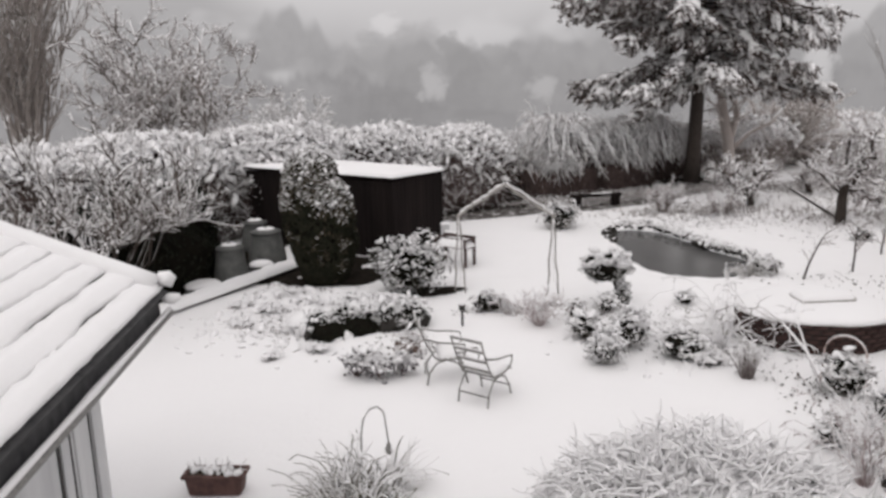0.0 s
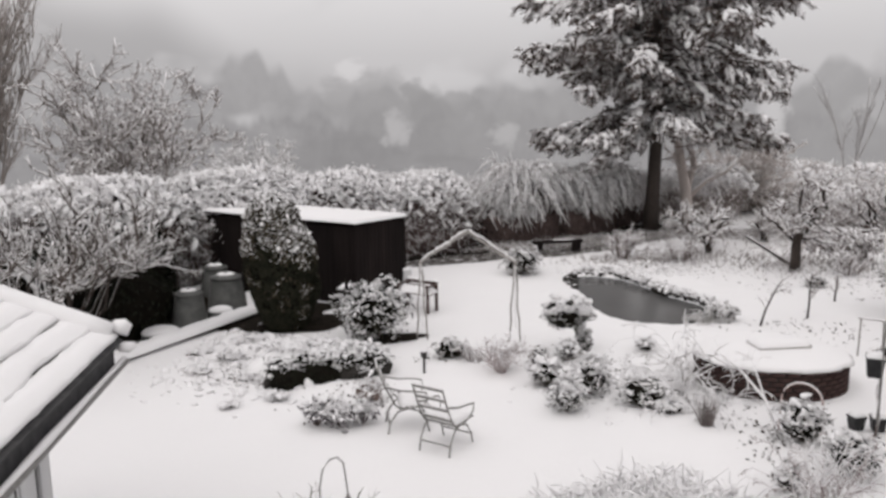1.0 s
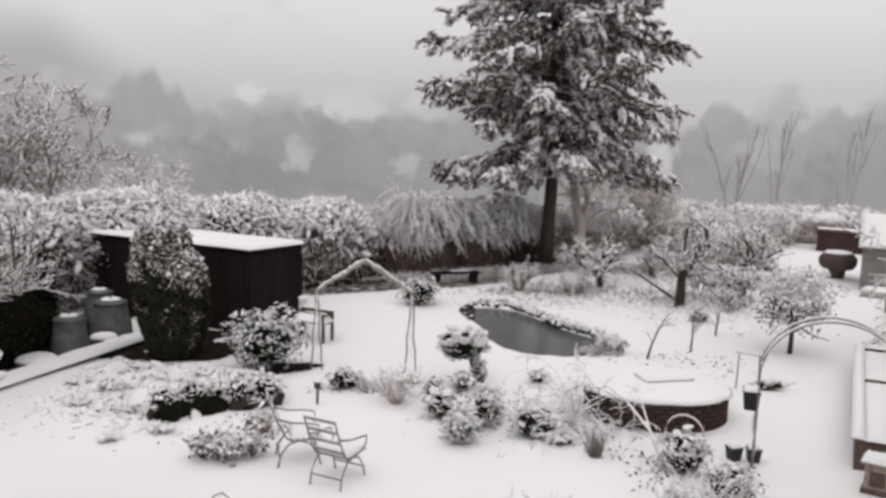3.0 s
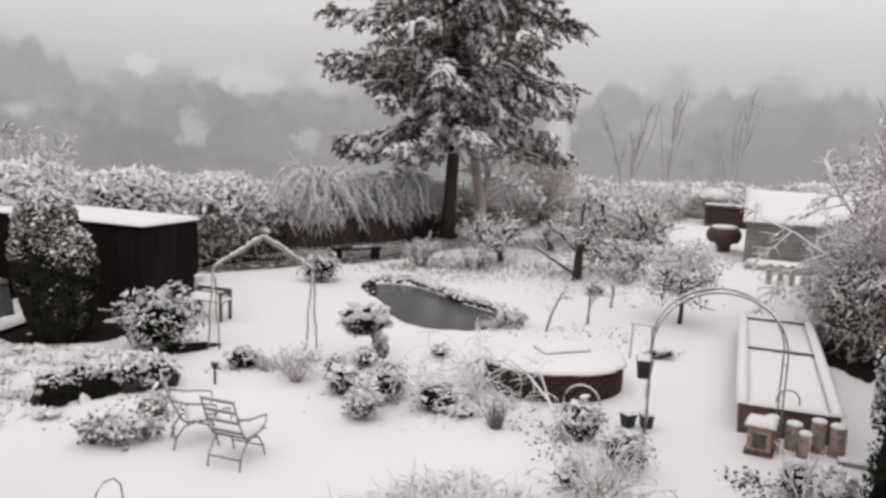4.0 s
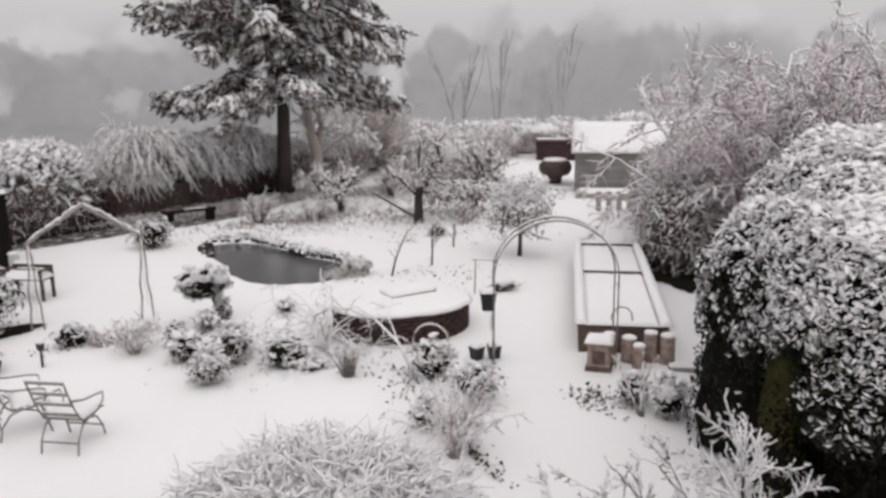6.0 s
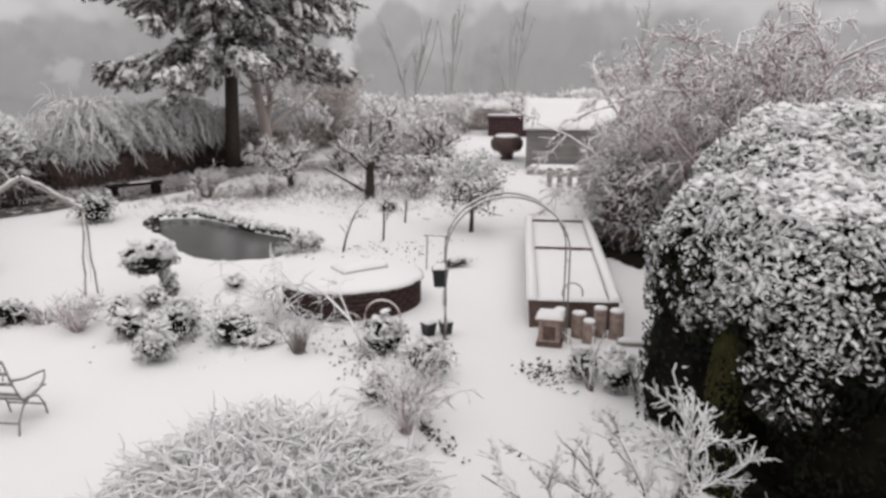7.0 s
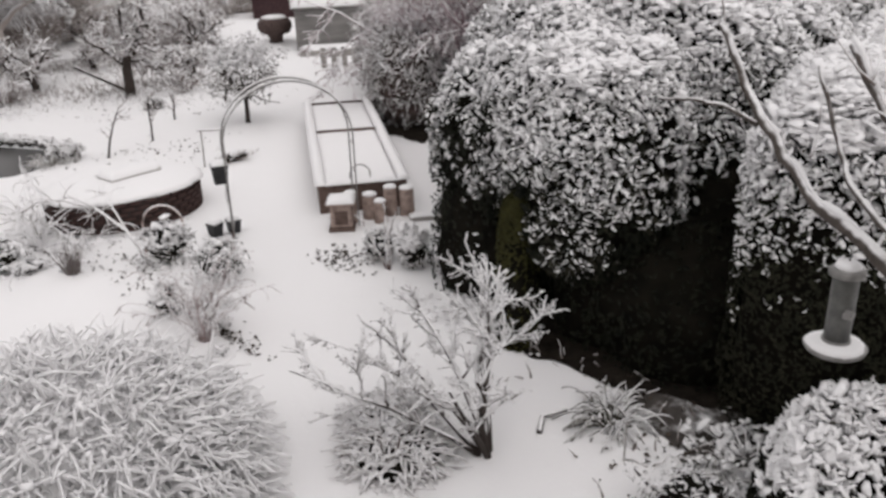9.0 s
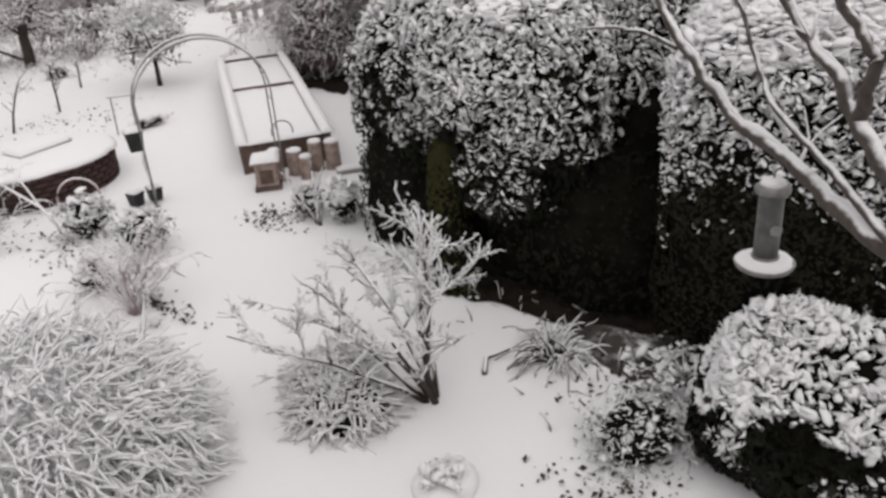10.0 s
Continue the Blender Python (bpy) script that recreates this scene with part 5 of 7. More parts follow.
def pole_arch():
    own = thing("rustic_arch", "pointed rustic pole arch furred with snow", "arch", (1.19, 16.02, 0), -10.0)
    w = 0.96
    for s in (-1, 1):
        for off in (-0.11, 0.11):
            part("leg", rough_pole([(s * w + off, 0.02, 0), (s * w + off * 0.55, 0, 0.85), (s * w + off * 0.1, 0, 1.70)], 0.019, 12, 0.008, 0.85), GREY_WOOD, own)
        part("rafter", rough_pole([(s * w * 1.04, 0, 1.62), (s * w * 0.8, 0, 1.80), (s * w * 0.45, 0, 2.0), (s * 0.0, 0, 2.30)], 0.024, 14, 0.012), GREY_WOOD, own)
        part("rafter", rough_pole([(s * w * 1.04, 0.2, 1.62), (s * w * 0.8, 0.2, 1.78), (s * w * 0.45, 0.2, 1.98), (s * 0.0, 0.2, 2.26)], 0.02, 14, 0.012), GREY_WOOD, own)
        part("rafter_snow", rough_pole([(s * w * 1.0, 0.06, 1.68), (s * w * 0.8, 0.06, 1.84), (s * w * 0.45, 0.06, 2.04), (s * 0.02, 0.06, 2.33)], 0.023, 22, 0.018), SNOW_CAP, own, "ridge of snow")
        part("leg_snow", rough_pole([(s * w + 0.02, -0.02, 0.3), (s * w, -0.02, 0.9), (s * w, -0.02, 1.6)], 0.010, 14, 0.006), SNOW_CAP, own)


pole_arch()


# long raised bed beside the path: local y down the path, origin at its front left corner
def raised_bed(at, length, width, height, bars, text, seed):
    own = thing("raised_bed", text, "planting bed", at, GARDEN)
    t = 0.07
    part("front_board", boxes(((width / 2, t / 2, height / 2), (width, t, height)), bevel=0.012), BROWN_WOOD, own)
    part("back_board", boxes(((width / 2, length - t / 2, height / 2), (width, t, height)), bevel=0.012), BROWN_WOOD, own)
    for x in (t / 2, width - t / 2):
        part("side_board", boxes(((x, length / 2, height / 2 - 0.005), (t, length - 2 * t - 0.004, height - 0.01)), bevel=0.012), BROWN_WOOD, own)
        part("rim_snow", soft_slab(t + 0.13, length, 0.08, x, length / 2, height - 0.005, 0.012, 4, 0.03, seed), SNOW_CAP, own)
    for y in (t / 2, length - t / 2):
        part("rim_snow", soft_slab(width - 0.24, t + 0.08, 0.07, width / 2, y, height, 0.012, 12, 0.03, seed), SNOW_CAP, own)
    part("soil_snow", soft_slab(width - 2 * t - 0.02, length - 2 * t - 0.02, 0.06, width / 2, length / 2, height - 0.10, 0.02, 16, 0.10, seed), SNOW_CAP, own, "smooth snow filling the bed")
    part("soil", boxes(((width / 2, length / 2, (height - 0.15) / 2), (width - 2 * t - 0.01, length - 2 * t - 0.01, height - 0.15)), bevel=0), LITTER, own)
    for y in bars:
        held = part("crossbar", boxes(((width / 2, y, height - 0.07), (width - 2 * t, 0.06, 0.16)), bevel=0.008), BROWN_WOOD, own)
        part("bar_snow", soft_slab(width - 0.25, 0.06, 0.045, width / 2, y + 0.01, height + 0.015, 0.006, 12, 0.02, seed), SNOW_CAP, held)
    return own


BED = Vector((8.12, 10.28, 0))
raised_bed(BED, 6.5, 1.46, 0.5, (3.65,), "long brown timber raised bed filled with smooth snow", 4)
own = thing("hoop_support", "thin bent plant hoop standing in the raised bed", "plant support", BED + AX * 0.35 + BX * 0.72 + Vector((0, 0, 0.30)), GARDEN)
part("hoop", pole([(-0.17, 0, 0), (-0.17, 0, 0.2)] + arc((0, 0, 0.24), 0.17, 170, 10, 9) + [(0.17, 0, 0.2), (0.17, 0, 0)], 0.012, 5), METAL, own)
part("snow_line", pole([(x, y, z + 0.014) for x, y, z in arc((0, 0, 0.24), 0.17, 150, 30, 7)], 0.011, 5), SNOW_CAP, own)


# curved brick bed
def curved_bed():
    own = thing("curved_bed", "curved dark brick raised bed capped with deep snow", "planting bed", (6.2, 13.1, 0), -15.0)
    rx, ry, h = 1.27, 1.12, 0.5
    part("wall", lathe([(0.97, 0.0), (0.97, h), (0.80, h), (0.80, 0.05)], 48), MORTAR, own)
    wall = own.children[0]
    wall.scale = (rx, ry, 1)
    part("snow_top", snow_dome(rx * 1.02, ry * 1.02, 0.12, h - 0.01, 3, 40), SNOW_CAP, own, "thick cap of snow over the bed")
    part("slab", boxes(((0.16, 0.10, h + 0.13), (0.92, 0.5, 0.06), (0, 0, 18)), bevel=0.012), PLASTER_WALL, own, "square stone slab lying on the bed")
    ob = part("slab_snow", soft_slab(0.96, 0.54, 0.09, 0, 0, 0, 0.01, 14, 0.05, 8), SNOW_CAP, own, "snow on the stone slab")
    ob.matrix_basis = pose(0.16, 0.115, h + 0.14, 0, 0, 18)
    brick = boxes(((0, 0, 0), (0.205, 0.05, 0.062)), bevel=0.006)
    me = bpy.data.meshes.new("brick")
    brick.to_mesh(me)
    brick.free()
    me.materials.append(BRICK)
    n = 33
    for c in range(6):
        for i in range(n):
            a = 2 * math.pi * (i + 0.5 * (c % 2)) / n
            ob = new("brick", me)
            ob.parent = own
            x, y = rx * 0.975 * math.cos(a), ry * 0.975 * math.sin(a)
            tn = math.degrees(math.atan2(ry * math.cos(a), -rx * math.sin(a)))
            ob.matrix_basis = pose(x, y, 0.04 + c * 0.083, random.uniform(-2, 2), 0, tn + random.uniform(-2, 2))


curved_bed()


# tool house at the end of the path
def tool_house():
    own = thing("tool_house", "weathered grey timber garden house with a snow-covered pitched roof", "shed", Vector((18.9, 24.6, 0)), GARDEN)
    w, d, e, rg = 3.6, 2.6, 1.55, 2.55
    part("wall", boxes(((w / 2, d / 2, e / 2), (w - 0.06, d - 0.06, e)), bevel=0.01), HUT_WOOD, own)
    for i in range(10):
        part("board", boxes(((w / 2, -0.008, 0.08 + i * 0.155), (w, 0.03, 0.145), (4, 0, 0)), bevel=0.004), HUT_WOOD, own)
    bm = bmesh.new()
    vs = [bm.verts.new(v) for v in ((0.02, 0, e), (0.02, d, e), (0.02, d / 2, rg - 0.05), (w - 0.02, 0, e), (w - 0.02, d, e), (w - 0.02, d / 2, rg - 0.05))]
    for f in ((0, 2, 1), (3, 4, 5), (0, 3, 5, 2), (1, 2, 5, 4), (0, 1, 4, 3)):
        bm.faces.new([vs[i] for i in f])
    part("gable", bm, HUT_WOOD, own)
    ang = math.degrees(math.atan2(rg - e, d / 2))
    sl = math.hypot(rg - e, d / 2) + 0.16
    for s in (1, -1):
        m = pose(w / 2, d / 2, rg, 0, 0, 0) @ pose(0, 0, 0, s * ang, 0, 0)
        ob = part("roof", boxes(((0, -s * sl / 2, 0.0), (w + 0.25, sl, 0.04)), bevel=0.005), SLATE, own)
        ob.matrix_basis = m
        part("roof_snow", soft_slab(w + 0.24, sl - 0.02, 0.09, 0, -s * sl / 2, 0.02, 0.01, 20, 0.08, 6), SNOW_CAP, ob, "smooth snow on the roof slope")
    part("gutter", pole([(-0.05, -0.13, e - 0.08), (w + 0.05, -0.13, e - 0.08)], 0.035, 6), METAL, own)


tool_house()

own = thing("cold_frame", "low snow-topped cold frame before the garden house", "cold frame", Vector((18.0, 23.3, 0)), GARDEN)
part("box", boxes(((1.1, 0.4, 0.1), (2.2, 0.8, 0.2)), bevel=0.015), GREY_WOOD, own)
part("snow_cover", soft_slab(2.2, 0.8, 0.12, 1.1, 0.4, 0.198, 0.015, 14, 0.1, 9), SNOW_CAP, own)
own = thing("picket_fence", "short weathered picket fence with snow on its pales", "fence", Vector((17.0, 20.8, 0)), GARDEN)
for i in range(6):
    held = part("pale", boxes(((i * 0.33, 0, 0.33), (0.17, 0.03, 0.66)), bevel=0.006), GREY_WOOD, own)
    part("pale_snow", soft_slab(0.17, 0.04, 0.04, i * 0.33, 0, 0.658, 0.004, 5, 0.02, i), SNOW_CAP, held)
part("rail", boxes(((0.83, 0.03, 0.4), (1.9, 0.03, 0.07)), bevel=0.005), GREY_WOOD, own)
own = thing("red_shed", "long low dark red boarded outbuilding beyond the orchard", "shed", Vector((23.75, 34.3, 0)), GARDEN)
part("wall", boxes(((1.5, 1.0, 0.45), (2.8, 2.0, 0.9)), bevel=0.01), RED_WALL, own)
for i in range(14):
    part("board", boxes(((0.2 + i * 0.2, -0.012, 0.45), (0.18, 0.03, 0.88)), bevel=0.004), RED_WALL, own)
part("roof", boxes(((1.5, 1.0, 0.93), (3.0, 2.2, 0.06)), bevel=0.01), RED_WALL, own)
part("snow_cover", soft_slab(2.9, 0.9, 0.03, 1.5, 1.55, 0.96, 0.02, 16, 0.1, 4), SNOW_CAP, own)
own = thing("barrel_table", "round dark barrel topped with snow", "barrel", Vector((19.75, 27.0, 0)))
part("body", lathe([(0.26, 0.0), (0.28, 0.2), (0.30, 0.30), (0.55, 0.36), (0.66, 0.55), (0.66, 0.75), (0.52, 0.92), (0.3, 0.95)], 20), BENCH_WOOD, own)
part("snow_cover", snow_dome(0.5, 0.5, 0.10, 0.92, 2), SNOW_CAP, own)
own = thing("fence_post", "short dark wooden post beside the raised bed", "post", Vector((13.85, 14.7, 0)))
part("shaft", boxes(((0, 0, 0.25), (0.10, 0.10, 0.5)), bevel=0.01), GREY_WOOD, own)
part("snow_cap", snow_dome(0.06, 0.06, 0.05, 0.498, 1, 10), SNOW_CAP, own)


# pots and cut logs by the path
def planter(at, w, h, turn, text, z=0.0):
    own = thing("planter", text, "planter", (at[0], at[1], z), turn, "black planters by the arch")
    bm = bmesh.new()
    b = bmesh.ops.create_cube(bm, size=1.0, matrix=pose(0, 0, h / 2) @ Matrix.Diagonal((w, w, h, 1)))["verts"]
    for v in b:
        if v.co.z < h / 2:
            v.co.x *= 0.8
            v.co.y *= 0.8
    bmesh.ops.bevel(bm, geom=bm.edges[:], offset=0.012, segments=2, affect="EDGES")
    part("body", bm, BLACK_POT, own)
    part("rim", boxes(((0, 0, h), (w * 1.06, w * 1.06, 0.035)), bevel=0.01), BLACK_POT, own)
    part("snow_fill", soft_slab(w * 0.98, w * 0.98, 0.06, 0, 0, h + 0.017, 0.01, 8, 0.06, 3), SNOW_CAP, own)


planter((6.47, 10.46), 0.24, 0.27, -29, "square black planter hung on the arch upright", 0.95)
planter((6.5, 10.86), 0.2, 0.2, 10, "small square black planter filled with snow")
planter((6.78, 10.78), 0.2, 0.2, -15, "small square black planter close to the arch foot")
own = thing("plant_frame", "thin snowy stake frame beside the arch", "plant support", (8.45, 14.25, 0), GARDEN)
part("stake", pole([(0, 0, 0), (0.02, 0, 0.75)], 0.016, 5), GREY_WOOD, own)
part("stake", pole([(0.42, 0, 0), (0.40, 0, 0.75)], 0.016, 5), GREY_WOOD, own)
part("top_bar", pole([(-0.05, 0, 0.76), (0.46, 0, 0.75)], 0.02, 6), TWIG, own)

own = thing("nest_box", "pale wooden box with a thick cap of snow on a stand", "box", (7.93, 9.5, 0), GARDEN - 8)
part("body", boxes(((0, 0, 0.26), (0.34, 0.30, 0.36)), bevel=0.015), PALE_LOG, own)
part("opening", boxes(((0, -0.150, 0.24), (0.20, 0.02, 0.22)), bevel=0.005), BROWN_WOOD, own)
part("lid", boxes(((0, 0, 0.46), (0.44, 0.40, 0.04)), bevel=0.01), PALE_LOG, own)
part("base", boxes(((0, 0, 0.04), (0.40, 0.36, 0.08)), bevel=0.01), BROWN_WOOD, own)
part("snow_cap", soft_slab(0.44, 0.40, 0.07, 0, 0, 0.478, 0.02, 10, 0.07, 5), SNOW_CAP, own)
for i, (s_, r_, h_, w_) in enumerate(((12.55, 0.80, 0.52, 0.10), (12.7, 1.12, 0.42, 0.12), (12.45, 1.26, 0.38, 0.10), (12.75, 1.46, 0.50, 0.11), (12.7, 1.72, 0.48, 0.12))):
    p = AX * s_ + BX * r_
    own = thing("log_post", "upright sawn log with a cap of snow", "log", (p.x, p.y, 0), 20 * i, "row of upright logs")
    held = part("log", lathe([(w_ * 1.05, 0.0), (w_, 0.1), (w_ * 0.97, h_ - 0.02), (w_ * 0.9, h_)], 14, 0.03, i), PALE_LOG, own)
    part("snow_cap", snow_dome(w_ * 1.0, w_ * 1.0, 0.045, h_ - 0.003, i, 12), SNOW_CAP, own)
own = thing("plank", "short pale plank edged with snow on the ground", "plank", (9.05, 8.75, 0), GARDEN)
part("board", boxes(((0, 0, 0.05), (0.55, 0.2, 0.08)), bevel=0.01), GREY_WOOD, own)
part("snow_cover", soft_slab(0.55, 0.2, 0.06, 0, 0, 0.09, 0.01, 10, 0.05, 2), SNOW_CAP, own)


# compost corner
def compost_bin(at, r_, h_, text):
    own = thing("compost_bin", text, "compost bin", at, 0, "compost bins")
    part("body", lathe([(r_, 0), (r_ * 0.99, 0.05), (r_ * 0.93, h_ * 0.4), (r_ * 0.90, h_ * 0.42), (r_ * 0.76, h_ * 0.85), (r_ * 0.74, h_ * 0.88)], 28), PLASTIC_BIN, own)
    held = part("lid", lathe([(r_ * 0.80, h_ * 0.86), (r_ * 0.80, h_ * 0.92), (r_ * 0.5, h_ * 0.97), (r_ * 0.12, h_), (r_ * 0.1, h_ + 0.03)], 28), PLASTIC_BIN, own)
    part("snow_cap", snow_dome(r_ * 0.45, r_ * 0.42, 0.05, h_ * 0.965, 2), SNOW_CAP, held)


compost_bin((-4.86, 17.62, 0), 0.40, 0.90, "grey-green plastic compost bin with snow on its lid")
compost_bin((-4.40, 19.35, 0), 0.47, 0.90, "wide grey-green plastic compost bin, its lid white with snow")
compost_bin((-5.0, 20.9, 0), 0.40, 0.84, "compost bin standing in the hedge's shade")
for x, y, r_ in ((-4.38, 18.5, 0.29), (-5.26, 16.75, 0.40)):
    own = thing("bin_lid", "round lid lying flat under snow", "lid", (x, y, 0), 0, "loose bin lids")
    part("rim", lathe([(r_, 0), (r_, 0.16), (r_ * 0.9, 0.2), (r_ * 0.2, 0.22)], 24), PLASTIC_BIN, own)
    part("snow_cover", snow_dome(r_ * 0.97, r_ * 0.97, 0.1, 0.18, 3), SNOW_CAP, own)


def edging(a, b, n):
    a, b = Vector(a), Vector(b)
    d = b - a
    own = thing("timber_edging", "long low timber edging topped with a ridge of snow", "edging", a, math.degrees(math.atan2(d.y, d.x)))
    L = d.length
    for i in range(n):
        # timber given near-black IRON to imitate the shadow under the snow ridge
        part("sleeper", boxes(((L * (i + 0.5) / n, random.uniform(-0.01, 0.01), 0.08), (L / n - 0.015, 0.2, 0.16)), bevel=0.015), IRON, own)
    part("snow_ridge", soft_slab(L, 0.40, 0.19, L / 2, 0, 0.10, 0.03, 50, 0.16, 6), SNOW_CAP, own, "rounded ridge of snow")


edging((-7.6, 11.6, 0), (-3.5, 19.0, 0), 6)

# trough by the house
own = thing("trough", "long terracotta trough with withered plants and snow", "planter", (-2.78, 8.29, 0), -4)
bm = bmesh.new()
vsq = bmesh.ops.create_cube(bm, size=1.0, matrix=pose(0, 0, 0.12) @ Matrix.Diagonal((0.66, 0.26, 0.24, 1)))["verts"]
for v in vsq:
    if v.co.z < 0.1:
        v.co.x *= 0.9
        v.co.y *= 0.85
bmesh.ops.bevel(bm, geom=bm.edges[:], offset=0.02, segments=2, affect="EDGES")
part("body", bm, TERRACOTTA, own)
part("rim", boxes(((0, -0.125, 0.245), (0.72, 0.04, 0.05)), ((0, 0.125, 0.245), (0.72, 0.04, 0.05)), ((0.335, 0, 0.245), (0.05, 0.21, 0.05)), ((-0.335, 0, 0.245), (0.05, 0.21, 0.05)), bevel=0.01), TERRACOTTA, own)
part("soil", boxes(((0, 0, 0.235), (0.62, 0.21, 0.02)), bevel=0.0), LITTER, own)
r = np.random.default_rng(3)
pp = np.stack([r.uniform(-0.3, 0.3, 26), r.uniform(-0.09, 0.09, 26), np.full(26, 0.27)], -1)
part("snow_clump", mesh_of("clump", *lumps(pp, r.uniform(0.02, 0.06, 26), 0.7, r)), SNOW_CLUMP, own, kind="stuff")
part("dead_stem", mesh_of("stem", *tubes(*limbs(pp[:22], np.array([0, 0, 1.0]) + r.normal(0, 0.5, (22, 3)), np.full(22, 0.15), np.full(22, 0.008), np.full(22, 0.004), 4, 0.2, 0.1, r), 3)), TWIG, own, kind="stuff")

# crook with a hanging light among the grass
own = thing("crook_light", "thin curved crook with a hanging drop-shaped light", "garden light", (-1.14, 8.57, 0))
part("stem", pole([(0, 0, 0), (0.0, 0, 0.5), (0.04, 0, 0.72), (0.12, 0, 0.84), (0.21, 0, 0.87), (0.28, 0, 0.80), (0.30, 0, 0.62), (0.32, 0, 0.42)], 0.010, 6), METAL, own)
m_ = lathe([(0.012, 0.0), (0.045, -0.10), (0.05, -0.13), (0.02, -0.16)], 14)
ob = part("lamp_drop", m_, METAL, own)
ob.matrix_basis = pose(0.32, 0, 0.43)

own = thing("solar_light", "small dark garden light on a short stake", "garden light", (0.22, 14.07, 0))
part("stake", pole([(0, 0, 0), (0, 0, 0.3)], 0.022, 8), IRON, own)
part("head", lathe([(0.03, 0.28), (0.06, 0.30), (0.06, 0.38), (0.075, 0.39), (0.04, 0.42)], 14), IRON, own)
part("snow_cap", snow_dome(0.06, 0.06, 0.05, 0.405, 1, 10), SNOW_CAP, own)

# low plank seat at the back hedge
own = thing("plank_bench", "dark weathered plank seat before the back hedge", "bench", (5.0, 26.1, 0), 8)
part("plank", boxes(((0, 0, 0.36), (1.7, 0.3, 0.08)), bevel=0.015), TAR_BOARD, own)
for x in (-0.65, 0.65):
    part("block", boxes(((x, 0, 0.16), (0.25, 0.26, 0.32)), bevel=0.02), TAR_BOARD, own)
part("snow_cover", soft_slab(0.7, 0.14, 0.02, 0.2, 0.05, 0.398, 0.01, 16, 0.06, 4), SNOW_CAP, own)


# ---- plants and small growth ----
def mound_of_stalks(name, label, at, radius, height, n, stalk, thick, mat, seed, category="grass", droop=0.22, core=True, up=0.7, group="", wander=0.14, core_mat=None, clods=0, loose=0.4):
    """A dome of arching stalks."""
    r = np.random.default_rng(seed)
    own = thing(name, label, category, at, group=group)
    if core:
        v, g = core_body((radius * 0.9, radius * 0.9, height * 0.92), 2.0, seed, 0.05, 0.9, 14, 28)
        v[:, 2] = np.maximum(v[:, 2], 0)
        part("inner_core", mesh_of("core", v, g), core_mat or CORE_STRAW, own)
    d = directions(n * 2, r)
    d[:, 2] = abs(d[:, 2])
    d = d[d[:, 2] > 0.02][:n]
    k = r.uniform(0.72, 1.0, (len(d), 1))
    p = d * np.array([radius, radius, height]) * k
    p[:, 2] += 0.03 * r.random(len(d))
    out = d * np.array([1, 1, 0.35]) + np.array([0, 0, up * 0.3]) + r.normal(0, loose, d.shape)
    L = stalk * r.uniform(0.6, 1.3, len(d))
    pts, rad = limbs(p - unit(out) * L[:, None] * 0.35, out, L, np.full(len(d), thick), np.full(len(d), thick * 0.5), 5, wander, droop, r)
    pts[..., 2] = np.maximum(pts[..., 2], 0.012)
    part("stalk", mesh_of("stalk", *tubes(pts, rad, 4)), mat, own, kind="stuff")
    if clods:
        on = np.flatnonzero(d[:, 2] > 0.15)
        pick = r.choice(on, clods)
        part("snow_clod", mesh_of("snow_clod", *lumps(pts[pick, 2] + np.array([0, 0, thick]), thick * r.uniform(0.6, 1.8, clods), 0.5, r, 2.2, 0.4)), SNOW_CLUMP, own, "small clods of snow among the stalks", "stuff")
    return own


def tuft(name, label, at, n, length, thick, mat, seed, spread=0.6, droop=0.25, base=0.08, category="grass", lean=(0, 0), group="", wander=0.1):
    """Blades from one foot that rise and bow."""
    r = np.random.default_rng(seed)
    own = thing(name, label, category, at, group=group)
    a = r.uniform(0, 2 * np.pi, n)
    k = np.sqrt(r.random(n))
    start = np.stack([np.cos(a) * k * base, np.sin(a) * k * base, 0 * a], -1)
    way = np.stack([np.cos(a) * k * spread + lean[0], np.sin(a) * k * spread + lean[1], np.ones(n)], -1)
    pts, rad = limbs(start, way, length * r.uniform(0.5, 1.2, n), np.full(n, thick), np.full(n, thick * 0.4), 7, wander, droop, r)
    pts[..., 2] = np.maximum(pts[..., 2], 0.005)
    part("blade", mesh_of("blade", *tubes(pts, rad, 3)), mat, own, kind="stuff")
    return own


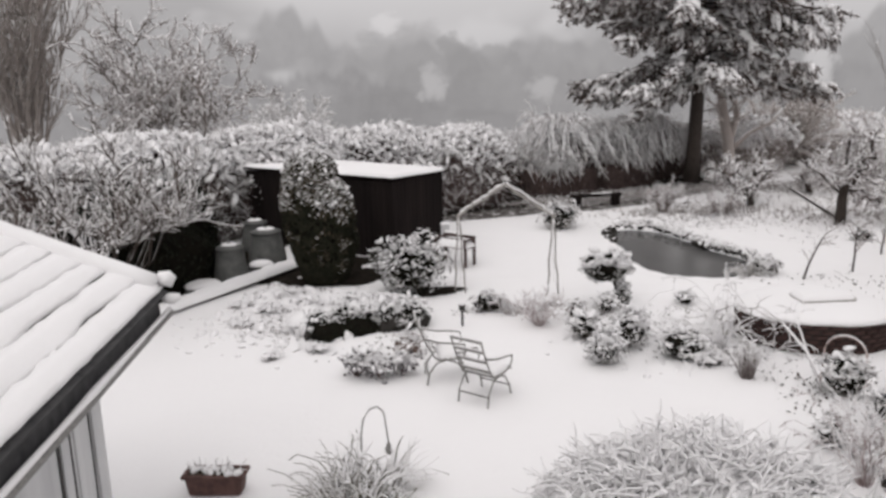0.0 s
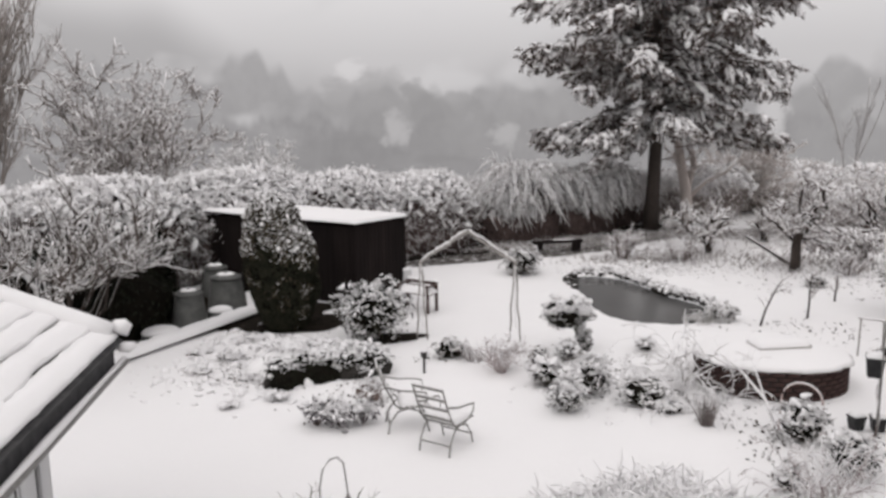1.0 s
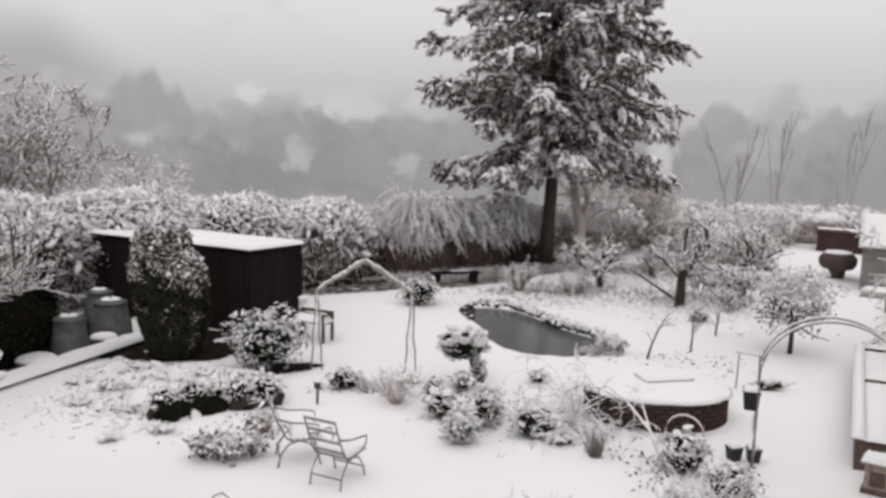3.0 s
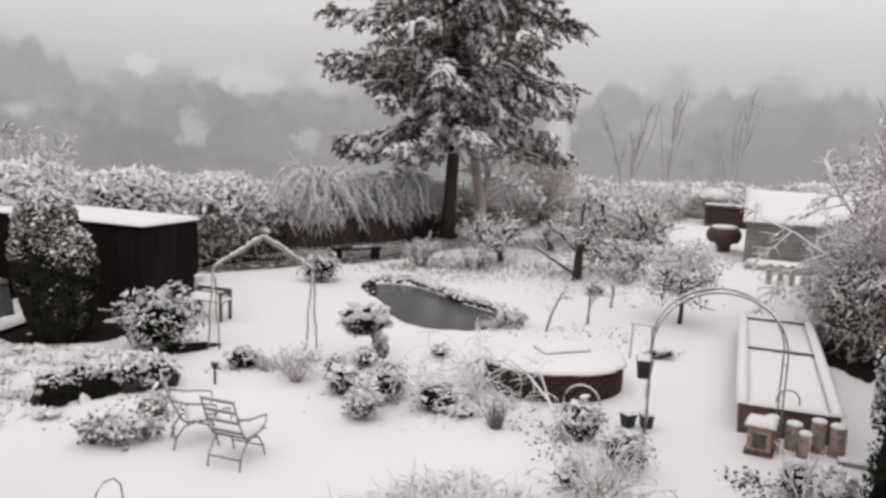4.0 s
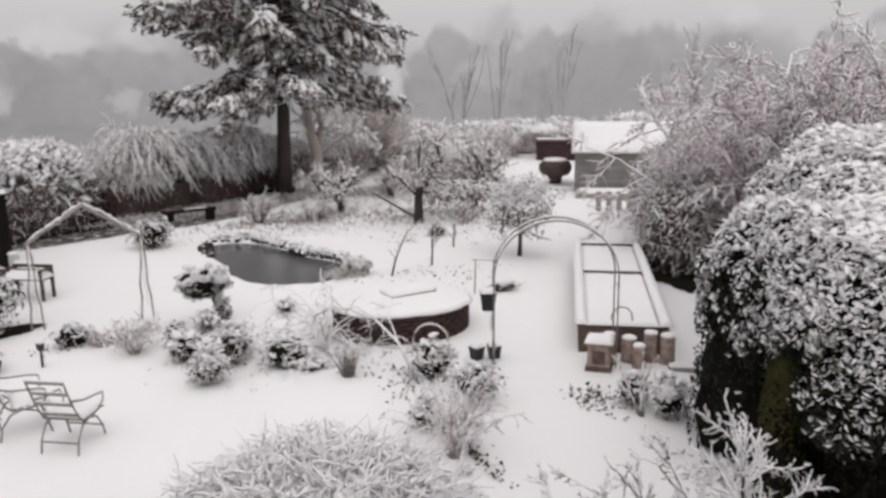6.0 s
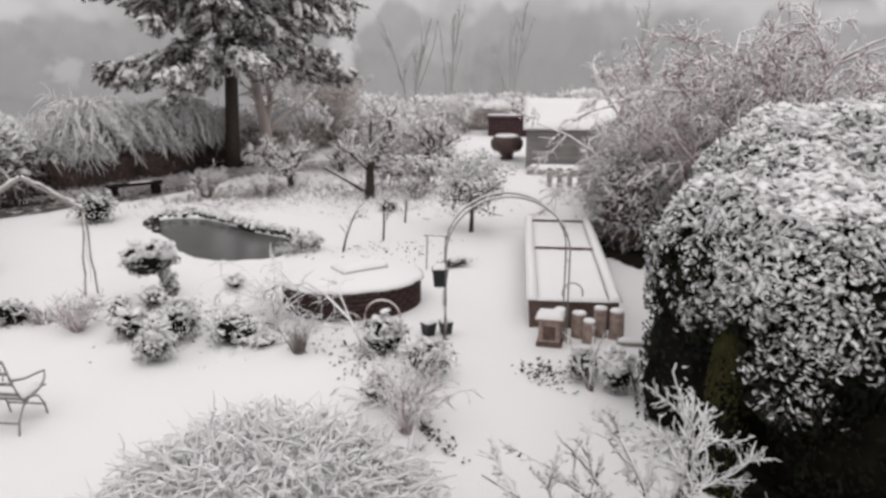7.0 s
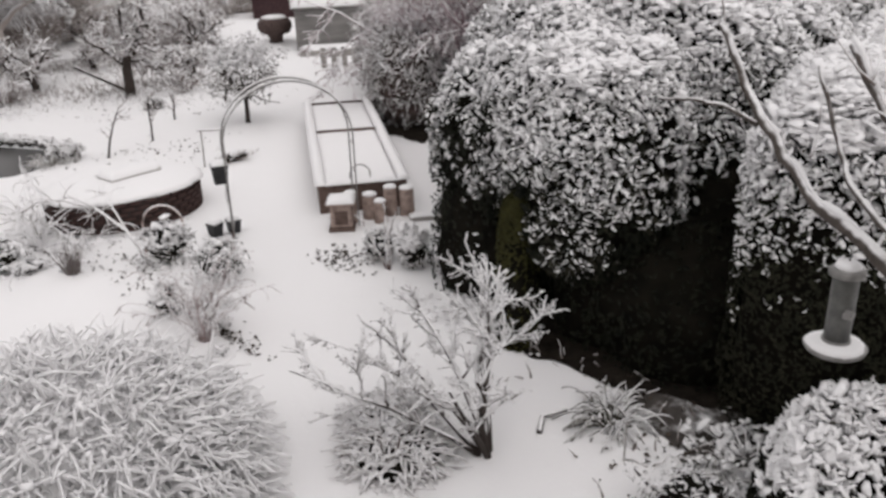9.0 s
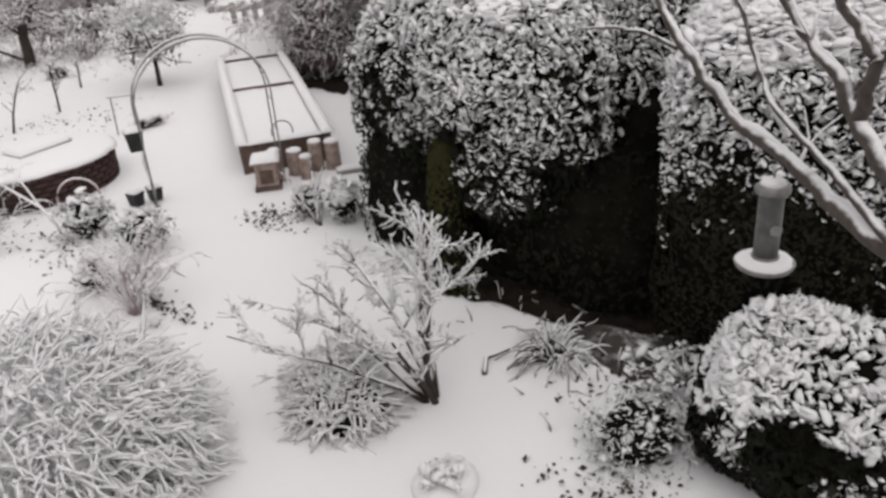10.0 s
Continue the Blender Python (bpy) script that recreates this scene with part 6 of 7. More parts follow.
def leafy(name, label, at, radii, n, leaf, mat, seed, lump=0, lump_size=0.03, category="shrub", z=None, up=0.6, stems=True, aspect=2.2, group="", core=0.0, radial=False):
    """A loose bush: leaf blades through a rounded body on a few stems, snow on top."""
    r = np.random.default_rng(seed)
    own = thing(name, label, category, at, group=group)
    z = radii[2] * 0.9 if z is None else z
    d = directions(n, r) * (0.35 + 0.65 * r.random((n, 1)) ** 0.45)
    bumpy = 1 + 0.45 * ripple(d * 1.6, 0.8, seed)[:, None]
    p = d * np.array(radii) * bumpy + np.array([0, 0, z])
    ok = p[:, 2] > 0.02
    p, d = p[ok], d[ok]
    way = d + r.normal(0, 0.5, d.shape) + np.array([0, 0, up])
    part("foliage", mesh_of("foliage", *leaves(p, way, leaf * r.uniform(0.6, 1.3, len(p)), aspect, 0.2, r, d * np.array([1, 1, 0.8]) + r.normal(0, 0.25, d.shape) + np.array([0, 0, 0.15]) if radial else None), smooth=False), mat, own, kind="stuff")
    if stems:
        m = 12
        tgt = p[r.choice(len(p), m)]
        S = np.stack([tgt * np.array([0.1, 0.1, 0]), tgt * np.array([0.45, 0.45, 0.5]), tgt], 1)
        S[:, 0, 2] = 0
        part("stem", mesh_of("stem", *tubes(S, np.tile(np.array([0.014, 0.011, 0.006]), (m, 1)), 4)), TWIG, own, kind="stuff")
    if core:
        # solid core coloured as the shade between the leaves
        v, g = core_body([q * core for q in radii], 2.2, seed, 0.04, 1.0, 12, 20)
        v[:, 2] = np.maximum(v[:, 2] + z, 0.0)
        part("inner_core", mesh_of("core", v, g), SHADE_CORE, own)
    if lump:
        top = p[d[:, 2] > 0.12]
        pick = top[r.choice(len(top), min(lump, len(top)), replace=False)]
        part("snow_cover", mesh_of("snow", *lumps(pick + np.array([0, 0, lump_size * 0.4]), lump_size * r.uniform(0.4, 1.2, len(pick)), 0.38, r, 1.2, 0.4)), SNOW_CLUMP, own, "clumps of snow", "stuff")
    return own


mound_of_stalks("grass_mound", "great dome of arching ornamental grass coated in snow", (2.2, 6.5, 0), 1.74, 1.26, 5600, 0.40, 0.016, SNOW_STALK, 71, droop=0.22, wander=0.26, clods=4500, loose=0.34)
tuft("tall_grass", "clump of long grass blades streaked with snow", (-1.07, 8.04, 0), 190, 0.66, 0.018, GRASS_STALK, 72, 0.5, 0.2, 0.5, wander=0.2)
tuft("grass_tuft", "bowed strap-leaved clump under snow", (6.12, 3.5, 0), 110, 0.52, 0.019, STRAP, 73, 0.75, 0.34, 0.16, wander=0.16)
for i, (x, y, k) in enumerate(((4.42, 4.72, 0.9), (4.75, 5.2, 0.7))):
    mound_of_stalks("cotoneaster", "low spreading evergreen with snow streaks on drooping sprays" if i == 0 else "outer sprays of a low evergreen streaked with snow", (x, y, 0), 0.56 * k, 0.28 * k, 460, 0.32, 0.014, TWIG, 74 + 9 * i, "shrub", 0.25, wander=0.2, core_mat=SHADE_CORE, loose=0.5, clods=420, group="low evergreens")
leafy("heather", "dark low heather poking through snow", (5.4, 2.3, 0), (0.62, 0.5, 0.26), 2200, 0.06, LAUREL_LEAF, 75, 60, 0.026, z=0.10, core=0.6, aspect=4.0, radial=True, up=0.2)
leafy("fallen_fern", "collapsed fern with snow at the hedge foot", (6.4, 2.3, 0), (0.5, 0.55, 0.13), 380, 0.07, SHRUB_LEAF, 76, 160, 0.035, z=0.05, aspect=4.0, up=0.2)
leafy("shed_bush", "loose evergreen bush with snow on whorled leaves", (-0.75, 16.4, 0), (0.8, 0.75, 0.72), 1100, 0.17, LAUREL_LEAF, 77, 260, 0.045, z=0.6, aspect=3.6, core=0.6, radial=True, up=0.2)
for i, (x, y, k, text) in enumerate(((-1.15, 11.62, 1.0, "low winter plant with dull grey drooping leaves"), (-1.5, 11.75, 0.75, "low winter plant, its leaves pressed apart by snow"), (-0.78, 11.75, 0.7, "small winter plant with dark leaf rosettes"), (-0.72, 12.7, 0.8, "winter plant with pale drooping leaves"))):
    leafy("hellebore", text, (x, y, 0), (0.34 * k, 0.3 * k, 0.2), int(150 * k), 0.13, GREY_LEAF if i != 3 else DRY_LEAF, 78 + i, int(60 * k), 0.04, z=0.2, aspect=1.9, radial=True, up=0.15, group="winter plants")

# lollipop bush on its stem
own = leafy("topiary", "clipped lollipop bush on a stem with a cap of snow", (3.04, 15.02, 0), (0.46, 0.42, 0.30), 6500, 0.05, LAUREL_LEAF, 80, 1500, 0.034, z=0.80, stems=False, core=0.9, category="topiary", up=0.35)
part("trunk", pole([(0.27, 0, 0), (0.25, 0, 0.3), (0.12, 0, 0.62)], 0.05, 8, 0.8), BARK, own)
leafy("sleeve_bush", "narrow dark bush at the foot of the topiary", (3.36, 14.93, 0), (0.16, 0.16, 0.27), 1500, 0.05, LAUREL_LEAF, 81, 110, 0.026, z=0.25, core=0.85, up=0.2)
SMALL = [((2.98, 14.6), (0.30, 0.28, 0.22), "rounded dark cushion bush lightly snowed", SHRUB_LEAF, 600, 0.06, 90), ((2.3, 13.2), (0.34, 0.32, 0.28), "grey-leaved bush filled with snow", SHRUB_LEAF, 800, 0.07, 220),
         ((2.95, 12.7), (0.42, 0.40, 0.40), "open rounded bush laden with snow", SHRUB_LEAF, 900, 0.075, 300), ((2.43, 11.98), (0.33, 0.32, 0.34), "snow-capped ball bush with a dark foot", LAUREL_LEAF, 1100, 0.07, 260),
         ((3.72, 12.12), (0.48, 0.40, 0.27), "dark spiky low bush with little snow", LAUREL_LEAF, 650, 0.10, 90), ((4.0, 11.75), (0.32, 0.26, 0.10), "flattened seedling patch in snow", SHRUB_LEAF, 260, 0.06, 90)]
BEDDING = [((5.5, 10.5), (0.40, 0.36, 0.36), "leafy bush with snow in every rosette", SHRUB_LEAF, 900, 0.09, 320), ((5.62, 9.4), (0.42, 0.34, 0.36), "dark leafy plant along the path edge", LAUREL_LEAF, 600, 0.09, 150),
         ((0.75, 14.85), (0.42, 0.24, 0.24), "low dark bedding plant edged with snow", SHRUB_LEAF, 420, 0.08, 110), ((2.35, 14.2), (0.22, 0.22, 0.26), "faded bedding plant with snow", DRY_LEAF, 260, 0.07, 80),
         ((3.28, 22.6), (0.65, 0.55, 0.48), "snow-covered low bush behind the rustic arch", SHRUB_LEAF, 900, 0.11, 260), ((7.5, 8.2), (0.30, 0.28, 0.26), "leafy plant at the path side", SHRUB_LEAF, 400, 0.09, 130),
         ((7.6, 7.6), (0.26, 0.26, 0.36), "silver-grey bush heavy with snow", SHRUB_LEAF, 700, 0.08, 330), ((4.6, 15.0), (0.24, 0.22, 0.16), "small cushion plant under snow", SHRUB_LEAF, 240, 0.06, 80),
         ((6.95, 17.1), (0.36, 0.34, 0.24), "snowy sedge clump on the pond bank", SHRUB_LEAF, 650, 0.11, 220), ((10.6, 20.0), (0.3, 0.3, 0.2), "dark low bush in the orchard snow", LAUREL_LEAF, 260, 0.09, 60),
         ((9.1, 14.2), (0.5, 0.22, 0.10), "flattened dry stems beside the path", DRY_LEAF, 240, 0.09, 60), ((4.55, 8.95), (0.22, 0.22, 0.26), "dark leafy stub beside the faded perennial", LAUREL_LEAF, 260, 0.08, 90)]
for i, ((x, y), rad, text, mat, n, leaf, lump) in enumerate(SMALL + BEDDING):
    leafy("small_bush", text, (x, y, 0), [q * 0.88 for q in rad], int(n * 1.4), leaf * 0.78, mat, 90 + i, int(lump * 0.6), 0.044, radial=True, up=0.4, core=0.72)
own = leafy("round_tree", "small round-headed tree with snow clotted in its crown", (11.2, 16.7, 0), (0.92, 0.9, 0.72), 3000, 0.085, SHRUB_LEAF, 120, 1000, 0.04, z=1.28, stems=False, category="tree")
part("trunk", pole([(0, 0, 0), (0.03, 0.02, 0.4), (0, 0, 0.95)], 0.06, 8, 0.7), BARK, own)
P, R = limbs(np.tile(np.array([[0, 0, 0.8]]), (14, 1)), np.array([0, 0, 0.8]) + rng.normal(0, 0.7, (14, 3)), np.full(14, 0.95), np.full(14, 0.03), np.full(14, 0.01), 6, 0.15)
part("limb", mesh_of("limb", *tubes(P, R, 5)), BARK, own, kind="stuff")

# dry perennials
bare("dry_perennial", "faded pinkish perennial stems with frost", (1.62, 13.95, 0), 46, 0.75, 0.6, 0.010, [(140, 40, 0.4, 0.009), (260, 50, 0.4, 0.008)], 130, mat=FADED, category="perennial", wander=0.2)
tuft("dry_perennial", "upright dry perennial among bedding", (1.3, 14.7, 0), 60, 0.4, 0.009, TWIG, 131, 0.6, 0.05, 0.25, "perennial")
bare("dry_perennial", "tall straw-coloured perennial leaning by the path", (4.5, 8.0, 0), 40, 1.2, 0.17, 0.010, [(160, 24, 0.35, 0.009), (420, 34, 0.4, 0.008)], 132, mat=FADED, lean=(0.08, 0.24), category="perennial", droop=0.16, wander=0.2, up=0.0)
tuft("dry_perennial", "wispy bleached grass standing in snow", (4.36, 11.15, 0), 80, 0.5, 0.009, DRY_STEM, 133, 0.18, 0.02, 0.09, "perennial")
bare("dry_perennial", "pale skeleton stems by the curved bed", (4.7, 13.2, 0), 9, 0.85, 0.8, 0.010, [(40, 40, 0.4, 0.009), (90, 45, 0.4, 0.008)], 134, mat=GRASS_STALK, droop=0.2, wander=0.2, category="perennial")
tuft("sedge", "snow-bent sedge on the pond edge", (6.6, 17.05, 0), 120, 0.42, 0.010, GRASS_STALK, 135, 0.9, 0.28, 0.22, "sedge")
bare("weeping_standard", "small weeping bush whose trailing stems are furred white", (4.45, 12.55, 0), 22, 1.9, 0.55, 0.011,
     [(90, 30, 0.4, 0.010), (110, 40, 0.4, 0.009)], 142, mat=RIME_WHITE, droop=0.36, up=-0.1, lean=(-0.1, 0.0), keep_above=0.25)
bare("rose_bush", "tangled rose spilling over the brick bed", (5.35, 12.4, 0), 10, 0.75, 1.1, 0.012,
     [(60, 45, 0.45, 0.010), (110, 45, 0.45, 0.009)], 143, mat=SNOW_TWIG, droop=0.2, up=0.0, lean=(0.3, -0.1))
own = thing("arching_rose", "single rose with long arching canes crusted with snow", "shrub", (5.22, 10.55, 0))
CANES = [([(0, 0, 0), (-0.10, 0.35, 0.50), (-0.30, 0.75, 0.80), (-0.58, 1.15, 0.92), (-0.80, 1.50, 0.88), (-0.95, 1.75, 0.7)], 0.024),
         ([(-0.10, 0.35, 0.50), (-0.05, 0.75, 0.72), (0.05, 1.2, 0.85), (0.08, 1.6, 0.80)], 0.016), ([(-0.3, 0.75, 0.8), (-0.55, 0.9, 1.02), (-0.8, 1.1, 0.95), (-1.0, 1.2, 0.7)], 0.014)]
for pts, rad in CANES:
    P = np.array([pts], dtype=float)
    part("cane", mesh_of("cane", *tubes(P, rad * np.linspace(1, 0.5, P.shape[1])[None], 6)), PALE_TWIG, own)
    P, R = offshoots(P, np.full(P.shape[:2], rad), 16, 0.3, 1.0, 50, 0.3, 0.5, 0.1, 5, 0.2, 0.12)
    part("twig", mesh_of("twig", *tubes(P, R * 0.9, 4)), PALE_TWIG, own, kind="stuff")
own = thing("bent_hoop", "bent pinkish cane looped over the leafy bush", "plant support", (5.6, 10.75, 0), GARDEN)
part("hoop", pole([(-0.30, 0, 0), (-0.28, 0, 0.45)] + arc((0, 0, 0.5), 0.28, 170, 10, 9) + [(0.28, 0, 0.45), (0.30, 0, 0)], 0.016, 6), STRAW, own)
for i, (x, y, h_) in enumerate(((7.57, 16.5, 1.1), (8.84, 16.95, 1.15), (10.3, 18.5, 0.9), (12.3, 19.3, 0.9))):
    bare("sapling", "thin bare sapling with snow on its twigs", (x, y, 0), 1, h_, 0.12, 0.026, [(9, 45, 0.5, 0.012), (40, 45, 0.5, 0.008)], 150 + i, category="sapling", group="orchard saplings", wander=0.06)
bare("cane_shrub", "thin upright canes beside the logs", (7.35, 7.85, 0), 4, 1.0, 0.15, 0.014, [(10, 35, 0.3, 0.009), (14, 40, 0.3, 0.007)], 160)
# weeping stems hanging over the back hedge
def fountain(at, top, reach, n, seed):
    """Stems that rise to a crown and fall outward in hanging, snow-laden strands."""
    r = np.random.default_rng(seed)
    own = thing("weeping_shrub", "weeping shrub with snow-laden hanging stems", "shrub", at, group="weeping shrubs")
    P = np.array([[(0.3 * np.cos(k), 0.3 * np.sin(k), 0), (0.16 * np.cos(k), 0.16 * np.sin(k), top * 0.5), (0.1 * np.cos(k + 1), 0.1 * np.sin(k + 1), top * 0.93)] for k in range(6)])
    part("stem", mesh_of("stem", *tubes(P, np.full((6, 3), 0.04), 5)), BARK, own, kind="stuff")
    a, t = r.uniform(0, 2 * np.pi, n), np.linspace(0, 1, 8)
    far = reach * np.sqrt(r.uniform(0.08, 1.0, n))
    crown = top - 0.25 * r.random(n) - 0.22 * far
    foot = np.maximum(crown - far * r.uniform(0.35, 1.15, n), r.uniform(0.6, 1.3, n))
    lift = 0.22 * far * r.uniform(0.6, 1.6, n)
    bend = a[:, None] + r.normal(0, 0.5, (n, 1)) * t
    out = far[:, None] * t ** 0.85 + 0.12
    z = crown[:, None] - (crown - foot)[:, None] * t ** 1.8 + lift[:, None] * np.sin(np.pi * t)
    P = np.stack([np.cos(bend) * out, np.sin(bend) * out, z], -1) + np.cumsum(r.normal(0, 0.045, (n, 8, 3)), 1)
    R = np.tile(np.linspace(0.024, 0.014, 8), (n, 1))
    part("strand", mesh_of("strand", *tubes(P, R, 4)), HAIR, own, kind="stuff")
    P, R = offshoots(P, R, n * 9, 0.2, 1.0, 40, 0.32, 0.8, -0.05, 5, 0.16, 0.2, 0.5, r, 0.018)
    P[..., 2] = np.maximum(P[..., 2], 0.35)
    part("twig", mesh_of("twig", *tubes(P, R, 3)), HAIR, own, kind="stuff")


for i, (x, y, top, reach, n) in enumerate(((4.3, 29.4, 2.75, 2.1, 130), (6.3, 30.1, 2.5, 1.6, 80), (7.5, 30.4, 2.65, 1.7, 90), (3.0, 29.5, 2.1, 1.1, 50), (9.0, 32.2, 2.2, 1.5, 110), (12.2, 33.6, 2.2, 1.6, 110))):
    fountain((x, y, 0), top, reach, n, 170 + i)
# low scrub between lawn and orchard
for i, (x, y, h_, n) in enumerate(((6.8, 24.6, 0.7, 26), (8.3, 23.6, 0.6, 22), (12.2, 21.2, 0.5, 18), (11.2, 28.6, 0.9, 26), (14.5, 28.5, 1.2, 34), (17.5, 29.5, 1.4, 34), (19.0, 33.0, 1.5, 34))):
    bare("scrub", "low tangled scrub dusted with snow", (x, y, 0), n, h_ * 1.3, 1.1, 0.016, [(160, 40, 0.55, 0.014), (420, 45, 0.5, 0.011)], 180 + i, mat=TWIG, group="orchard scrub")


# tufts along the path's edge
for i, s_ in enumerate((8.1, 8.7, 9.4, 10.0, 10.6, 11.2, 7.5)):
    p = AX * s_ + BX * (-0.98 + 0.06 * math.sin(5 * s_))
    leafy("edge_tuft", "small dark tuft showing through snow at the path edge", (p.x, p.y, 0), (0.10 + 0.03 * math.sin(9 * s_), 0.09, 0.07), 46, 0.042, LAUREL_LEAF, 300 + i, 22, 0.024, z=0.05, stems=False, category="tuft", group="path edge tufts")


# ---- bird feeder on the near tree ----
own = thing("near_tree", "near tree with thick snow-lined limbs reaching across", "tree", (3.55, -1.4, 0))
base = np.array([3.55, -1.4, 0])
part("trunk", pole([(0, 0, 0), (0.02, 0.1, 1.2), (-0.05, 0.5, 2.3), (-0.1, 0.9, 2.75)], 0.13, 10, 0.75), BARK, own)
LONG_LIMBS = [([(3.46, -0.52, 2.58), (3.43, 0.54, 3.09), (3.60, 0.75, 3.13), (3.76, 0.98, 3.23), (3.98, 1.31, 3.32), (4.11, 1.57, 3.52), (4.23, 1.81, 3.78), (4.36, 2.02, 4.03)], 0.05, 0.35),
         ([(3.46, -0.52, 2.58), (3.47, 0.28, 3.04), (3.53, 0.58, 3.30), (3.70, 0.76, 3.47), (3.88, 0.91, 3.64), (4.03, 1.12, 3.77), (4.19, 1.31, 3.99)], 0.046, 0.45)]
SIDE_LIMBS = [([(3.70, 0.76, 3.47), (3.71, 0.73, 3.72), (3.78, 0.90, 3.91), (3.85, 1.02, 4.09)], 0.03, 0.6),
         ([(3.39, 0.38, 3.01), (3.43, 0.56, 3.13), (3.68, 0.88, 3.32), (3.83, 1.11, 3.43), (4.00, 1.26, 3.60), (4.15, 1.43, 3.89)], 0.022, 0.4),
         ([(3.79, 0.82, 3.50), (3.81, 0.72, 3.72), (3.92, 0.68, 3.87)], 0.03, 0.5),
         ([(4.14, 1.68, 3.59), (4.10, 1.84, 3.67), (4.05, 1.98, 3.69), (3.98, 2.13, 3.69)], 0.013, 0.5)]
REACHING = LONG_LIMBS + SIDE_LIMBS
r = np.random.default_rng(5)
def knobbly(p, n, amp):
    """Resample a path finely, with slight knees and wander."""
    t = np.linspace(0, len(p) - 1, n)
    q = np.stack([np.interp(t, np.arange(len(p)), p[:, k]) for k in range(3)], -1)
    q[1:-1] = (q[:-2] + 2 * q[1:-1] + q[2:]) / 4
    return q + r.normal(0, amp, q.shape) * np.array([1, 1, 1])


for pts, rad, taper in REACHING:
    p = knobbly(np.array(pts) - base, 26, rad * 0.16)
    w_ = rad * np.linspace(1, taper, 26) * (1 + r.normal(0, 0.06, 26))
    held = part("limb", mesh_of("limb", *tubes(p[None], w_[None], 10)), LIMB_BARK, own)
    part("limb_snow", mesh_of("limb_snow", *tubes((p + np.array([0, 0, rad * 0.62]))[None, 3:], (w_ * 0.62 * np.clip(r.normal(0.55, 0.5, 26), 0.02, 1.1))[None, 3:], 7)), SNOW_CAP, held, "thin snow lying along the limb")
for pts, rad, taper in REACHING[:3]:
    t_p, t_r = offshoots(np.array([np.array(pts)[[1, 2, 3, -1]] - base]), np.full((1, 4), rad * 0.4), 6, 0.6, 1.0, 40, 0.3, 0.4, 0.4, 5, 0.15, r=r)
    part("twig", mesh_of("twig", *tubes(t_p, t_r, 5)), TWIG, own, kind="stuff")

own = thing("bird_feeder", "grey tube bird feeder with a snow-filled tray hanging from a limb", "bird feeder", (3.755, 1.063, 2.742))
part("tube", lathe([(0.055, 0.02), (0.055, 0.36), (0.05, 0.365)], 20), TUBE, own)
part("base_cap", lathe([(0.062, 0.0), (0.062, 0.045), (0.05, 0.05)], 20), METAL, own)
held = part("lid", lathe([(0.075, 0.355), (0.078, 0.375), (0.05, 0.395), (0.02, 0.40)], 20), METAL, own)
part("lid_snow", snow_dome(0.055, 0.055, 0.03, 0.39, 4), SNOW_CAP, held)
held = part("tray", lathe([(0.05, -0.012), (0.125, -0.008), (0.135, 0.012), (0.128, 0.014), (0.06, 0.0)], 24), METAL, own)
part("tray_snow", snow_dome(0.125, 0.125, 0.035, 0.004, 3), SNOW_CAP, held)
part("hanger", pole([(0, 0, 0.40), (0.005, 0, 0.45), (0.0, -0.03, 0.48)], 0.004, 5), IRON, own)
part("port", boxes(((0.075, 0.02, 0.10), (0.05, 0.04, 0.03)), ((-0.06, -0.05, 0.2), (0.05, 0.04, 0.03)), bevel=0.004), METAL, own, kind="stuff")


# ---- rockery, pond edge and litter ----
def stone_mesh(seed):
    r = np.random.default_rng(seed)
    v = ICO * (1 + r.uniform(-0.38, 0.3, (12, 1))) * np.array([1, 0.8, 0.75])
    me = mesh_of("stone", v, [ICO_F], smooth=False)
    me.materials.append(ROCK)
    return me


STONES = [stone_mesh(i) for i in range(5)]


def row_of_stones(name, label, path_, size, seed, category="rockery"):
    r = random.Random(seed)
    own = thing(name, label, category, (0, 0, 0))
    for x, y in path_:
        ob = new("stone", STONES[r.randrange(5)])
        ob.parent = own
        s = size * r.uniform(0.6, 1.35)
        ob.matrix_basis = pose(x, y, s * 0.4, r.uniform(-50, 50), r.uniform(-50, 50), r.uniform(0, 360)) @ Matrix.Diagonal((s, s, s * r.uniform(0.6, 1.1), 1))
    return own


rk = [(-2.45 + 1.95 * t + 0.05 * math.sin(9 * t), 13.55 + 0.75 * t + 0.12 * math.sin(6 * t)) for t in np.linspace(0, 1, 26)]
own = row_of_stones("rockery", "low rockery of dark stones holding a snow-covered bank", rk, 0.21, 1)
row_of_stones("rockery", "second tier of dark rockery stones", [(x + 0.12 * math.sin(40 * x), y + 0.16 + 0.1 * math.sin(31 * x)) for x, y in rk[1:]], 0.19, 9)
v = snow_dome(1.3, 0.8, 0.42, -0.02, 5, 40)
ob = part("snow_bank", v, SNOW_CAP, own, "snow-covered bank of soil")
ob.matrix_basis = pose(-1.75, 14.55, 0, 0, 0, 22)
hedge("low_evergreen", "low dark evergreen edging before the snowy bank",
      [((-2.05, 13.62, 0.04), (0.36, 0.16, 0.16), 30), ((-1.5, 13.86, 0.07), (0.42, 0.17, 0.2), 18), ((-0.92, 14.12, 0.12), (0.36, 0.2, 0.28), 20)],
      2600, 0.05, LAUREL_LEAF, at=(-1.6, 13.86, 0), category="shrub", seed=31, lump=60, lump_size=0.03, up=0.2, amp=0.25, power=2.4, rise=(0.3, 0.7), dry_shade_mat=DRY_SHADED_LAUREL)
leafy("rockery_plant", "trailing plants poking from the snowy bank", (-1.5, 14.4, 0.22), (1.1, 0.5, 0.2), 900, 0.085, LAUREL_LEAF, 200, 260, 0.045, z=0.1, stems=False)
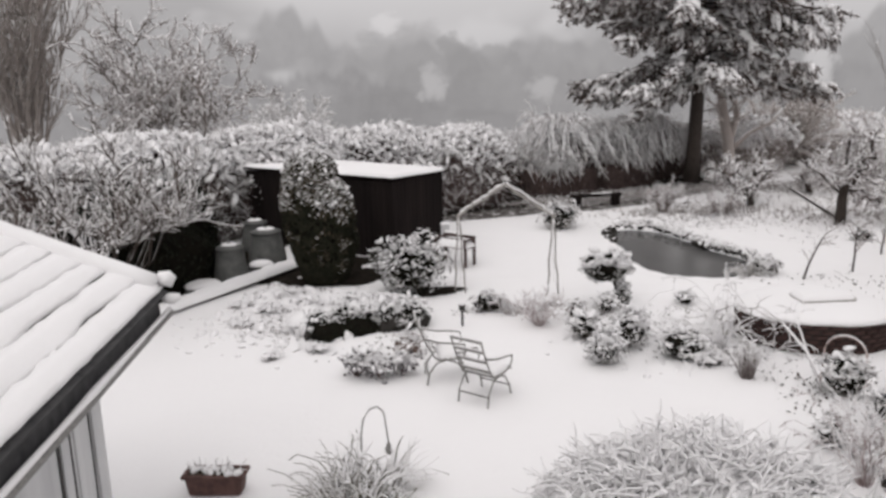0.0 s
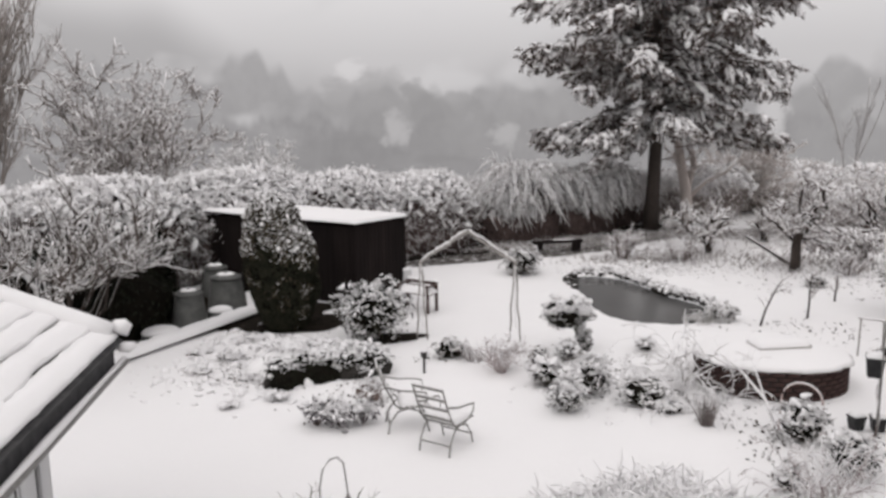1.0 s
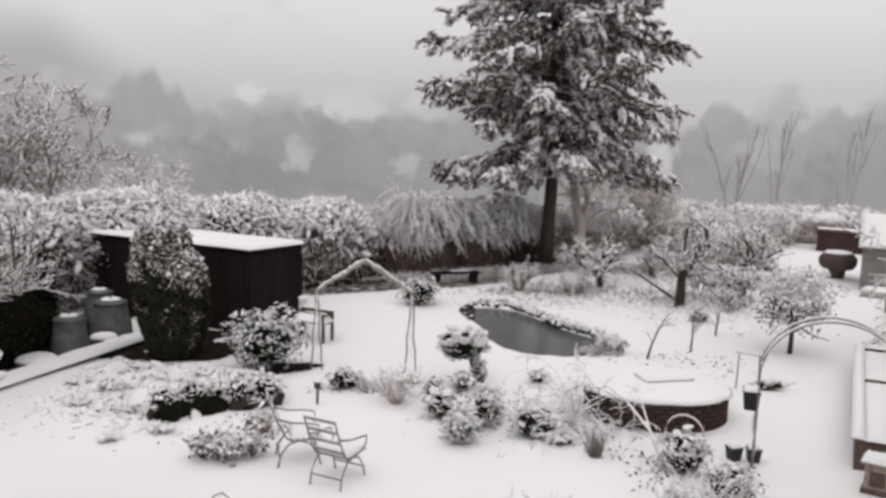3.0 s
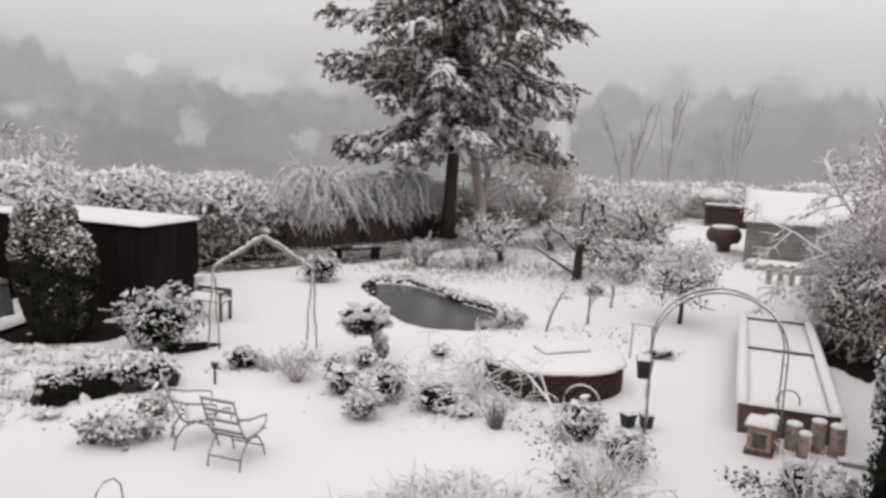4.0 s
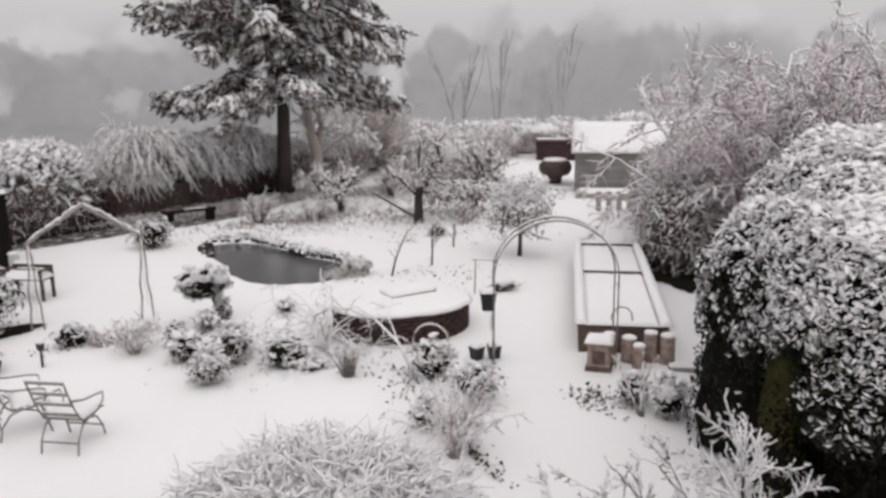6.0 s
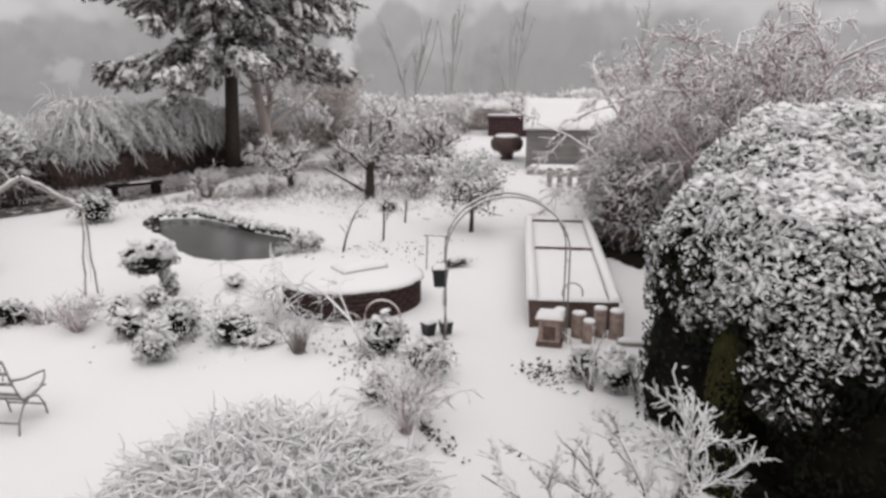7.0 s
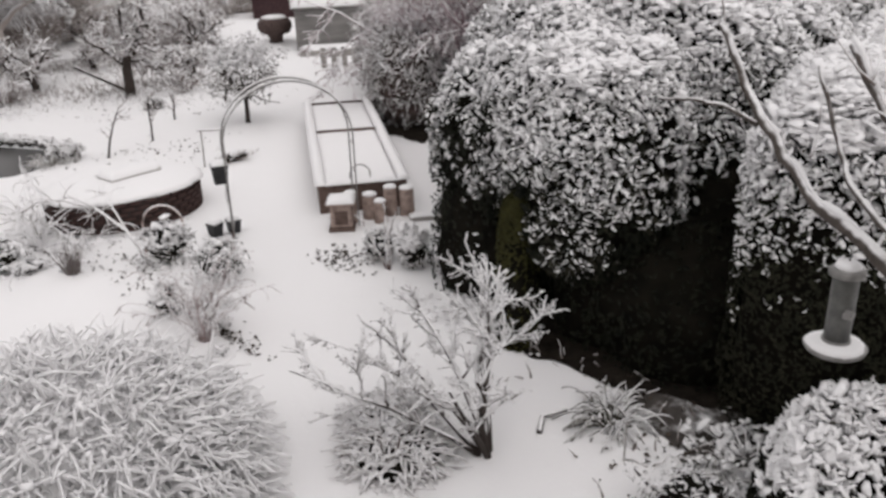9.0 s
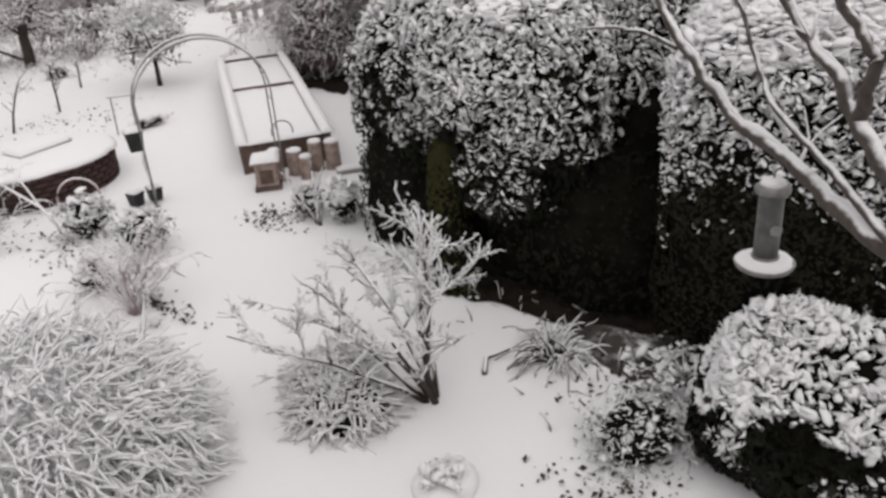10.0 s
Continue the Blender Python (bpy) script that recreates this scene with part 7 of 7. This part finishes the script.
for i, (x, y) in enumerate(rk[1::5]):
    leafy("rockery_plant", "dark cushion plant spilling over the rockery stones", (x + 0.05, y + 0.12, 0.12), (0.34, 0.28, 0.2), 420, 0.07, LAUREL_LEAF, 220 + i, 60, 0.035, z=0.16, stems=False, radial=True, up=0.3, core=0.7, group="rockery cushions")
for i, (x, y, k) in enumerate(((-3.5, 15.2, 1.0), (-2.9, 13.9, 0.8), (-3.9, 14.3, 0.7), (-2.7, 15.6, 1.1), (-3.3, 16.2, 0.9), (-4.2, 15.6, 0.8), (-2.3, 12.9, 0.6), (-1.9, 16.0, 1.0), (-1.2, 15.5, 0.9), (-3.0, 12.6, 0.5))):
    leafy("bed_plant", "flattened border plant half buried in snow", (x, y, 0), (0.3 * k, 0.24 * k, 0.12 * k), int(150 * k), 0.07, DRY_LEAF if i % 3 else LAUREL_LEAF, 240 + i, int(70 * k), 0.045, z=0.05, stems=False, category="plant", group="border plants")
row_of_stones("pond_edging", "rough stones with snow round the pond", [(v_.x + random.uniform(-0.05, 0.12), v_.y + random.uniform(-0.05, 0.12)) for v_ in pond_edge(150, 1.03) if (v_ - POND_C).dot(Vector((0.75, 0.66, 0))) > -0.2 and random.random() < 0.9], 0.13, 2, "edging")
BANK = [v_ for v_ in pond_edge(80, 1.17) if (v_ - POND_C).dot(Vector((0.9, 0.44, 0))) > 0.75]
for i, p in enumerate(BANK[::2]):
    leafy("marginal_plant", "flattened waterside plant under snow", (p.x, p.y, 0), (0.3, 0.3, 0.10), 70, 0.08, SHRUB_LEAF, 210 + i, 60, 0.05, z=0.06, stems=False, category="waterside plant", group="pond plants")


def scatter(name, label, zones, n, size, mat, seed, flat=0.35):
    """Small bits lying over stretches of ground: (x, y, rx, ry)."""
    r = np.random.default_rng(seed)
    V = []
    for x, y, rx, ry in zones:
        m = int(n / len(zones))
        q = r.normal(0, 0.5, (m, 2)) * np.array([rx, ry]) + np.array([x, y])
        V.append(np.column_stack([q, ground_height(q[:, 0], q[:, 1]) + size * 0.2]))
    p = np.concatenate(V)
    inside = (((p[:, 0] - POND_C.x) / 1.9) ** 2 + ((p[:, 1] - POND_C.y) / 3.0) ** 2) < 1
    p = p[~inside]
    if mat is LITTER:
        shape = leaves(p + np.array([0, 0, size * 0.5]), np.array([0, 0, 1.0]) + r.normal(0, 0.5, p.shape), size * r.uniform(0.6, 2.6, len(p)), 1.7, 0.3, r)
    else:
        shape = lumps(p, size * r.uniform(0.3, 1.3, len(p)), flat, r, 1.0, 0.3)
    return single(name, mesh_of(name, *shape), mat, label, "litter", kind="stuff")


scatter("leaf_litter", "dead leaves and soil crumbs showing through thin snow",
        [(-3.0, 14.5, 1.4, 1.2), (-3.4, 17.0, 0.9, 1.6), (-1.0, 12.8, 0.9, 0.9), (1.2, 14.8, 1.2, 0.4), (3.2, 13.6, 1.0, 1.4), (4.8, 12.6, 0.8, 1.0), (5.0, 10.5, 0.5, 1.4), (4.75, 8.2, 0.12, 1.2), (6.3, 2.9, 0.9, 0.9), (7.1, 8.6, 0.35, 0.5), (8.2, 23.6, 3.0, 1.2), (6.8, 22.8, 2.0, 0.8), (12.0, 21.0, 2.5, 1.6), (8.2, 15.6, 1.6, 1.2), (4.8, 2.2, 0.6, 0.6)], 2600, 0.032, LITTER, 5)
def thin_grass(zones, n, seed):
    """Short bent grass and weed stems standing through thin snow."""
    r = np.random.default_rng(seed)
    k = r.integers(0, len(zones), n)
    Z = np.array(zones)[k]
    q = r.normal(0, 0.5, (n, 2)) * Z[:, 2:] + Z[:, :2]
    base = np.column_stack([q, ground_height(q[:, 0], q[:, 1])])
    P, R = limbs(base, np.array([0, 0, 1.0]) + r.normal(0, 0.6, (n, 3)), r.uniform(0.08, 0.26, n), np.full(n, 0.012), np.full(n, 0.006), 4, 0.2, 0.15, r)
    P[..., 2] = np.maximum(P[..., 2], base[:, None, 2] + 0.004)
    single("thin_grass", mesh_of("thin_grass", *tubes(P, R, 3)), BROWN_TWIG, "short brown grass and weed stems through thin snow", "grass", kind="stuff")


thin_grass([(3.6, 26.6, 2.2, 0.9), (6.6, 28.0, 2.6, 0.8), (9.6, 29.2, 2.4, 1.0), (13.0, 28.5, 3.0, 1.4), (8.0, 24.5, 3.0, 1.2), (12.0, 23.0, 2.6, 1.6), (14.5, 26.0, 2.6, 1.6), (3.6, 27.0, 2.6, 0.7), (6.6, 28.2, 2.6, 0.7)], 7500, 12)
thin_grass([(6.6, 4.1, 0.5, 1.0), (6.3, 3.0, 0.8, 0.8), (6.0, 2.2, 0.8, 0.6)], 90, 13)
scatter("snow_clod", "rough clods of snow over a dug border",
        [(-3.0, 14.9, 1.5, 1.3), (-2.4, 15.8, 1.2, 0.9), (-1.6, 15.3, 0.9, 0.6), (-3.6, 16.2, 0.7, 1.0)], 300, 0.085, SNOW_CLUMP, 16, 0.85)
scatter("snow_crumb", "clods of snow lying over beds and grass",
        [(-3.0, 14.5, 1.6, 1.4), (8.2, 23.4, 3.0, 1.4), (12.0, 21.0, 3.0, 2.0), (4.0, 13.0, 1.6, 1.6), (6.8, 22.5, 2.0, 0.8), (6.9, 5.8, 0.3, 0.8)], 2600, 0.05, SNOW_CLUMP, 6)
own = thing("fallen_branch", "dark fallen branch half under snow", "branch", (5.63, 3.98, 0))
part("stick", pole([(-0.12, -0.06, 0.03), (0.08, 0.05, 0.06), (0.2, 0.0, 0.05), (0.36, -0.04, 0.03)], 0.028, 6, 0.5), BARK, own)
own = thing("fallen_branch", "short dark stick leaning from the snow", "branch", (5.42, 2.62, 0))
part("stick", pole([(-0.05, 0.21, 0.25), (-0.02, 0.1, 0.12), (0.03, -0.02, 0.0)], 0.026, 6, 0.7), BARK, own)
own = thing("garden_cane", "short thin cane stuck upright in snow", "cane", (5.63, 3.09, 0))
part("shaft", pole([(0, 0, 0), (0.01, 0.0, 0.45)], 0.008, 5), GREY_WOOD, own)
own = thing("snow_pot", "low round pot buried under snow", "pot", (4.1, 3.35, 0))
part("body", lathe([(0.2, 0), (0.23, 0.06), (0.24, 0.07)], 20), TERRACOTTA, own)
part("snow_cap", snow_dome(0.28, 0.26, 0.12, 0.02, 2), SNOW_CAP, own)
leafy("pot_plant", "withered plant in the buried pot", (4.1, 3.35, 0.08), (0.22, 0.2, 0.08), 130, 0.05, SHRUB_LEAF, 77, 50, 0.03, z=0.06, stems=False, category="plant")
own = thing("leaning_prop", "dark pole propping an apple tree", "pole", (10.0, 22.95, 0))
part("shaft", pole([(0.0, 0, 0.9), (0.7, 0, 0.45), (1.35, 0.0, 0.02)], 0.05, 6, 0.8), BARK, own)
